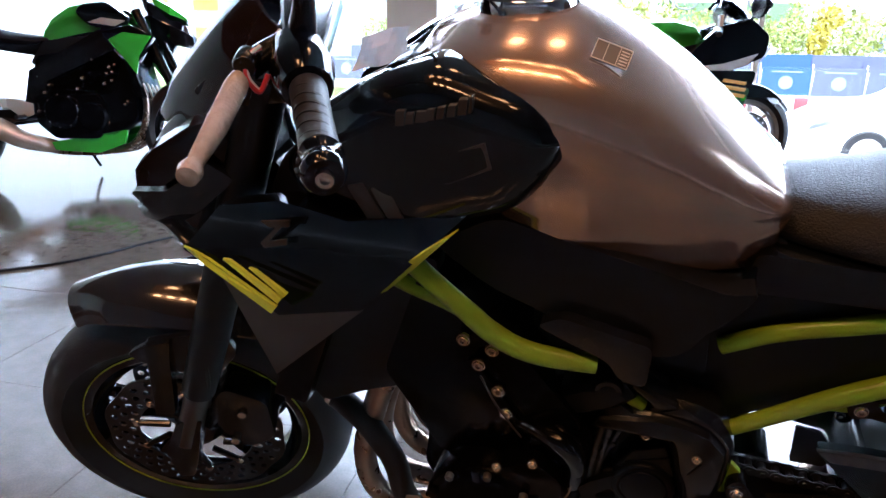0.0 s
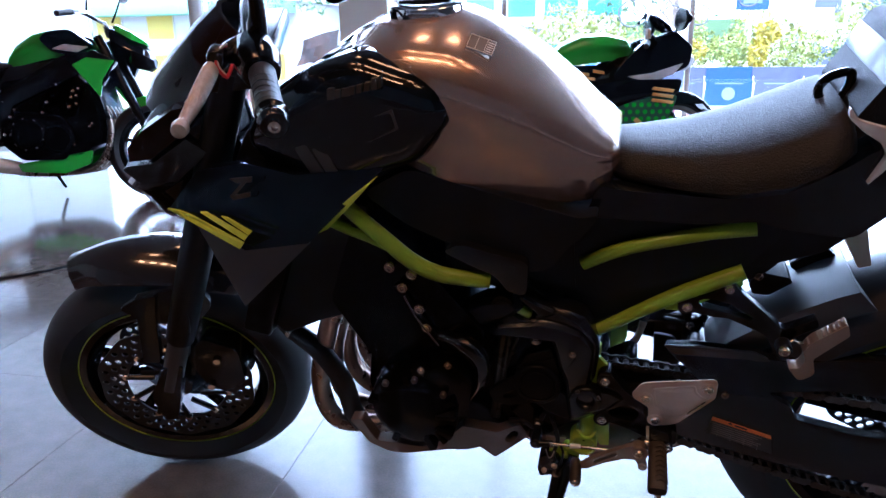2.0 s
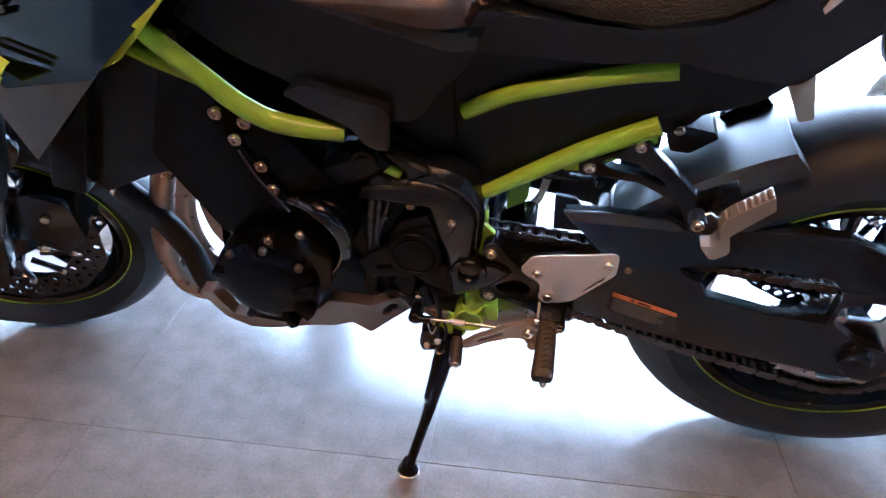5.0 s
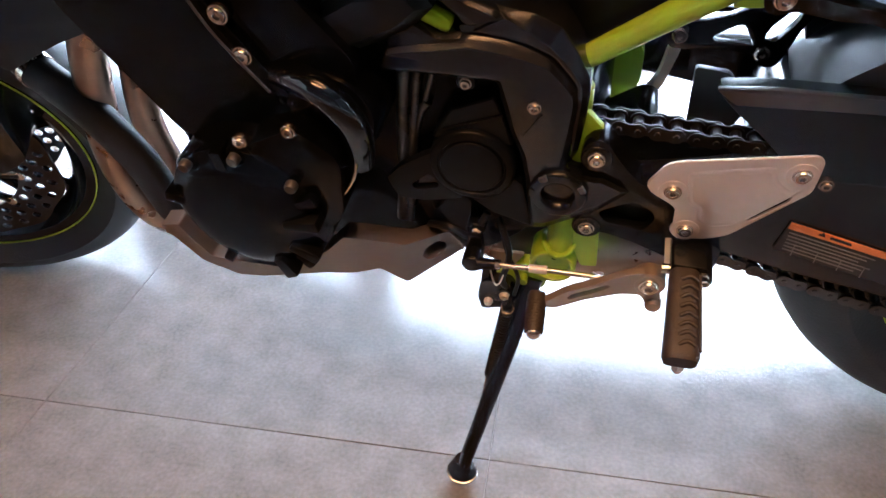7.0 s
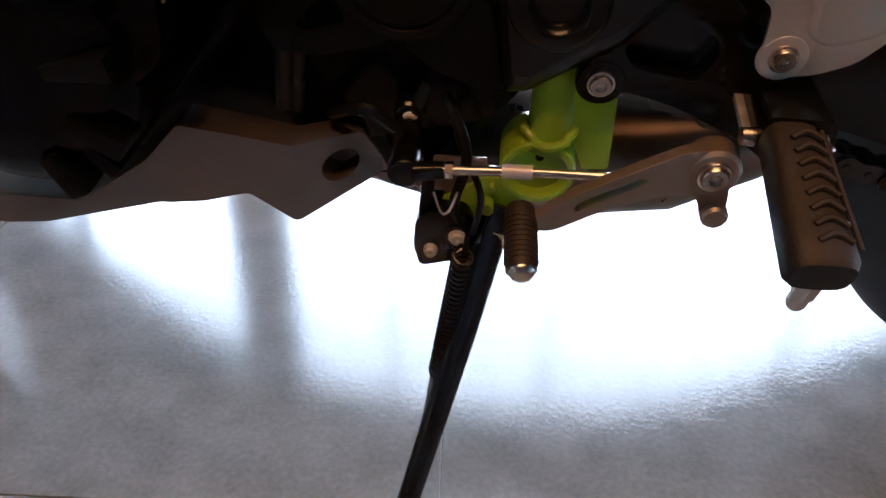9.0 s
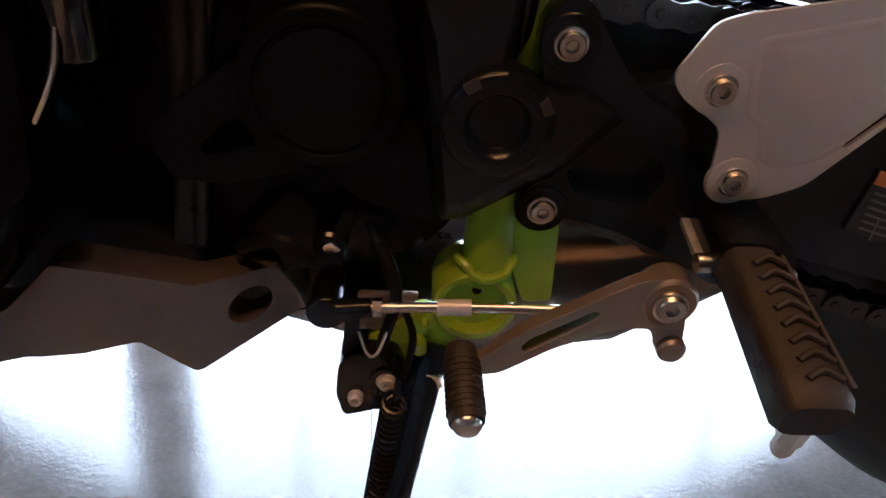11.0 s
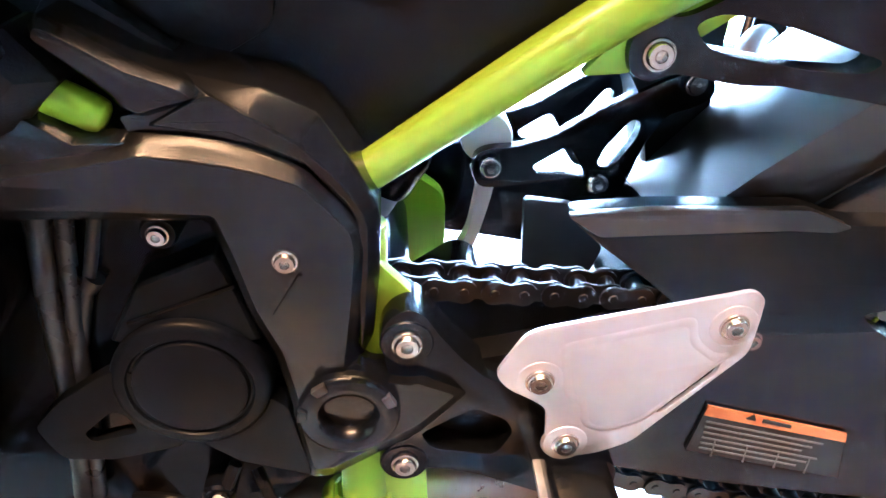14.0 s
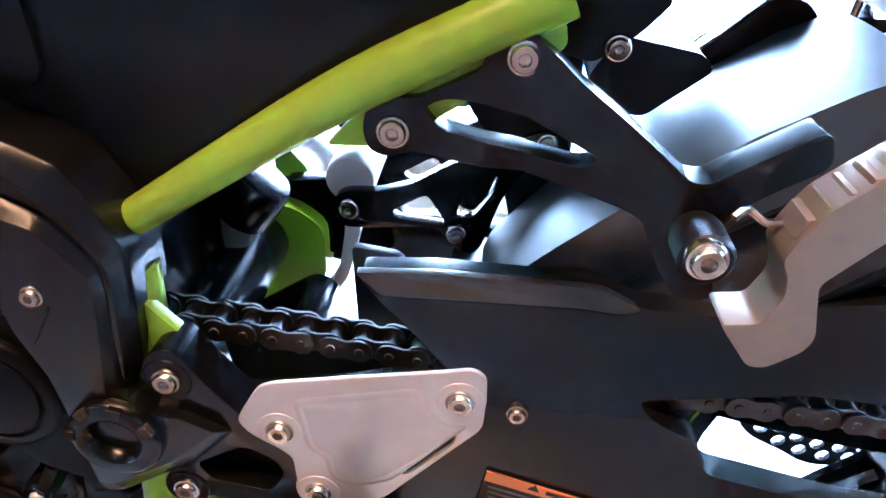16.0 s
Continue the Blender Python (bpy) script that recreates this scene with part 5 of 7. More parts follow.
for route, rr, w in (([(0.4240, 0.5460), (0.4226, 0.5301), (0.4199, 0.5090), (0.4158, 0.4785), (0.4121, 0.4376), (0.4094, 0.4073), (0.4002, 0.3474)], 0.0062, -0.1115), ([(0.4350, 0.5460), (0.4334, 0.5289), (0.4296, 0.5047), (0.4246, 0.4703), (0.4202, 0.4355), (0.4168, 0.4049), (0.4072, 0.3445)], 0.0045, -0.1110), ([(0.4490, 0.5440), (0.4464, 0.5282), (0.4403, 0.5068), (0.4343, 0.4886), (0.4282, 0.4694), (0.4245, 0.4560)], 0.0032, -0.1095)):
    part("breather_hose", tube([(u, w, h) for u, h in route], rr, 18), HOSE_GREY, bike, "grey rubber hose")
part("hose_clip", tube([(0.4395, -0.1095, 0.4960), (0.4345, -0.1095, 0.4900)], 0.0052, 14, 1), HOSE_GREY, bike, "")
part("coolant_hose", tube([(0.33, -0.15, 0.545), (0.375, -0.178, 0.552), (0.398, -0.178, 0.52), (0.392, -0.165, 0.47)], 0.0125, 16), BLACK_GLOSS, bike, "gloss black coolant pipe")
# thin grey tube that draws the bright edge line of a black block
part("block_edge_glint", tube([(0.282, -0.172, 0.63), (0.30, -0.174, 0.59), (0.33, -0.172, 0.54)], 0.0011, 8), GREY_FIN, bike, "")
part("clutch_cable", tube([(0.395, -0.175, 0.50), (0.392, -0.182, 0.47), (0.378, -0.182, 0.445)], 0.0015, 8), STEEL, bike, "")
for a in (0.7, 1.45, 2.2):
    part("stator_bolt", lathe([(0, -0.004), (0.0045, -0.004), (0.0055, -0.002), (0.0055, 0.004), (0, 0.004)], (0.283 + 0.071 * math.cos(a), -0.197, 0.415 + 0.071 * math.sin(a)), 12), GREY_FIN, bike)
for a, r0, r1 in ((0.10, 0.040, 0.074), (-0.55, 0.046, 0.076), (-1.15, 0.050, 0.077)):
    b = prism([(0.283 + r * math.cos(a + d), 0.415 + r * math.sin(a + d)) for r, d in ((r0, -0.10), (r1, -0.09), (r1, 0.09), (r0, 0.10))], -0.2075, -0.15, 0.0025)
    part("stator_fin", b, ENGINE_SATIN, bike, "raised fin on the generator cover")
part("oil_sump", prism([(0.26, 0.34), (0.50, 0.35), (0.53, 0.32), (0.48, 0.275), (0.30, 0.265)], -0.08, 0.08, 0.01, 0.02), ENGINE_BLACK, bike, "")
# belly pan each side
for side in (-1, 1):
    s = side
    bend = ([0.34, 0.36, 0.41, 0.456], [-0.170, -0.166, -0.143, -0.100])
    pan = prism([(0.1525, 0.3536), (0.1749, 0.3583), (0.184, 0.3368), (0.1984, 0.3117), (0.2831, 0.3094), (0.3336, 0.3436), (0.3572, 0.3671), (0.3817, 0.3547), (0.4116, 0.3383), (0.4465, 0.329), (0.4603, 0.2921), (0.4057, 0.2812), (0.3833, 0.3116), (0.3342, 0.313), (0.2524, 0.2895), (0.2219, 0.2867), (0.1845, 0.303)], 0, 0.022, 0.0055, 0.003, holes=[[(0.4434, 0.3134), (0.4437, 0.3082), (0.442, 0.3033), (0.4384, 0.3), (0.4338, 0.2988), (0.4292, 0.3), (0.4253, 0.3034), (0.4231, 0.3082), (0.4229, 0.3134), (0.4247, 0.318), (0.4282, 0.3211), (0.4326, 0.3223), (0.4372, 0.3213), (0.441, 0.3181)]], seg=3)
    warped(pan, *bend)
    if side > 0:
        bmesh.ops.scale(pan, vec=(1, -1, 1), verts=pan.verts)
    part("belly_pan", pan, BRONZE_MATT, bike, "bronze-grey belly pan", smooth=40)
# exhaust
for k, ww in enumerate((-0.115, -0.04, 0.04, 0.115)):
    part("header_pipe", tube([(0.20, ww, 0.60), (0.14, ww, 0.56), (0.105, ww, 0.48), (0.075, ww * 0.95, 0.37), (0.09, ww * 0.85, 0.28), (0.16, ww * 0.6, 0.252), (0.28, ww * 0.4, 0.252), (0.40, ww * 0.3, 0.255)], 0.0175, 18), TITANIUM, bike, "brushed steel header pipe")
part("radiator_hose", tube([(0.02, -0.10, 0.512), (0.05, -0.115, 0.497), (0.10, -0.13, 0.468), (0.135, -0.135, 0.41), (0.142, -0.13, 0.34), (0.15, -0.12, 0.30)], 0.0175, 18), RUBBER, bike, "thick black radiator hose")
part("hose_clamp", tube([(0.045, -0.113, 0.4995), (0.052, -0.116, 0.496)], 0.019, 18), STEEL, bike)
part("collector", skin([[(u, hw * math.cos(a), h + hh * math.sin(a)) for a in (2 * math.pi * j / 24 for j in range(24))] for u, h, hw, hh in ((0.40, 0.262, 0.05, 0.025), (0.48, 0.262, 0.075, 0.038), (0.57, 0.262, 0.085, 0.05), (0.66, 0.272, 0.08, 0.05), (0.74, 0.295, 0.055, 0.042))]), TITANIUM, bike, "brushed steel collector box")
part("silencer", tube([(0.72, 0.06, 0.285), (0.80, 0.12, 0.32), (0.90, 0.16, 0.36), (1.05, 0.18, 0.43), (1.15, 0.19, 0.48)], [0.03, 0.045, 0.058, 0.06, 0.05], 24), TITANIUM, bike, "brushed steel silencer")

# swingarm
for side in (-1,):
    s = side
    plate = prism([(0.6767, 0.5055), (0.722, 0.5085), (0.8098, 0.5065), (0.833, 0.4995), (0.872, 0.4985), (0.93, 0.506), (0.97, 0.512), (1.04, 0.508), (1.105, 0.488), (1.160, 0.458), (1.163, 0.446), (1.11, 0.444), (1.07, 0.440), (1.045, 0.425), (1.045, 0.395), (1.088, 0.362), (1.128, 0.350), (1.146, 0.318), (1.13, 0.285), (1.066, 0.292), (0.905, 0.314), (0.772, 0.342), (0.70, 0.362), (0.60, 0.40), (0.60, 0.44), (0.66, 0.452), (0.735, 0.466), (0.715, 0.480), (0.692, 0.494)], 0, 0.017, 0.005, 0.006, holes=[[(0.832, 0.462), (0.92, 0.470), (1.025, 0.466), (1.040, 0.452), (1.038, 0.392), (0.959, 0.399), (0.876, 0.418), (0.868, 0.440), (0.845, 0.452)]], seg=3)
    arm_ob = part("swingarm_plate", tilted(plate, [0.30, 0.455, 0.506], [-0.119, -0.119, -0.0765]), BLACK_WORN, bike, "satin black swingarm with a triangular opening", smooth=50)
    # top flange, its highlight put into the paler grey
    lip = prism([(0.6757, 0.5065), (0.722, 0.5095), (0.8098, 0.5075), (0.834, 0.4992), (0.8225, 0.4972), (0.7985, 0.4985), (0.692, 0.4975)], -0.0016, 0.004, 0.0008, 0.003)
    part("swingarm_lip", tilted(lip, [0.455, 0.506], [-0.119, -0.0765]), EDGE_LIGHT, arm_ob, "top flange, grey for the highlight along it", smooth=40)
    part("axle_block", lathe([(0, -0.012), (0.018, -0.012), (0.022, -0.008), (0.024, 0.02), (0, 0.02)], (1.093, s * 0.125, 0.333), 24), BLACK_SATIN, bike, "")
    part("chain_adjuster", box(1.165, 1.225, s * 0.098 - 0.012, s * 0.098 + 0.012, 0.36, 0.39, 0.005), ALUMINIUM, bike, "")
part("swingarm_right", prism([(0.60, 0.44), (0.72, 0.445), (0.90, 0.42), (1.10, 0.36), (1.16, 0.33), (1.15, 0.285), (1.0, 0.29), (0.75, 0.375), (0.60, 0.405)], 0.098, 0.115, 0.006, 0.01), BLACK_SATIN, bike, "satin black swingarm right arm")
part("axle_block", lathe([(0, -0.012), (0.018, -0.012), (0.022, -0.008), (0.024, 0.02), (0, 0.02)], (1.093, 0.125, 0.333), 24), BLACK_SATIN, bike, "")
part("swingarm_bridge", prism([(0.72, 0.39), (0.722, 0.425), (0.75, 0.440), (0.785, 0.41)], -0.08, 0.10, 0.006, 0.01), BLACK_SATIN, bike, "")
part("pivot_tube", tube([(0.565, -0.11, 0.43), (0.565, 0.11, 0.43)], 0.028, 24), BLACK_SATIN, bike, "")
# shock, link and tie rod
d0, d1 = Vector((0.5075, 0.03, 0.3745)), Vector((0.5843, 0.03, 0.4924))
shock = part("shock_body", tube([tuple(d0.lerp(d1, k)) for k in (-0.2, 0.3, 0.6, 0.84, 0.86, 1.05)], [0.0178, 0.0178, 0.0178, 0.0178, 0.0178, 0.0178], 28, 2), SHOCK, bike, "dark grey metal shock absorber body")
part("shock_collar", tube([tuple(d0.lerp(d1, k)) for k in (0.86, 0.89, 1.08, 1.12)], [0.0190, 0.0215, 0.0215, 0.018], 28, 2), BLACK_SATIN, shock)
part("shock_base", tube([tuple(d0.lerp(d1, k)) for k in (0.08, 0.1, 0.2, 0.22)], [0.018, 0.0235, 0.0235, 0.018], 28, 2), BLACK_SATIN, shock)
part("cross_bar", prism([(0.5883, 0.4774), (0.654, 0.4825), (0.671, 0.4108), (0.634, 0.4124), (0.5918, 0.4213)], 0.085, 0.10, 0.003, 0.006), ENGINE_BLACK, bike, "")
part("far_frame_bar", prism([(0.575, 0.468), (0.600, 0.470), (0.675, 0.462), (0.690, 0.42), (0.686, 0.388), (0.655, 0.398), (0.60, 0.403), (0.585, 0.43)], 0.10, 0.115, 0.004, 0.006), ENGINE_BLACK, bike, "")
part("inner_frame_plate", prism([(0.545, 0.468), (0.60, 0.462), (0.622, 0.445), (0.622, 0.40), (0.59, 0.36), (0.55, 0.36), (0.53, 0.43)], 0.07, 0.10, 0.004, 0.01), LIME, bike, "lime green far-side frame plate")
part("link_arm", prism([(0.565, 0.392), (0.625, 0.432), (0.642, 0.425), (0.64, 0.405), (0.60, 0.38), (0.57, 0.365)], -0.02, 0.03, 0.004, 0.008), BLACK_SATIN, bike, "black linkage arm")
bolt(bike, 0.628, -0.026, 0.418, 0.007)
part("tie_rod", prism([(0.6370, 0.4750), (0.6560, 0.4750), (0.6545, 0.4568), (0.6480, 0.4300), (0.6430, 0.4127), (0.6330, 0.3980), (0.6208, 0.3848), (0.5950, 0.3640), (0.5870, 0.3700), (0.6140, 0.3911), (0.6300, 0.4080), (0.6380, 0.4249), (0.6439, 0.4614)], 0.050, 0.064, 0.004, 0.006, seg=3), EYE_GREY, bike, "pale grey alloy tie rod", smooth=45)
part("tie_rod_eye", lathe([(0, -0.002), (0.0170, -0.002), (0.0183, 0.0), (0.0183, 0.055), (0.0170, 0.057), (0, 0.057)], (0.6485, 0.052, 0.4985), 28), EYE_GREY, bike, "pale alloy eye of the tie rod")
link_line = [(0.6373, 0.4769), (0.6395, 0.4913), (0.6488, 0.4953), (0.6698, 0.4963), (0.6922, 0.503), (0.7204, 0.5206), (0.7676, 0.5433), (0.7816, 0.5489), (0.7959, 0.5453), (0.8001, 0.5321), (0.7895, 0.5244), (0.7693, 0.5186), (0.7562, 0.4966), (0.749, 0.4714), (0.7423, 0.4517), (0.7277, 0.4519), (0.7171, 0.4675), (0.7085, 0.471), (0.6807, 0.4688), (0.6571, 0.4661), (0.6432, 0.4662)]
link_holes = [[(0.6792, 0.4815), (0.6938, 0.4909), (0.7047, 0.4969), (0.7195, 0.4726), (0.6839, 0.4756)], [(0.725, 0.4811), (0.7281, 0.4935), (0.7446, 0.5151), (0.7518, 0.5143), (0.751, 0.5027), (0.7362, 0.4793)]]
for w_link in (0.040, 0.105):
    link = part("suspension_link", prism(link_line, w_link, w_link + 0.009, 0.0016, 0.006, holes=link_holes), BLACK_SATIN, bike, "black pierced suspension link plate")
for bu, bh in [(0.6499, 0.4833), (0.7266, 0.4695), (0.7825, 0.5408)]:
    bolt(bike, bu, 0.031, bh, 0.0075)
# pillion peg hangers
for side in (-1, 1):
    s = side
    flare = ([0.70, 0.76, 0.83, 0.90], [-0.098, -0.098, -0.146, -0.165])
    line = [(0.6868, 0.6011), (0.6895, 0.6104), (0.698, 0.616), (0.7114, 0.6155), (0.7256, 0.6225), (0.7404, 0.6306), (0.7403, 0.64), (0.7459, 0.6465), (0.7569, 0.6484), (0.7674, 0.6417), (0.779, 0.6323), (0.7984, 0.6211), (0.8131, 0.6112), (0.8234, 0.6042), (0.8284, 0.6056), (0.8624, 0.6339), (0.8665, 0.6206), (0.8472, 0.6041), (0.8359, 0.5894), (0.8372, 0.5715), (0.8409, 0.5559), (0.8276, 0.5507), (0.8183, 0.5632), (0.8102, 0.581), (0.8038, 0.5833), (0.7879, 0.5842), (0.7402, 0.585), (0.7095, 0.591), (0.6981, 0.5866), (0.6892, 0.5903)]
    hb = prism(line, -0.002, 0.014, 0.0042, 0.005, holes=[[(0.714, 0.6118), (0.7247, 0.6167), (0.738, 0.6157), (0.7624, 0.61), (0.7763, 0.6059), (0.7916, 0.602), (0.7863, 0.5955), (0.7643, 0.5934), (0.7393, 0.5974), (0.7229, 0.6018)]], seg=3)
    warped(hb, *flare)
    if side > 0:
        bmesh.ops.scale(hb, vec=(1, -1, 1), verts=hb.verts)
    hanger = part("peg_hanger", hb, BLACK_SATIN, bike, "satin black pillion foot-rest hanger", smooth=50)
    part("peg_clevis", lathe([(0, 0.014), (0.0095, 0.014), (0.0105, 0.010), (0.0105, -0.006), (0.0090, -0.008), (0, -0.008)] if s < 0 else [(0, -0.014), (0.0095, -0.014), (0.0105, 0.006), (0.0090, 0.008), (0, 0.008)], (0.8255, s * 0.168, 0.5885), 32), BLACK_MATT, hanger, "black peg pivot")
    outline = [(0.8294, 0.5734), (0.8427, 0.5747), (0.8479, 0.5862), (0.8468, 0.5944), (0.8431, 0.6009), (0.8466, 0.6094), (0.8526, 0.6200), (0.8635, 0.6299), (0.8686, 0.6342), (0.8885, 0.6520), (0.8940, 0.6350), (0.8758, 0.6139), (0.8573, 0.5923), (0.8598, 0.5825), (0.8629, 0.5703), (0.8606, 0.5644), (0.8497, 0.5558), (0.8431, 0.5557)]
    pp = part("pillion_peg", prism(outline, s * 0.192, s * 0.172, 0.003, 0.003, seg=3), SHIFT_ALLOY, bike, "cast alloy pillion peg folded up", smooth=45)
    for k in range(8):
        c = Vector((0.8480, 0, 0.6110)).lerp(Vector((0.885, 0, 0.648)), k / 7)
        part("peg_tooth", prism([(c.x - 0.0032, c.z - 0.003), (c.x - 0.0005, c.z + 0.0042), (c.x + 0.0022, c.z + 0.0052), (c.x + 0.003, c.z)], s * 0.190, s * 0.174, 0.0008), SHIFT_ALLOY, pp)
    part("peg_spring", tube([(0.8285, s * 0.18, 0.6095), (0.833, s * 0.178, 0.6115), (0.840, s * 0.178, 0.6075), (0.846, s * 0.178, 0.6080)], 0.0016, 8), STEEL, pp)
for bu, bw, bh in ((0.757, -0.1035, 0.636), (0.701, -0.1035, 0.5992), (0.8243, -0.1815, 0.5905), (0.804, -0.050, 0.6282), (0.783, 0.031, 0.5428)):
    bolt(bike, bu, bw, bh, 0.0078 if bw < -0.1 else 0.0068)
bolt(bike, 0.7698, -0.1250, 0.4541, 0.006)
# rear hugger
hug = []
for u, h, e in ((0.746, 0.476, 0.050), (0.762, 0.497, 0.053), (0.784, 0.521, 0.058), (0.808, 0.547, 0.066), (0.834, 0.575, 0.076), (0.864, 0.603, 0.085), (0.902, 0.628, 0.089), (0.928, 0.640, 0.089)):
    outer = [(u + 0.034, -e + 0.012, h - 0.038), (u + 0.012, -e - 0.001, h - 0.012), (u + 0.002, -e, h - 0.001), (u, -e * 0.6, h + 0.0005), (u, -0.020, h + 0.001), (u, 0.01, h), (u + 0.006, 0.05, h - 0.010), (u + 0.016, 0.088, h - 0.026)]
    hug.append(outer + [(uu + 0.005, w * 0.93, hh - 0.005) for uu, w, hh in reversed(outer[3:])])
# front flap of the hugger; the grey paints in its bright reflection
part("hugger_flap", prism([(0.6631, 0.4885), (0.6935, 0.4843), (0.7168, 0.4519), (0.7071, 0.4250), (0.6657, 0.4250)], -0.022, -0.016, 0.0015, 0.004), GREY_FIN, bike, "mud flap, its grey standing in for a bright reflection")
# pale tube that draws the bright glint on the hugger's edge
part("hugger_edge_glint", tube([r[0] for r in hug], 0.0011, 8, 2), EDGE_LIGHT, bike, "thin pale line standing in for the edge highlight")
part("hugger", skin(hug), HUGGER_BLACK, bike, "satin black faceted tyre hugger", smooth=32)
part("reflector_stay", prism([(0.86, 0.610), (0.898, 0.644), (0.914, 0.642), (0.936, 0.618), (0.912, 0.618), (0.875, 0.598)], 0.02, 0.04, 0.003, 0.004), SMOKE, bike, "brown smoked stay under the tail")
part("fender_front", prism([(0.705, 0.60), (0.80, 0.615), (0.80, 0.50), (0.765, 0.47), (0.75, 0.53)], 0.045, 0.09, 0.006, 0.01), BLACK_MATT, bike, "")
part("far_cover", prism([(0.62, 0.60), (0.70, 0.60), (0.69, 0.535), (0.64, 0.53)], 0.06, 0.10, 0.006, 0.01), ENGINE_BLACK, bike, "")

# chain and sprockets
rear_spr = part("rear_sprocket", prism([(1.093 + (0.103 + (0.006 if k % 4 in (1, 2) else -0.002)) * math.cos(2 * math.pi * k / 176), 0.333 + (0.103 + (0.006 if k % 4 in (1, 2) else -0.002)) * math.sin(2 * math.pi * k / 176)) for k in range(176)], -0.095, -0.089, 0, holes=[[(1.093 + r * math.cos(a), 0.333 + r * math.sin(a)) for r, a in ((0.055, 1.0472 * k + 0.12), (0.083, 1.0472 * k + 0.1), (0.086, 1.0472 * k + 0.5), (0.083, 1.0472 * k + 0.9), (0.055, 1.0472 * k + 0.9), (0.05, 1.0472 * k + 0.5))] for k in range(6)]), DISC_STEEL, bike, "toothed steel rear sprocket")
for k in range(6):
    a = 1.0472 * k
    part("sprocket_bolt", lathe([(0, -0.008), (0.008, -0.008), (0.009, -0.004), (0.009, 0.004)], (1.093 + 0.07 * math.cos(a), -0.1, 0.333 + 0.07 * math.sin(a)), 6), STEEL, rear_spr)


def chain_path():
    c0, r0, c1, r1 = Vector((0.535, 0.439)), 0.044, Vector((1.093, 0.333)), 0.103
    d = c1 - c0
    base, off = math.atan2(d.y, d.x), math.acos((r0 - r1) / d.length)
    up0 = Vector((math.cos(base + off), math.sin(base + off)))
    dn0 = Vector((math.cos(base - off), math.sin(base - off)))
    pts = []
    a, e = c0 + up0 * r0, c1 + up0 * r1
    pts += [a.lerp(e, k / 40) for k in range(40)]
    a1, a2 = base + off, base - off
    pts += [c1 + Vector((math.cos(a1 + (a2 - a1) * k / 40), math.sin(a1 + (a2 - a1) * k / 40))) * r1 for k in range(40)]
    a, e = c1 + dn0 * r1, c0 + dn0 * r0
    pts += [a.lerp(e, k / 40) + Vector((0, -0.012 * math.sin(math.pi * k / 40))) for k in range(40)]
    a3 = base - off
    a4 = base + off - 2 * math.pi
    pts += [c0 + Vector((math.cos(a3 + (a4 - a3) * k / 20), math.sin(a3 + (a4 - a3) * k / 20))) * r0 for k in range(21)]
    return pts


def chain():
    pts = chain_path()
    acc = [0.0]
    for p, q in zip(pts, pts[1:]):
        acc.append(acc[-1] + (q - p).length)
    n = int(acc[-1] / 0.015875 / 2) * 2
    pos, j = [], 0
    for k in range(n + 1):
        s = acc[-1] * k / n
        while j < len(acc) - 2 and acc[j + 1] < s:
            j += 1
        t = (s - acc[j]) / max(1e-9, acc[j + 1] - acc[j])
        pos.append(pts[j].lerp(pts[j + 1], t))
    half = 0.0079
    plate = []
    for cx, sgn in ((-half, -1), (half, 1)):
        for k in range(7):
            a = radians(90 + 180 * k / 6) if sgn < 0 else radians(-90 + 180 * k / 6)
            plate.append((cx + 0.0072 * math.cos(a), 0.0072 * math.sin(a)))
        plate.append((0.0, -0.0056) if sgn < 0 else (0.0, 0.0056))
    meshes = []
    for w in (0.0095, 0.0065):
        b = prism(plate, -w - 0.0009, -w + 0.0009, 0)
        prism(plate, w - 0.0009, w + 0.0009, 0, bm=b)
        for cx in (-half, half):
            if w > 0.008:
                lathe([(0, -0.0112), (0.0022, -0.0112), (0.0026, -0.0104), (0.0026, 0.0104), (0, 0.0112)], (cx, 0, 0), 10, b)
            else:
                lathe([(0.0048, -0.006), (0.0048, 0.006)], (cx, 0, 0), 12, b)
        bmesh.ops.recalc_face_normals(b, faces=b.faces)
        me = bpy.data.meshes.new("link")
        b.to_mesh(me)
        b.free()
        me.materials.append(CHAIN_STEEL)
        me.shade_smooth()
        me.set_sharp_from_angle(angle=radians(35))
        meshes.append(me)
    whole = part("drive_chain", tube([(0.53, -0.092, 0.438), (0.54, -0.092, 0.438)], 0.01, 8), CHAIN_STEEL, bike, "oiled steel roller chain")
    for k in range(n):
        p, q = pos[k], pos[(k + 1) % n]
        ob = new("chain_link", meshes[k % 2])
        ob.parent = whole
        mid, d = (p + q) / 2, q - p
        ob.matrix_local = Matrix.Translation((mid.x, -0.092, mid.y)) @ Matrix.Rotation(-math.atan2(d.y, d.x), 4, "Y")


chain()
part("chain_slider", prism([(0.594, 0.470), (0.78, 0.455), (0.78, 0.395), (0.64, 0.395), (0.60, 0.425)], -0.080, -0.066, 0.003), BLACK_MATT, bike, "")

# warning label on the swingarm
lab = part("warning_label", prism([(0.762, 0.404), (0.852, 0.377), (0.859, 0.338), (0.756, 0.369)], -0.1176, -0.1158, 0), LABEL_DARK, bike, "dark warning sticker with an orange band", Matrix.Translation((-0.005, -0.0035, 0.0035)))
part("label_band", prism([(0.762, 0.4045), (0.852, 0.3775), (0.8535, 0.370), (0.761, 0.397)], -0.1182, -0.1172, 0), ORANGE, lab)
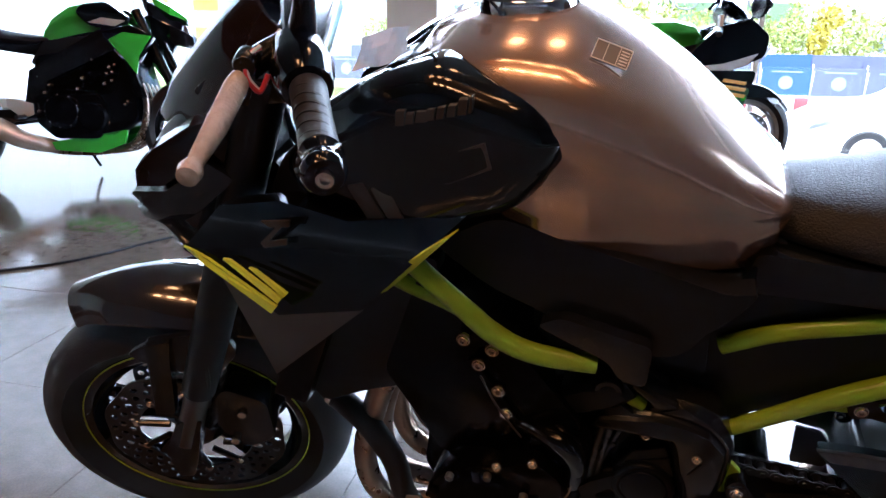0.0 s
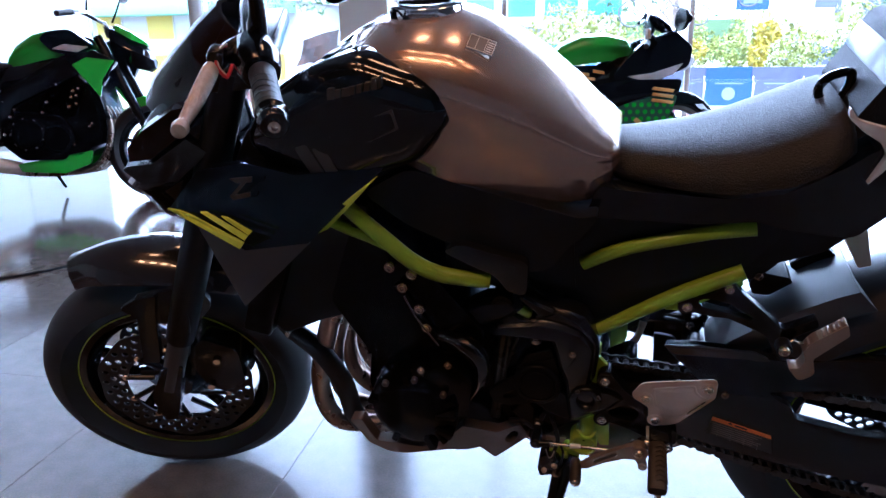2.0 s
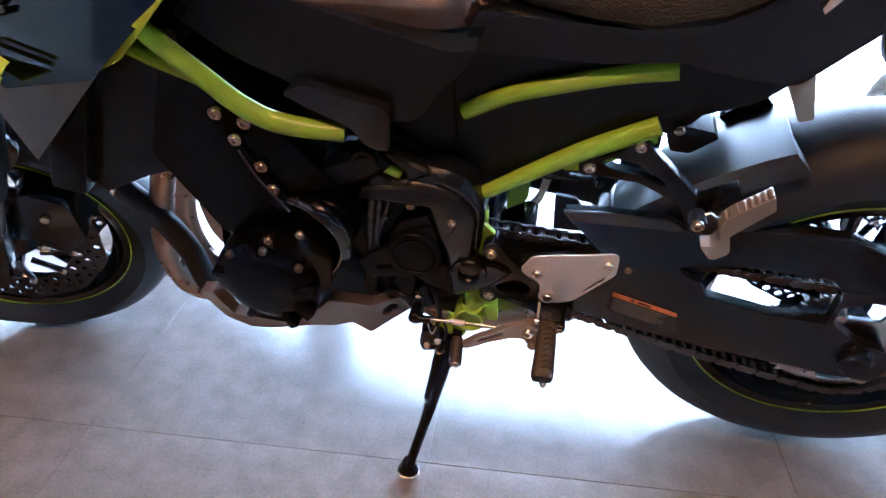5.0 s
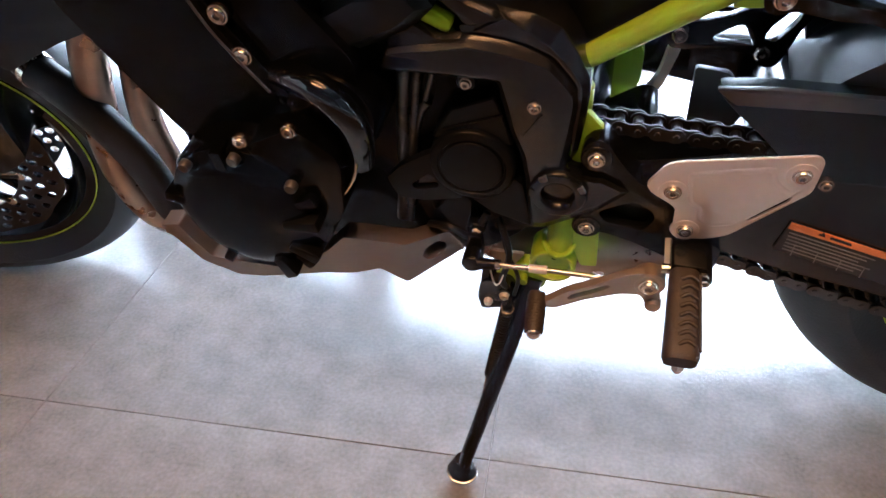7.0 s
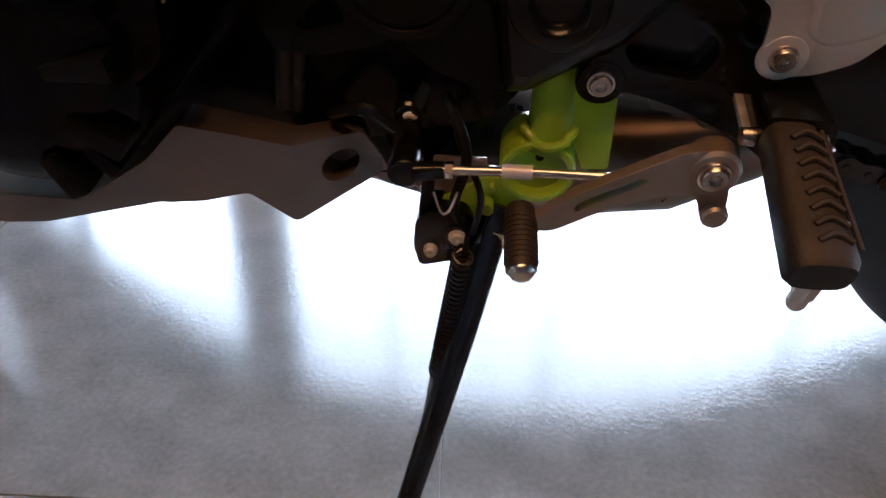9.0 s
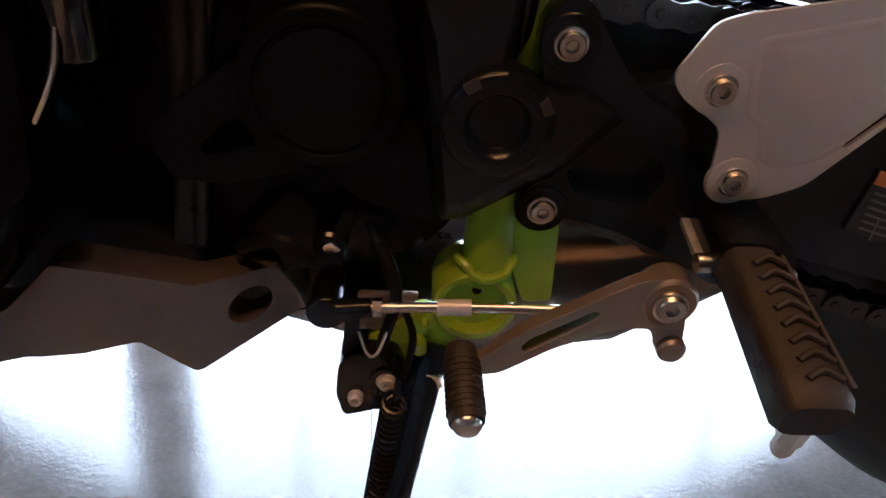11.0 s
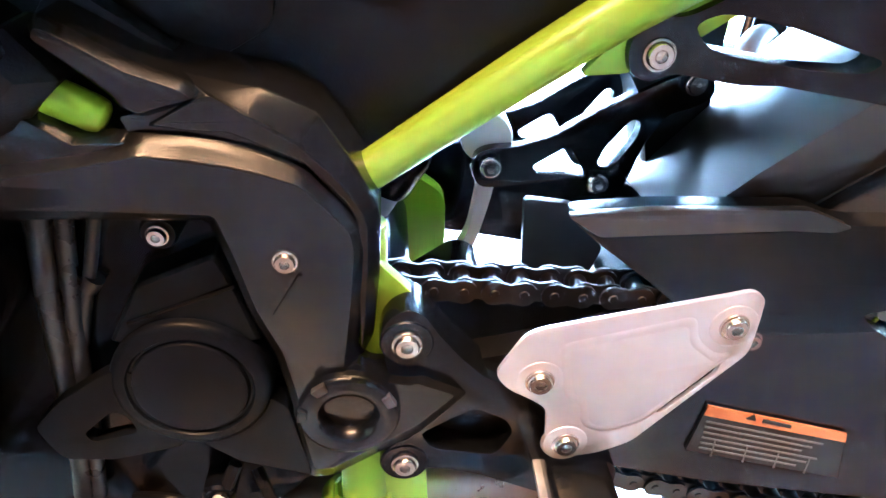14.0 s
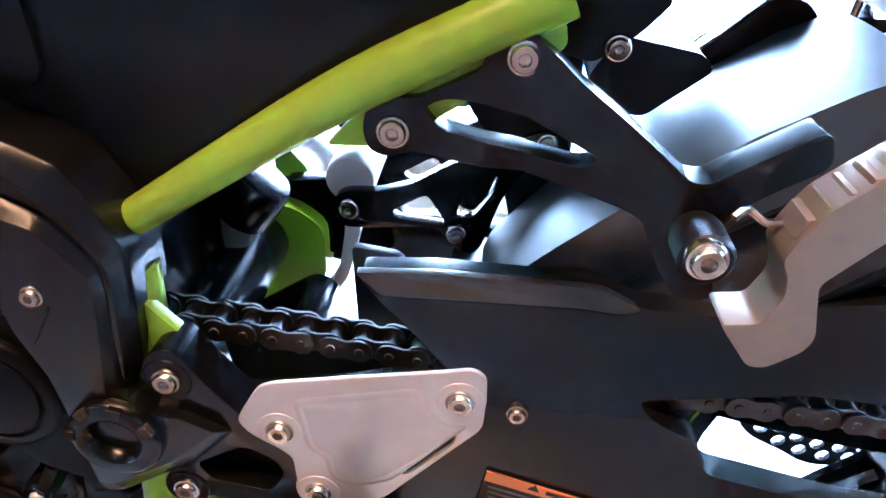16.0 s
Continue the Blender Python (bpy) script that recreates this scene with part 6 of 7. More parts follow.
for k in range(6):
    h0 = 0.3925 - 0.0042 * k
    u1 = 0.84 - 0.006 * (k % 3)
    part("label_line", prism([(0.7635, h0), (u1, h0 - (u1 - 0.7635) * 0.3), (u1, h0 - (u1 - 0.7635) * 0.3 - 0.0013), (0.7635, h0 - 0.0013)], -0.1181, -0.1174, 0), LABEL_GREY, lab, smooth=0)
part("label_sign", prism([(0.786, 0.3935), (0.7925, 0.3915), (0.7905, 0.3965)], -0.1189, -0.1178, 0), LABEL_DARK, lab, "warning triangle", smooth=0)
part("label_word_bar", prism([(0.797, 0.3925), (0.815, 0.3868), (0.8155, 0.3842), (0.7965, 0.3900)], -0.1189, -0.1178, 0), LABEL_DARK, lab, smooth=0)
for k in range(4):
    u0 = 0.772 + 0.021 * k
    h0 = 0.380 - (u0 - 0.762) * 0.3
    part("label_rule", prism([(u0, h0), (u0 + 0.0008, h0), (u0 + 0.0008, h0 - 0.014), (u0, h0 - 0.014)], -0.1181, -0.1174, 0), LABEL_GREY, lab, smooth=0)


# ---- showroom ----
def structure(name, bm, mat, label, m=None, smooth=0):
    return tagged(part(name, bm, mat, None, label, m, smooth), label, name.split("_")[0], kind="structure")


FLOOR_MAT = material("polished_grey_tile", (0.112, 0.100, 0.090), 0.10, vary=0.3, scale=190, bump=0.06, bump_scale=170, spec=0.38, rough_vary=0.35)
GROUT = material("grout", (0.15, 0.135, 0.12), 0.3)
floor = structure("floor", box(-9, 9, -7, 6.6, -0.16, -0.004), GROUT, "grey grout bed under polished floor tiles")
TURN = Matrix.Translation((0.505, 1.12, 0)) @ Matrix.Rotation(radians(3.6), 4, "Z")
t0 = box(0.0005, 0.5995, 0.0005, 0.5995, -0.0034, 0.0, 0.0)
bevel_sharp(t0, 0.0004, 1)
me = bpy.data.meshes.new("tile")
t0.to_mesh(me)
t0.free()
me.materials.append(FLOOR_MAT)
for i in range(-13, 13):
    for j in range(-11, 8):
        p = TURN @ Vector((i * 0.6 + 0.3, j * 0.6 + 0.3, 0))
        if -7.4 < p.x < 7.4 and -5.5 < p.y < 6.1 and (abs(p.x) < 5 or p.y > 1):
            ob = new("tile", me)
            ob.parent = floor
            ob.matrix_local = TURN @ Matrix.Translation((i * 0.6, j * 0.6, 0))
CEIL = material("ceiling_paint", (0.12, 0.125, 0.135), 0.7, vary=0.04, scale=2)
structure("ceiling", box(-9, 9, -7, 6.6, 5.2, 5.4), CEIL, "plain cool grey showroom ceiling")
# unseen panel, added overhead so that glossy parts reflect orange
ORANGE_PANEL = material("orange_reflection_panel", (0.62, 0.21, 0.055), 0.5, vary=0.12, scale=6)
structure("ceiling_panel", box(-1.9, 2.6, -2.6, 0.45, 5.17, 5.198), ORANGE_PANEL, "unseen orange-brown ceiling panel with downlights, added to tint reflections")
DARK_WALL = material("cool_grey_wall", (0.08, 0.088, 0.10), 0.7, vary=0.06, scale=2)
structure("wall_back", box(-9, 9, -7.2, -7, 0, 5.2), DARK_WALL, "plain cool grey rear wall")
structure("wall_right", box(9, 9.2, -7, 2.0, 0, 5.2), DARK_WALL, "plain cool grey side wall")
# unseen opening in the right wall, added to let daylight in
structure("wall_right_sill", box(9, 9.2, 2.0, 6.6, 0, 0.35), WHITE, "low white wall under the added side windows")
structure("wall_right_header", box(9, 9.2, 2.0, 6.6, 4.7, 5.2), WHITE, "white header over the added side windows")
structure("wall_left", box(-9.2, -9, -7, 6.6, 0, 5.2), WHITE, "plain white side wall")
front = structure("wall_front", box(-9, -4.75, 6.44, 6.5, 0, 0.1), WHITE, "frosted white panelled front wall")
for k in range(4):
    part("panel", box(-9 + 1.0625 * k + 0.006, -9 + 1.0625 * (k + 1) - 0.006, 6.45, 6.48, 0.1, 5.2, 0.003), WHITE_PANEL, front, smooth=0)
structure("wall_header", box(-4.75, 9, 6.4, 6.6, 4.96, 5.2), WHITE, "white header over the shop window")
PANE = glass("window_glass")
ALU_WHITE = material("white_window_frame", (0.75, 0.75, 0.74), 0.4, vary=0.02)
xs = [-4.75, -1.8, -0.46, 1.1, 3.4, 5.4, 7.4, 9.0]
for k, (a, c) in enumerate(zip(xs, xs[1:])):
    win = tagged(new(f"window_{k + 1}"), "large clear shop window with slim white frame", "window", kind="structure")
    part("window_frame", box(c - 0.02, c + 0.02, 6.44, 6.52, 0, 5.0, 0.004), ALU_WHITE, win)
    p = part("pane", box(a + 0.025, c - 0.025, 6.474, 6.482, 0.04, 5.0), PANE, win, smooth=0)
    p.visible_shadow = False
# unseen side windows, added so that daylight reaches the bike from the right
for k in range(2):
    y0 = 2.0 + 2.26 * k
    win = tagged(new(f"window_{k + 8}"), "unseen clear side window with slim white frame, added for daylight", "window", kind="structure")
    part("window_frame", box(9.06, 9.14, y0 + 2.22, y0 + 2.26, 0.35, 4.7, 0.004), ALU_WHITE, win)
    p = part("pane", box(9.096, 9.104, y0 + 0.01, y0 + 2.21, 0.36, 4.69), PANE, win, smooth=0)
    p.visible_shadow = False
structure("column", box(-1.82, -1.38, 6.0, 6.34, 0, 5.2, 0.01), WHITE, "square white painted column")
structure("post", lathe([(0.065, -2.59), (0.065, 2.59)], (0, 0, 0), 24), material("grey_post", (0.55, 0.54, 0.52), 0.5), "round grey post", Matrix.Translation((-3.2, 6.0, 2.6)) @ Matrix.Rotation(radians(90), 4, "X"), 40)
tagged(part("floor_cable", tube([(-5.2, 1.0, 0.006), (-3.2, 1.7, 0.006), (-2.0, 2.3, 0.006), (-1.68, 2.87, 0.006), (-1.5, 3.4, 0.006), (-1.7, 4.6, 0.006)], 0.006, 8), BLACK_MATT), "thin black cable lying on the floor", "cable")

# ---- street ----
ROAD = material("sunlit_concrete_road", (0.24, 0.235, 0.23), 0.8, vary=0.1, scale=1.5)
structure("ground", box(-400, 400, -300, 700, -1.2, -0.95), ROAD, "pale concrete street and ground to the horizon")
GRASS = material("verge_grass", (0.10, 0.13, 0.03), 0.9, vary=0.3, scale=3)
structure("verge", box(-60, 60, 17.5, 23, -0.95, -0.70), GRASS, "grass verge behind the barrier")

# ---- other motorcycles in the showroom ----
GREEN = material("bright_green_paint", (0.06, 0.42, 0.03), 0.2, vary=0.03, coat=0.7)
SILVER = material("silver_panel", (0.55, 0.55, 0.55), 0.35, 0.4)
GOLD = material("gold_decal", (0.62, 0.36, 0.10), 0.4, vary=0.05)
SCREEN = glass("screen_glass", (0.85, 0.88, 0.88), 0.02)
RIM_GREY = material("grey_rim", (0.35, 0.36, 0.38), 0.3, 0.5)
HONEY = material("dark_green_panel", (0.012, 0.07, 0.03), 0.35, coat=0.3)


def plain_wheel(parent, centre, radius, width, rim_mat, spokes=6):
    u, w, h = centre
    half, rim = width / 2, radius * 0.72
    prof = [(radius - half * 0.84 * (1 - math.sin(math.pi * k / 10)), -half * math.cos(math.pi * k / 10)) for k in range(11)]
    part("tyre", lathe(prof + [(rim + 0.01, half * 0.75), (rim + 0.01, -half * 0.75)], centre, 64, close=True), RUBBER, parent, "black road tyre")
    part("rim", lathe([(rim + 0.012, -half * 0.7), (rim - 0.01, -half * 0.6), (rim - 0.022, -half * 0.3), (rim - 0.022, half * 0.3), (rim - 0.01, half * 0.6), (rim + 0.012, half * 0.7)], centre, 64, close=True), rim_mat, parent)
    for k in range(spokes):
        a = 2 * math.pi * k / spokes + 0.2
        part("spoke", tube([(u + 0.03 * math.cos(a), w, h + 0.03 * math.sin(a)), (u + (rim - 0.015) * math.cos(a + 0.12), w, h + (rim - 0.015) * math.sin(a + 0.12))], [0.014, 0.011], 8), rim_mat, parent)
    part("hub", lathe([(0, -0.045), (0.035, -0.045), (0.045, -0.03), (0.045, 0.03), (0.035, 0.045), (0, 0.045)], centre, 24), BLACK_SATIN, parent)


def plain_disc(parent, centre, r, w):
    u, _, h = centre
    holes = [[(u + r * 0.62 * math.cos(a), h + r * 0.62 * math.sin(a)) for a in (2 * math.pi * k / 30 for k in range(30))]]
    for k in range(20):
        a = 2 * math.pi * k / 20
        for q in (0.74, 0.88):
            holes.append([(u + r * q * math.cos(a + q) + 0.005 * math.cos(t), h + r * q * math.sin(a + q) + 0.005 * math.sin(t)) for t in (2 * math.pi * j / 6 for j in range(6))])
    part("brake_disc", prism([(u + r * math.cos(a), h + r * math.sin(a)) for a in (2 * math.pi * k / 48 for k in range(48))], w - 0.003, w + 0.003, 0, 0, holes), DISC_STEEL, parent, "drilled brake disc")


def common_bike(b, rim_mat):
    """Running gear shared by the two displayed bikes: wheels, fork, engine, swingarm, pipes. Front at -u."""
    plain_wheel(b, (-0.70, 0, 0.30), 0.30, 0.12, rim_mat)
    plain_wheel(b, (0.70, 0, 0.31), 0.31, 0.17, rim_mat)
    for s in (-1, 1):
        plain_disc(b, (-0.70, 0, 0.30), 0.15, s * 0.07)
        part("fork_leg", tube([(-0.71, s * 0.10, 0.31), (-0.62, s * 0.10, 0.52), (-0.43, s * 0.10, 0.95)], [0.02, 0.027, 0.026], 14, 3), BLACK_SATIN, b)
        part("swingarm", prism([(0.12, 0.42), (0.40, 0.40), (0.72, 0.35), (0.74, 0.28), (0.40, 0.32), (0.12, 0.36)], s * 0.12 - 0.018, s * 0.12 + 0.018, 0.006, 0.01), BLACK_SATIN, b)
        part("frame_side", prism([(-0.36, 0.86), (-0.25, 0.84), (0.14, 0.62), (0.18, 0.42), (0.10, 0.38), (0.05, 0.56), (-0.34, 0.74)], s * 0.15 - 0.015, s * 0.15 + 0.015, 0.006, 0.01), BLACK_SATIN, b)
        part("foot_plate", prism([(0.12, 0.44), (0.26, 0.47), (0.26, 0.42), (0.18, 0.36), (0.12, 0.38)], s * 0.19 - 0.004, s * 0.19 + 0.004, 0.002, 0.006), ALUMINIUM, b, "alloy foot-rest plate")
        part("foot_peg", tube([(0.17, s * 0.19, 0.37), (0.17, s * 0.28, 0.365)], 0.012, 12), BLACK_MATT, b)
    part("crankcase", prism([(-0.28, 0.40), (-0.22, 0.50), (0.0, 0.53), (0.12, 0.48), (0.12, 0.34), (0.02, 0.25), (-0.22, 0.25)], -0.17, 0.17, 0.012, 0.03), ENGINE_BLACK, b)
    part("cylinder", prism([(-0.30, 0.50), (-0.36, 0.68), (-0.22, 0.74), (-0.08, 0.55), (-0.12, 0.46)], -0.15, 0.15, 0.012, 0.02), ENGINE_BLACK, b)
    part("engine_side", prism([(-0.42, 0.62), (-0.30, 0.75), (0.10, 0.70), (0.17, 0.40), (0.05, 0.27), (-0.30, 0.27), (-0.42, 0.36)], -0.15, 0.15, 0.012, 0.03), ENGINE_BLACK, b)
    rb = random.Random(21)
    for k in range(16):
        part("engine_bolt", lathe([(0, -0.006), (0.007, -0.006), (0.007, 0.006), (0, 0.009)], (rb.uniform(-0.38, 0.1), 0.158, rb.uniform(0.32, 0.68)), 8), STEEL, b)
    part("clutch_cover", lathe([(0.095, -0.03), (0.095, 0.0), (0.085, 0.014), (0.05, 0.02), (0, 0.02)], (-0.03, 0.185, 0.40), 36), ENGINE_BLACK, b)
    part("generator_cover", lathe([(0.08, -0.03), (0.08, 0.0), (0.07, 0.014), (0, 0.02)], (-0.19, 0.18, 0.37), 36), ENGINE_BLACK, b)
    for k in range(9):
        a = 2 * math.pi * k / 9
        part("cover_bolt", lathe([(0, -0.006), (0.008, -0.006), (0.008, 0.006), (0.006, 0.009), (0, 0.009)], (-0.03 + 0.088 * math.cos(a), 0.188, 0.40 + 0.088 * math.sin(a)), 8), STEEL, b)
    for bu, bh in ((-0.26, 0.55), (-0.14, 0.58), (-0.29, 0.64), (-0.2, 0.68), (-0.11, 0.52), (0.06, 0.5), (0.1, 0.4)):
        part("engine_bolt", lathe([(0, -0.006), (0.009, -0.006), (0.009, 0.006), (0, 0.009)], (bu, 0.158 if bu < -0.08 else 0.172, bh), 8), STEEL, b)
    part("radiator", prism([(-0.47, 0.48), (-0.43, 0.47), (-0.36, 0.74), (-0.40, 0.75)], -0.17, 0.17, 0.006), ENGINE_BLACK, b)
    for ww in (-0.1, -0.035, 0.035, 0.1):
        part("header_pipe", tube([(-0.32, ww, 0.60), (-0.42, ww, 0.57), (-0.46, ww, 0.45), (-0.43, ww, 0.30), (-0.33, ww * 0.8, 0.20), (-0.1, ww * 0.6, 0.17), (0.1, ww * 0.5, 0.18)], 0.019, 12), TITANIUM, b, "bronze-tinted steel header pipe")
    part("silencer", tube([(0.05, 0.08, 0.20), (0.2, 0.15, 0.24), (0.32, 0.17, 0.30), (0.48, 0.185, 0.36)], [0.035, 0.05, 0.06, 0.055], 16), ALUMINIUM, b, "short alloy silencer")
    part("rider_seat", skin([seat_ring(*r) for r in ((0.06, 0.815, 0.78, 0.09), (0.12, 0.82, 0.76, 0.12), (0.26, 0.835, 0.77, 0.14), (0.38, 0.86, 0.79, 0.13))]), VINYL, b, "black seat")
    part("seat_tail", prism([(0.04, 0.78), (0.36, 0.80), (0.62, 0.92), (0.70, 0.94), (0.52, 0.82), (0.38, 0.74), (0.1, 0.70)], -0.10, 0.10, 0.02, 0.02), BLACK_GLOSS, b)
    part("side_stand", tube([(0.02, -0.14, 0.28), (0.0, -0.22, 0.15), (-0.02, -0.27, 0.075)], 0.009, 10), BLACK_SATIN, b)


def naked_bike(m):
    b = thing("naked_motorcycle", "green and black naked motorcycle parked on the showroom floor", "motorcycle", "displayed motorcycles", m=m)
    common_bike(b, BLACK_GLOSS)
    part("fuel_tank", skin([tank_ring(*r) for r in ((-0.32, 0.96, 0.86, 0.10), (-0.27, 0.99, 0.84, 0.14), (-0.18, 1.01, 0.83, 0.155), (-0.08, 0.99, 0.81, 0.15), (0.02, 0.93, 0.79, 0.125), (0.07, 0.86, 0.79, 0.10), (0.085, 0.82, 0.79, 0.085))]), GREEN, b, "bright green fuel tank", smooth=60)
    for s in (-1, 1):
        part("tank_cowl", prism([(-0.42, 0.90), (-0.30, 0.985), (-0.17, 0.97), (-0.13, 0.93), (-0.20, 0.86), (-0.32, 0.83)], s * 0.17, s * 0.12, 0.02, 0.03, seg=3), BLACK_GLOSS, b, "", smooth=60)
        part("cowl_accent", prism([(-0.40, 0.885), (-0.27, 0.90), (-0.20, 0.875), (-0.34, 0.855)], s * 0.176, s * 0.165, 0.003, 0.006), SILVER, b, "silver accent panel")
        part("side_panel", prism([(-0.26, 0.82), (0.06, 0.78), (0.14, 0.66), (0.02, 0.60), (-0.2, 0.72)], s * 0.14, s * 0.08, 0.012, 0.02), BLACK_MATT, b)
        part("radiator_shroud", prism([(-0.56, 0.80), (-0.44, 0.86), (-0.28, 0.82), (-0.40, 0.70), (-0.47, 0.66)], s * 0.215, s * 0.17, 0.008, 0.008), BLACK_GLOSS, b)
        part("green_fin", prism([(-0.55, 0.80), (-0.40, 0.82), (-0.32, 0.78), (-0.41, 0.67), (-0.46, 0.60), (-0.48, 0.70)], s * 0.222, s * 0.205, 0.004, 0.006), GREEN, b, "bright green shroud fin")
        part("belly_pan", prism([(-0.36, 0.30), (-0.24, 0.28), (-0.06, 0.25), (0.06, 0.23), (0.04, 0.185), (-0.2, 0.17), (-0.34, 0.22)], s * 0.15, s * 0.12, 0.006, 0.01), GREEN, b, "bright green belly pan")
        part("mirror_stem", tube([(-0.42, s * 0.2, 1.08), (-0.44, s * 0.24, 1.16), (-0.44, s * 0.32, 1.24)], 0.007, 8), BLACK_SATIN, b)
        part("mirror_head", skin([[(-0.44 + 0.012 * k, s * (0.36 + 0.08 * math.cos(a)), 1.265 + 0.04 * q * math.sin(a)) for a in (2 * math.pi * j / 16 for j in range(16))] for k, q in ((-1.5, 0.5), (-0.5, 0.95), (0.7, 1.0))]), BLACK_SATIN, b)
        part("grip", tube([(-0.36, s * 0.26, 1.06), (-0.33, s * 0.38, 1.03)], 0.017, 14), RUBBER, b)
        part("lever", tube([(-0.42, s * 0.22, 1.06), (-0.44, s * 0.28, 1.05), (-0.42, s * 0.37, 1.03)], 0.006, 8), STEEL, b)
    part("handlebar", tube([(-0.33, -0.36, 1.03), (-0.38, -0.2, 1.07), (-0.42, 0, 1.05), (-0.38, 0.2, 1.07), (-0.33, 0.36, 1.03)], 0.011, 10), BLACK_SATIN, b)
    part("headlight_cowl", skin([mirrored_ring([(u, -hw * 0.5, lo), (u, -hw, lo + (hi - lo) * 0.5), (u + 0.01, -hw * 0.8, lo + (hi - lo) * 0.8), (u + 0.02, -hw * 0.3, hi)]) for u, hw, lo, hi in ((-0.72, 0.04, 0.78, 0.86), (-0.68, 0.10, 0.76, 0.93), (-0.58, 0.13, 0.78, 0.99), (-0.50, 0.11, 0.84, 1.02))]), BLACK_GLOSS, b)
    part("headlight_brow", skin([mirrored_ring([(u, -hw, lo), (u, -hw * 0.9, hi - 0.012), (u + 0.01, -hw * 0.4, hi)]) for u, hw, lo, hi in ((-0.70, 0.06, 0.90, 0.925), (-0.62, 0.115, 0.93, 0.985), (-0.53, 0.10, 0.985, 1.03))]), GREEN, b, "bright green headlight brow")
    part("front_mudguard", arc_shell((-0.70, 0, 0.30), 0.325, 65, 150, 0.05, 0.07, 0.004, 0.06), GREEN, b, "bright green front mudguard")
    return b


def sport_bike(m):
    b = thing("sport_motorcycle", "green tank sport motorcycle with black, white and gold fairing", "motorcycle", "displayed motorcycles", m=m)
    common_bike(b, RIM_GREY)
    part("fuel_tank", skin([tank_ring(*r) for r in ((-0.36, 0.93, 0.85, 0.09), (-0.31, 0.975, 0.83, 0.13), (-0.18, 1.005, 0.82, 0.15), (-0.02, 0.995, 0.80, 0.145), (0.10, 0.94, 0.79, 0.12), (0.18, 0.86, 0.79, 0.09))]), GREEN, b, "bright green fuel tank", smooth=60)
    for s in (-1, 1):
        part("upper_fairing", prism([(-0.72, 0.90), (-0.60, 1.0), (-0.42, 0.95), (-0.30, 0.84), (-0.20, 0.72), (-0.30, 0.62), (-0.52, 0.70), (-0.70, 0.78)], s * 0.215, s * 0.15, 0.02, 0.03, seg=3), BLACK_GLOSS, b, "", smooth=60)
        part("side_fairing", prism([(-0.66, 0.70), (-0.26, 0.70), (0.10, 0.62), (0.12, 0.50), (-0.10, 0.48), (-0.36, 0.57), (-0.52, 0.61), (-0.64, 0.61)], s * 0.225, s * 0.17, 0.015, 0.03, seg=3), BLACK_GLOSS, b, "", smooth=60)
        part("lower_fairing", prism([(-0.64, 0.60), (-0.52, 0.60), (-0.34, 0.56), (0.08, 0.44), (0.16, 0.26), (0.0, 0.17), (-0.30, 0.17), (-0.50, 0.36), (-0.60, 0.48)], s * 0.215, s * 0.17, 0.015, 0.03, seg=3), HONEY, b, "dark green honeycomb lower fairing", smooth=60)
        for i in range(7):
            for j in range(4):
                u, h = -0.60 + 0.05 * i + 0.025 * (j % 2), 0.59 - 0.045 * j
                part("honeycomb_dot", lathe([(0.016, -0.002), (0.016, 0.002), (0, 0.002)] if s > 0 else [(0, -0.002), (0.016, -0.002), (0.016, 0.002)], (u, s * 0.2165, h - 0.05), 6), GREEN, b)
        part("white_swoosh", prism([(-0.66, 0.80), (-0.46, 0.74), (-0.30, 0.72), (-0.44, 0.68), (-0.60, 0.73)], s * 0.222, s * 0.2, 0.003, 0.006), SILVER, b, "silver-white fairing flash")
        for k in range(3):
            h0 = 0.655 - 0.037 * k
            part("gold_bar", prism([(-0.61, h0 - 0.02), (-0.47, h0), (-0.46, h0 - 0.02), (-0.60, h0 - 0.04)], s * 0.229, s * 0.2, 0.002), GOLD, b)
        for k, (u0, h0) in enumerate(((-0.16, 0.755), (-0.06, 0.745), (0.04, 0.735), (-0.10, 0.715), (0.02, 0.70))):
            part("gold_letter_bar", prism([(u0, h0), (u0 + 0.075, h0 + 0.012), (u0 + 0.075, h0 - 0.008), (u0, h0 - 0.018)], s * 0.172, s * 0.15, 0.002), GOLD, b)
        part("gold_block", prism([(-0.37, 0.46), (-0.35, 0.44), (-0.44, 0.36), (-0.47, 0.38)], s * 0.222, s * 0.2, 0.002), GOLD, b)
        part("mid_fairing", prism([(-0.30, 0.80), (0.08, 0.79), (0.12, 0.68), (-0.22, 0.70)], s * 0.168, s * 0.12, 0.01, 0.02), BLACK_GLOSS, b)
        part("mirror_stem", tube([(-0.60, s * 0.19, 0.97), (-0.60, s * 0.27, 1.04)], 0.009, 8), BLACK_SATIN, b)
        part("mirror_head", skin([[(-0.60 + 0.014 * k, s * (0.31 + 0.10 * math.cos(a)), 1.06 + 0.07 * q * math.sin(a)) for a in (2 * math.pi * j / 16 for j in range(16))] for k, q in ((-2, 0.45), (-0.6, 0.95), (0.8, 1.0))]), BLACK_SATIN, b)
        part("grip", tube([(-0.42, s * 0.22, 0.93), (-0.37, s * 0.34, 0.90)], 0.017, 14), RUBBER, b)
    part("nose", skin([mirrored_ring([(u, -hw * 0.6, lo), (u, -hw, lo + (hi - lo) * 0.45), (u + 0.01, -hw * 0.75, lo + (hi - lo) * 0.85), (u + 0.02, -hw * 0.3, hi)]) for u, hw, lo, hi in ((-0.80, 0.05, 0.80, 0.86), (-0.74, 0.13, 0.76, 0.95), (-0.62, 0.18, 0.74, 1.0))]), SILVER, b, "silver-white nose fairing")
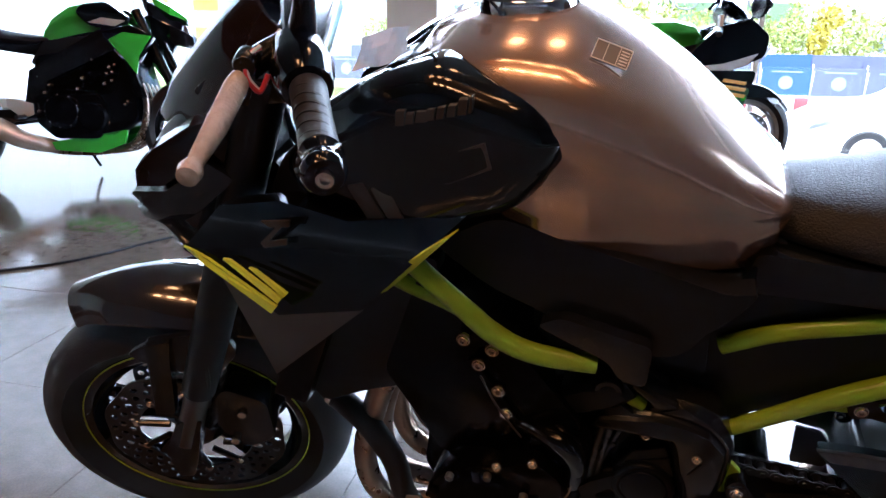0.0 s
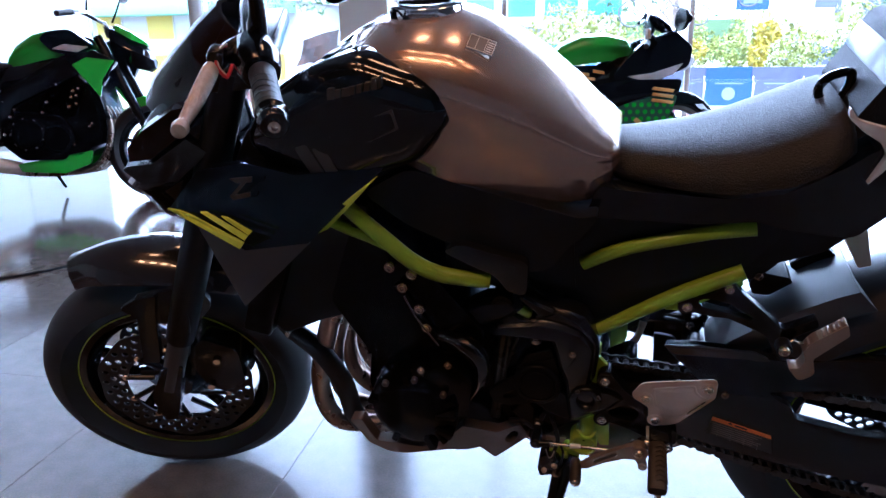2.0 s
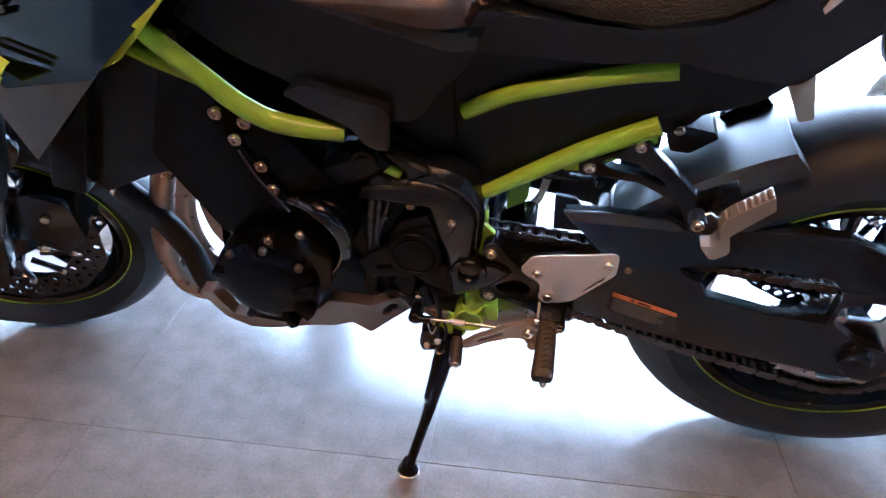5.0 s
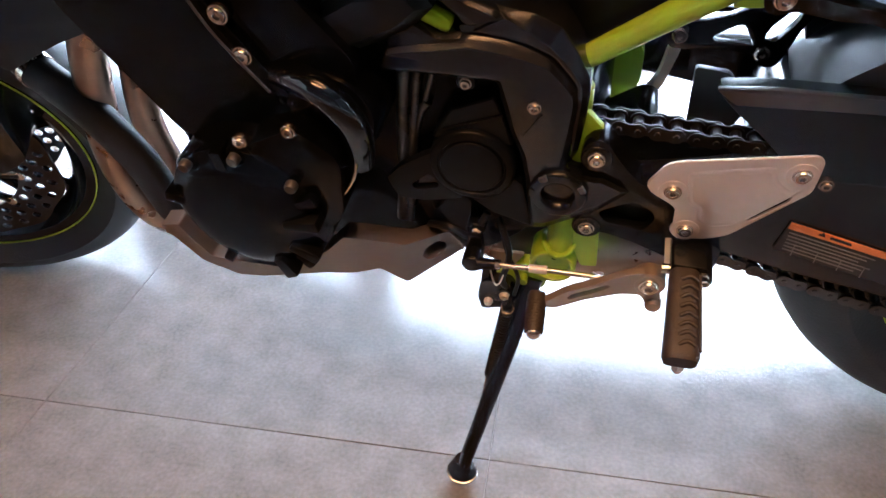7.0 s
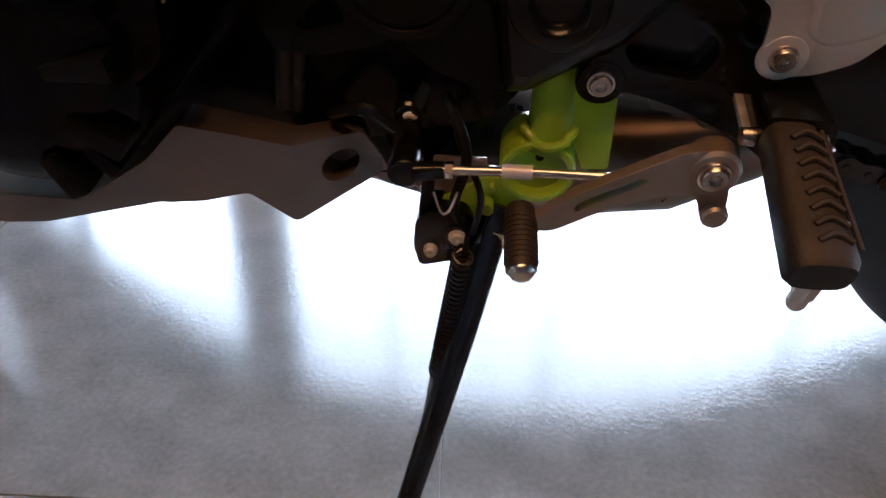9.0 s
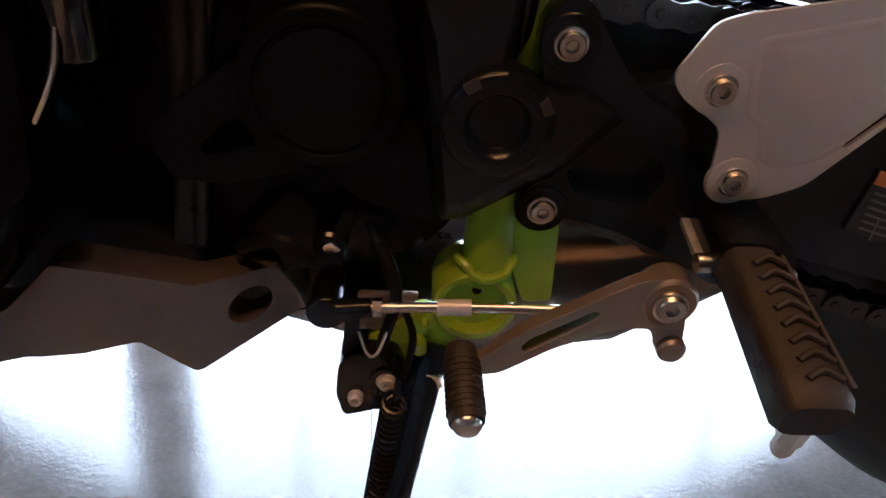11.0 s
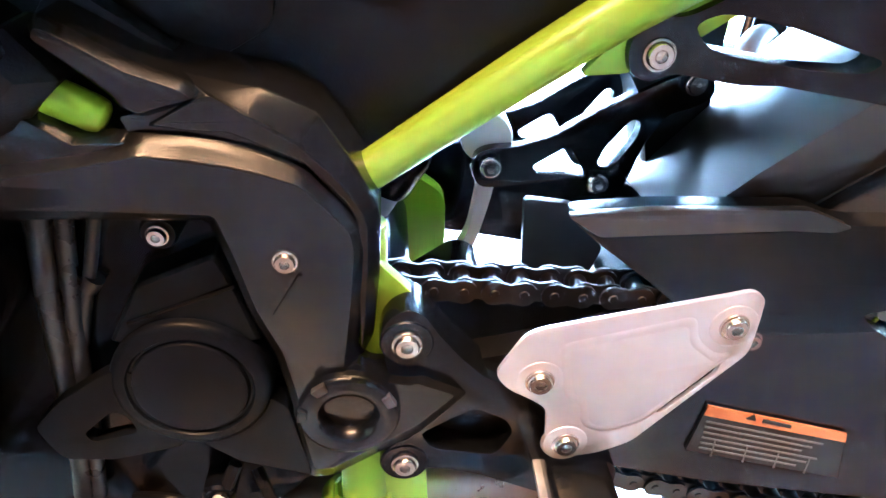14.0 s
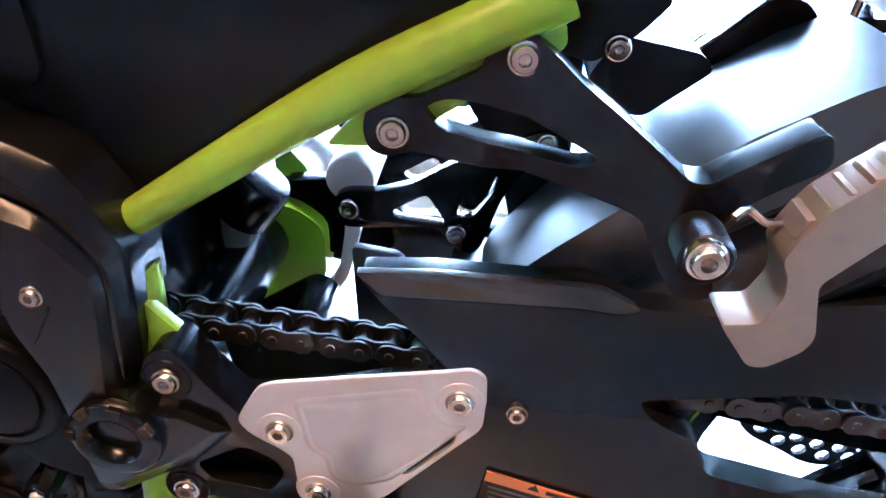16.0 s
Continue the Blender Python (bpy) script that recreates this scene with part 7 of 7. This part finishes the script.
    part("windscreen", skin([[(u + 0.03 * abs(q) ** 2, hw * q, h - 0.06 * abs(q) ** 2) for q in (-1, -0.6, -0.2, 0.2, 0.6, 1)] + [(u + 0.006 + 0.03 * abs(q) ** 2, hw * q, h - 0.003 - 0.06 * abs(q) ** 2) for q in (1, 0.6, 0.2, -0.2, -0.6, -1)] for u, hw, h in ((-0.72, 0.14, 0.97), (-0.64, 0.15, 1.05), (-0.54, 0.13, 1.12), (-0.48, 0.10, 1.13))]), SCREEN, b, "clear windscreen")
    part("front_mudguard", arc_shell((-0.70, 0, 0.30), 0.325, 70, 150, 0.05, 0.075, 0.004, 0.08), BLACK_GLOSS, b)
    part("white_tag", box(-0.46, -0.44, 0.10, 0.15, 0.86, 1.02, 0.004), WHITE, b, "white paper tag on the cockpit")
    return b


naked_bike(Matrix.Translation((-2.98, 3.72, 0)) @ Matrix.Rotation(radians(200), 4, "Z") @ Matrix.Rotation(radians(8), 4, "X") @ Matrix.Diagonal((1.06, 1.06, 1.06, 1)))
sport_bike(Matrix.Translation((0.27, 4.95, 0)) @ Matrix.Rotation(radians(197), 4, "Z") @ Matrix.Rotation(radians(3), 4, "X"))
third = thing("parked_motorcycle", "dark motorcycle parked beside the window", "motorcycle", "displayed motorcycles", m=Matrix.Translation((2.72, 4.58, 0)) @ Matrix.Rotation(radians(48), 4, "Z") @ Matrix.Rotation(radians(4), 4, "X"))
common_bike(third, BLACK_GLOSS)
part("fuel_tank", skin([tank_ring(*r) for r in ((-0.30, 0.95, 0.86, 0.10), (-0.25, 0.985, 0.84, 0.14), (-0.15, 1.0, 0.83, 0.15), (-0.02, 0.95, 0.80, 0.13), (0.07, 0.84, 0.79, 0.09))]), BLACK_GLOSS, third, "black fuel tank", smooth=60)

# ---- beyond the window ----
BAR_RED = material("barrier_red", (0.30, 0.012, 0.014), 0.5, vary=0.08, scale=4)
BAR_WHITE = material("barrier_white", (0.36, 0.355, 0.34), 0.55, vary=0.06, scale=4)
BLUE = material("banner_blue", (0.006, 0.03, 0.24), 0.6, vary=0.05)
NAVY = material("banner_navy", (0.035, 0.04, 0.075), 0.65, vary=0.12, scale=3)
SEAL = material("banner_seal", (0.10, 0.13, 0.14), 0.6)
LEAF = material("hedge_leaf", (0.15, 0.165, 0.022), 0.6, vary=0.35, scale=4)
LEAF_Y = material("yellow_leaf", (0.26, 0.20, 0.008), 0.6, vary=0.25, scale=4)
LEAF_D = material("dark_leaf", (0.03, 0.06, 0.014), 0.6, vary=0.35, scale=4)
BUILDING = material("pale_render_wall", (0.27, 0.265, 0.26), 0.8, vary=0.06, scale=0.7)
BLUE_GLASS = material("blue_window", (0.05, 0.14, 0.28), 0.12, vary=0.1, scale=0.6)
CYAN = material("cyan_panel", (0.05, 0.35, 0.55), 0.5)
POLE = material("concrete_pole", (0.42, 0.41, 0.39), 0.8, vary=0.1, scale=3)
WIRE = material("black_wire", (0.04, 0.04, 0.04), 0.6)
AWNING = material("green_awning", (0.12, 0.30, 0.22), 0.6)
BARK = material("bark", (0.14, 0.11, 0.09), 0.9, vary=0.2, scale=8)

barrier = thing("road_barrier", "row of red and white barrier blocks with banners along the road", "barrier")
for k in range(62):
    x0 = -7.0 + 0.265 * k
    part("barrier_block", prism([(x0, -0.95), (x0 + 0.262, -0.95), (x0 + 0.262, -0.50), (x0, -0.50)], 17.0, 17.35, 0.015), BAR_WHITE if k % 2 else BAR_RED, barrier)
for k in range(14):
    x0 = -7.84 + 1.018 * k
    bn = part("banner", prism([(x0, -0.44), (x0 + 0.985, -0.43), (x0 + 0.98, 0.13), (x0 + 0.02, 0.12)], 17.02, 17.05, 0), BLUE if k == 10 else NAVY, barrier, "blue banner" if k == 10 else "faded navy banner", smooth=0)
    part("banner_seal", lathe([(0, -0.004), (0.14, -0.004), (0.14, 0.004)], (x0 + 0.5, 17.015, -0.18), 24), SEAL, bn)
    part("banner_line", box(x0 + 0.2, x0 + 0.8, 17.012, 17.018, 0.03, 0.06), SEAL, bn, smooth=0)
    part("rear_banner", prism([(x0 + 0.1, 0.0), (x0 + 1.15, 0.0), (x0 + 1.14, 0.36), (x0 + 0.12, 0.35)], 18.2, 18.23, 0), BLUE if k == 10 else NAVY, barrier, smooth=0)
    part("banner_post", box(x0 + 0.99, x0 + 1.015, 17.1, 17.15, -0.5, 0.2, 0.01), BAR_WHITE, barrier)


def leaves(name, label, mat, spots, count, size, seed, category="bush"):
    rng = np.random.default_rng(seed)
    verts, faces = [], []
    for cx, cy, cz, rx, ry, rz in spots:
        for _ in range(count):
            d = rng.normal(size=3)
            d /= np.linalg.norm(d)
            r = 0.55 + 0.5 * rng.random() ** 0.6
            c = np.array([cx, cy, cz]) + d * r * np.array([rx, ry, rz])
            a, e = rng.normal(size=3), rng.normal(size=3)
            a /= np.linalg.norm(a)
            e -= a * (a @ e)
            e /= np.linalg.norm(e)
            s = size * (0.6 + 0.8 * rng.random())
            n = len(verts)
            verts += [tuple(c - a * s), tuple(c + e * s * 0.45), tuple(c + a * s), tuple(c - e * s * 0.45)]
            faces.append((n, n + 1, n + 2, n + 3))
    me = bpy.data.meshes.new(name)
    me.from_pydata(verts, [], faces)
    me.materials.append(mat)
    return tagged(new(name, me), label, category, kind="stuff")


rng = random.Random(4)
leaves("hedge", "sunlit yellow-green hedge along the far verge", LEAF, [(-8 + 0.62 * k + rng.uniform(-0.2, 0.2), 21.5 + rng.uniform(-0.5, 0.5), 0.62 + rng.uniform(-0.1, 0.2), 0.5, 0.5, 0.45) for k in range(48)], 420, 0.055, 1)
leaves("far_shrubs", "row of mixed green shrubs and young trees beyond the verge", LEAF, [(-3 + 0.9 * k + rng.uniform(-0.3, 0.3), 28 + rng.uniform(-1, 1), 0.9 + rng.uniform(-0.3, 0.9), 0.8, 0.6, 0.8) for k in range(26)], 420, 0.09, 7)
leaves("yellow_shrub", "bright yellow flowering shrub", LEAF_Y, [(3.95, 20.6, 0.6, 0.22, 0.3, 0.4), (4.15, 20.6, 1.15, 0.3, 0.3, 0.3), (2.2, 20.8, 0.7, 0.5, 0.3, 0.3), (6.9, 20.8, 0.55, 0.8, 0.3, 0.3), (8.2, 20.9, 0.6, 0.8, 0.3, 0.35)], 260, 0.08, 2)
leaves("dark_shrub", "small dark green clipped shrub", LEAF_D, [(6.0, 20.2, 0.6, 0.4, 0.4, 0.3), (6.7, 20.2, 0.75, 0.45, 0.4, 0.38)], 240, 0.07, 3)
leaves("tree_crown", "sparse distant tree crown", LEAF_D, [(2.6, 26, 3.2, 2.2, 1.2, 1.5), (0.6, 26, 2.8, 1.4, 1.2, 1.4), (9.5, 27, 2.2, 1.4, 1.2, 1.2), (-14, 26, 2.6, 1.8, 1.2, 1.6), (-11.5, 26, 3.4, 1.6, 1.2, 1.4)], 260, 0.12, 5, "tree")


tree = thing("street_tree", "bare brown trunk and limbs of a street tree", "tree", m=Matrix.Translation((2.1, 25.5, -0.95)))
part("trunk", tube([(0, 0, 0), (0.08, 0, 1.4), (0.0, 0.1, 2.8), (0.15, 0, 4.2)], [0.16, 0.13, 0.11, 0.07], 10), BARK, tree)
for k in range(9):
    a, z0 = 2.4 * k, 2.0 + 0.22 * k
    part("limb", tube([(0.04, 0, z0), (0.5 * math.cos(a), 0.4 * math.sin(a), z0 + 0.6), (1.2 * math.cos(a), 0.8 * math.sin(a), z0 + 1.0 + 0.1 * (k % 3))], [0.06, 0.04, 0.015], 7), BARK, tree)


def pole(x, y, r, top):
    p = thing("street_pole", "grey concrete street pole", "pole", "street poles", m=Matrix.Translation((x, y, -0.95)))
    part("shaft", skin([[(rr * math.cos(a), rr * math.sin(a), z) for a in (2 * math.pi * j / 12 for j in range(12))] for z, rr in ((0, r), (top + 0.95, r * 0.75))]), POLE, p)
    part("base", box(-r * 1.5, r * 1.5, -r * 1.5, r * 1.5, 0, 0.15, 0.01), POLE, p)


for x, y, r, top in ((1.9, 18.9, 0.14, 7.0), (5.0, 24.0, 0.09, 6.0), (4.6, 24.0, 0.05, 5.0), (6.3, 26.0, 0.05, 5.0), (-12.4, 21.0, 0.06, 7.0), (-6.4, 23.0, 0.10, 7.0), (7.6, 27.0, 0.07, 6.0)):
    pole(x, y, r, top)
rw = random.Random(9)
for k in range(16):
    z = 2.2 + 0.16 * k + rw.uniform(-0.05, 0.05)
    y = 19.2 + rw.uniform(-0.5, 0.5)
    tagged(part("overhead_wire", tube([(-22, y, z + 1.2), (-6, y, z + 0.1), (1.9, 18.9, z + 0.5), (10, y, z - 0.1), (26, y, z + 0.9)], rw.choice((0.012, 0.018, 0.03)), 5), WIRE), "black overhead cable sagging between street poles", "cable", "overhead wires")
for k in range(6):
    cx, cz, r = 0.6 + 0.55 * k + rw.uniform(-0.1, 0.1), 1.75 + rw.uniform(-0.2, 0.45), rw.uniform(0.22, 0.38)
    pts = [(cx + (r + 0.02 * math.sin(5 * a)) * math.cos(a), 18.8, cz + r * math.sin(a)) for a in (2 * math.pi * j / 24 for j in range(26))]
    tagged(part("cable_coil", tube(pts, 0.022, 5, 1), WIRE), "coiled spare cable hung from the wires", "cable", "cable coils")
sign = thing("street_sign", "small blue direction sign on a post", "sign", m=Matrix.Translation((4.05, 23.0, -0.95)))
part("sign_post", tube([(0, 0, 0), (0, 0, 3.4)], 0.04, 8), POLE, sign)
part("sign_panel", box(-0.45, 0.45, -0.06, -0.03, 2.75, 3.2, 0.01), BLUE, sign, smooth=0)
part("sign_bar", box(-0.25, 0.25, -0.07, -0.062, 2.93, 3.02), SEAL, sign, smooth=0)


def building(name, label, x0, x1, y, top, wall, win, cols, rows, w_w, w_h, base=-0.95):
    b = thing(name, label, "building", m=Matrix.Translation((0, y, 0)))
    part("wall", box(x0, x1, 0, 8, base, top), wall, b, smooth=0)
    part("roof", box(x0 - 0.2, x1 + 0.2, -0.2, 8.2, top, top + 0.25), BUILDING, b, smooth=0)
    for i in range(cols):
        for j in range(rows):
            cx = x0 + (x1 - x0) * (i + 0.5) / cols
            cz = base + (top - base) * (j + 0.5) / rows
            f = part("window", box(cx - w_w / 2 - 0.06, cx + w_w / 2 + 0.06, -0.05, 0.02, cz - w_h / 2 - 0.06, cz + w_h / 2 + 0.06), BUILDING, b, smooth=0)
            part("window_pane", box(cx - w_w / 2, cx + w_w / 2, -0.058, -0.045, cz - w_h / 2, cz + w_h / 2), win, f, smooth=0)
    return b


building("shop_building", "pale building with blue glass windows across the street", -11, 0.5, 34, 6.5, BUILDING, BLUE_GLASS, 6, 3, 1.5, 1.3)
building("office_building", "pale concrete building beyond the trees", 9, 22, 40, 6.0, BUILDING, NAVY, 6, 3, 1.2, 0.9)
lb = building("row_shop", "row of shops with a green awning", -34, -14, 31, 2.9, BUILDING, LEAF_Y, 7, 2, 1.4, 1.2)
part("awning", prism([(-34, 2.9), (-14, 2.9), (-14, 2.4), (-34, 2.4)], -1.6, -0.1, 0.02), AWNING, lb, "faded green awning")
cb = building("cyan_kiosk", "low kiosk with a cyan fascia", -9, -3.5, 30, 1.6, BUILDING, BLUE_GLASS, 4, 1, 0.9, 1.2)
part("fascia", box(-9, -3.5, -0.3, -0.1, 1.2, 1.65), CYAN, cb, smooth=0)
hoard = thing("billboard", "blank white roadside billboard", "billboard", m=Matrix.Translation((6.4, 29.0, -0.95)))
part("board", box(-1.6, 1.3, 0, 0.1, 1.9, 3.0), BAR_WHITE, hoard, smooth=0)
for px_ in (-1.2, 0.9):
    part("board_post", tube([(px_, 0.15, 0), (px_, 0.15, 2.4)], 0.06, 8), POLE, hoard)
structure("backdrop", box(-120, 120, 90, 91, -0.95, 3.4), LEAF_D, "dark line of far trees along the horizon")

# parked white car on the street
CAR_WHITE = material("white_car_paint", (0.75, 0.75, 0.74), 0.15, vary=0.01, coat=0.8)
CAR_GLASS = material("dark_car_glass", (0.02, 0.03, 0.03), 0.05)
car = thing("car", "white hatchback parked on the street outside", "car", m=Matrix.Translation((3.1, 10.9, -0.95)))
part("body", prism([(-0.78, 0.30), (-0.80, 0.62), (-0.30, 0.86), (0.35, 0.94), (0.95, 1.40), (1.6, 1.48), (2.6, 1.42), (3.1, 1.0), (3.25, 0.75), (3.2, 0.32)], 0.0, 1.66, 0.09, 0.12, seg=4), CAR_WHITE, car, "", smooth=50)
part("side_window", prism([(0.62, 0.98), (1.05, 1.34), (1.6, 1.40), (2.5, 1.34), (2.85, 1.02)], -0.004, 0.02, 0.004, 0.05), CAR_GLASS, car)
part("door_mirror", box(0.45, 0.62, -0.16, -0.02, 0.94, 1.06, 0.03), CAR_WHITE, car)
for wx in (-0.02, 2.52):
    wh = part("wheel", lathe([(0.30, 0.2), (0.30, 0.03), (0.28, 0.0), (0.20, 0.0)], (wx, -0.03, 0.30), 32), RUBBER, car)
    part("wheel_rim", lathe([(0.20, 0.0), (0.18, 0.02), (0.03, 0.01), (0, 0.0)], (wx, -0.028, 0.30), 32), ALUMINIUM, wh)
part("headlight", prism([(-0.79, 0.64), (-0.5, 0.74), (-0.45, 0.68), (-0.75, 0.58)], -0.006, 0.1, 0.01, 0.02), SCREEN, car)
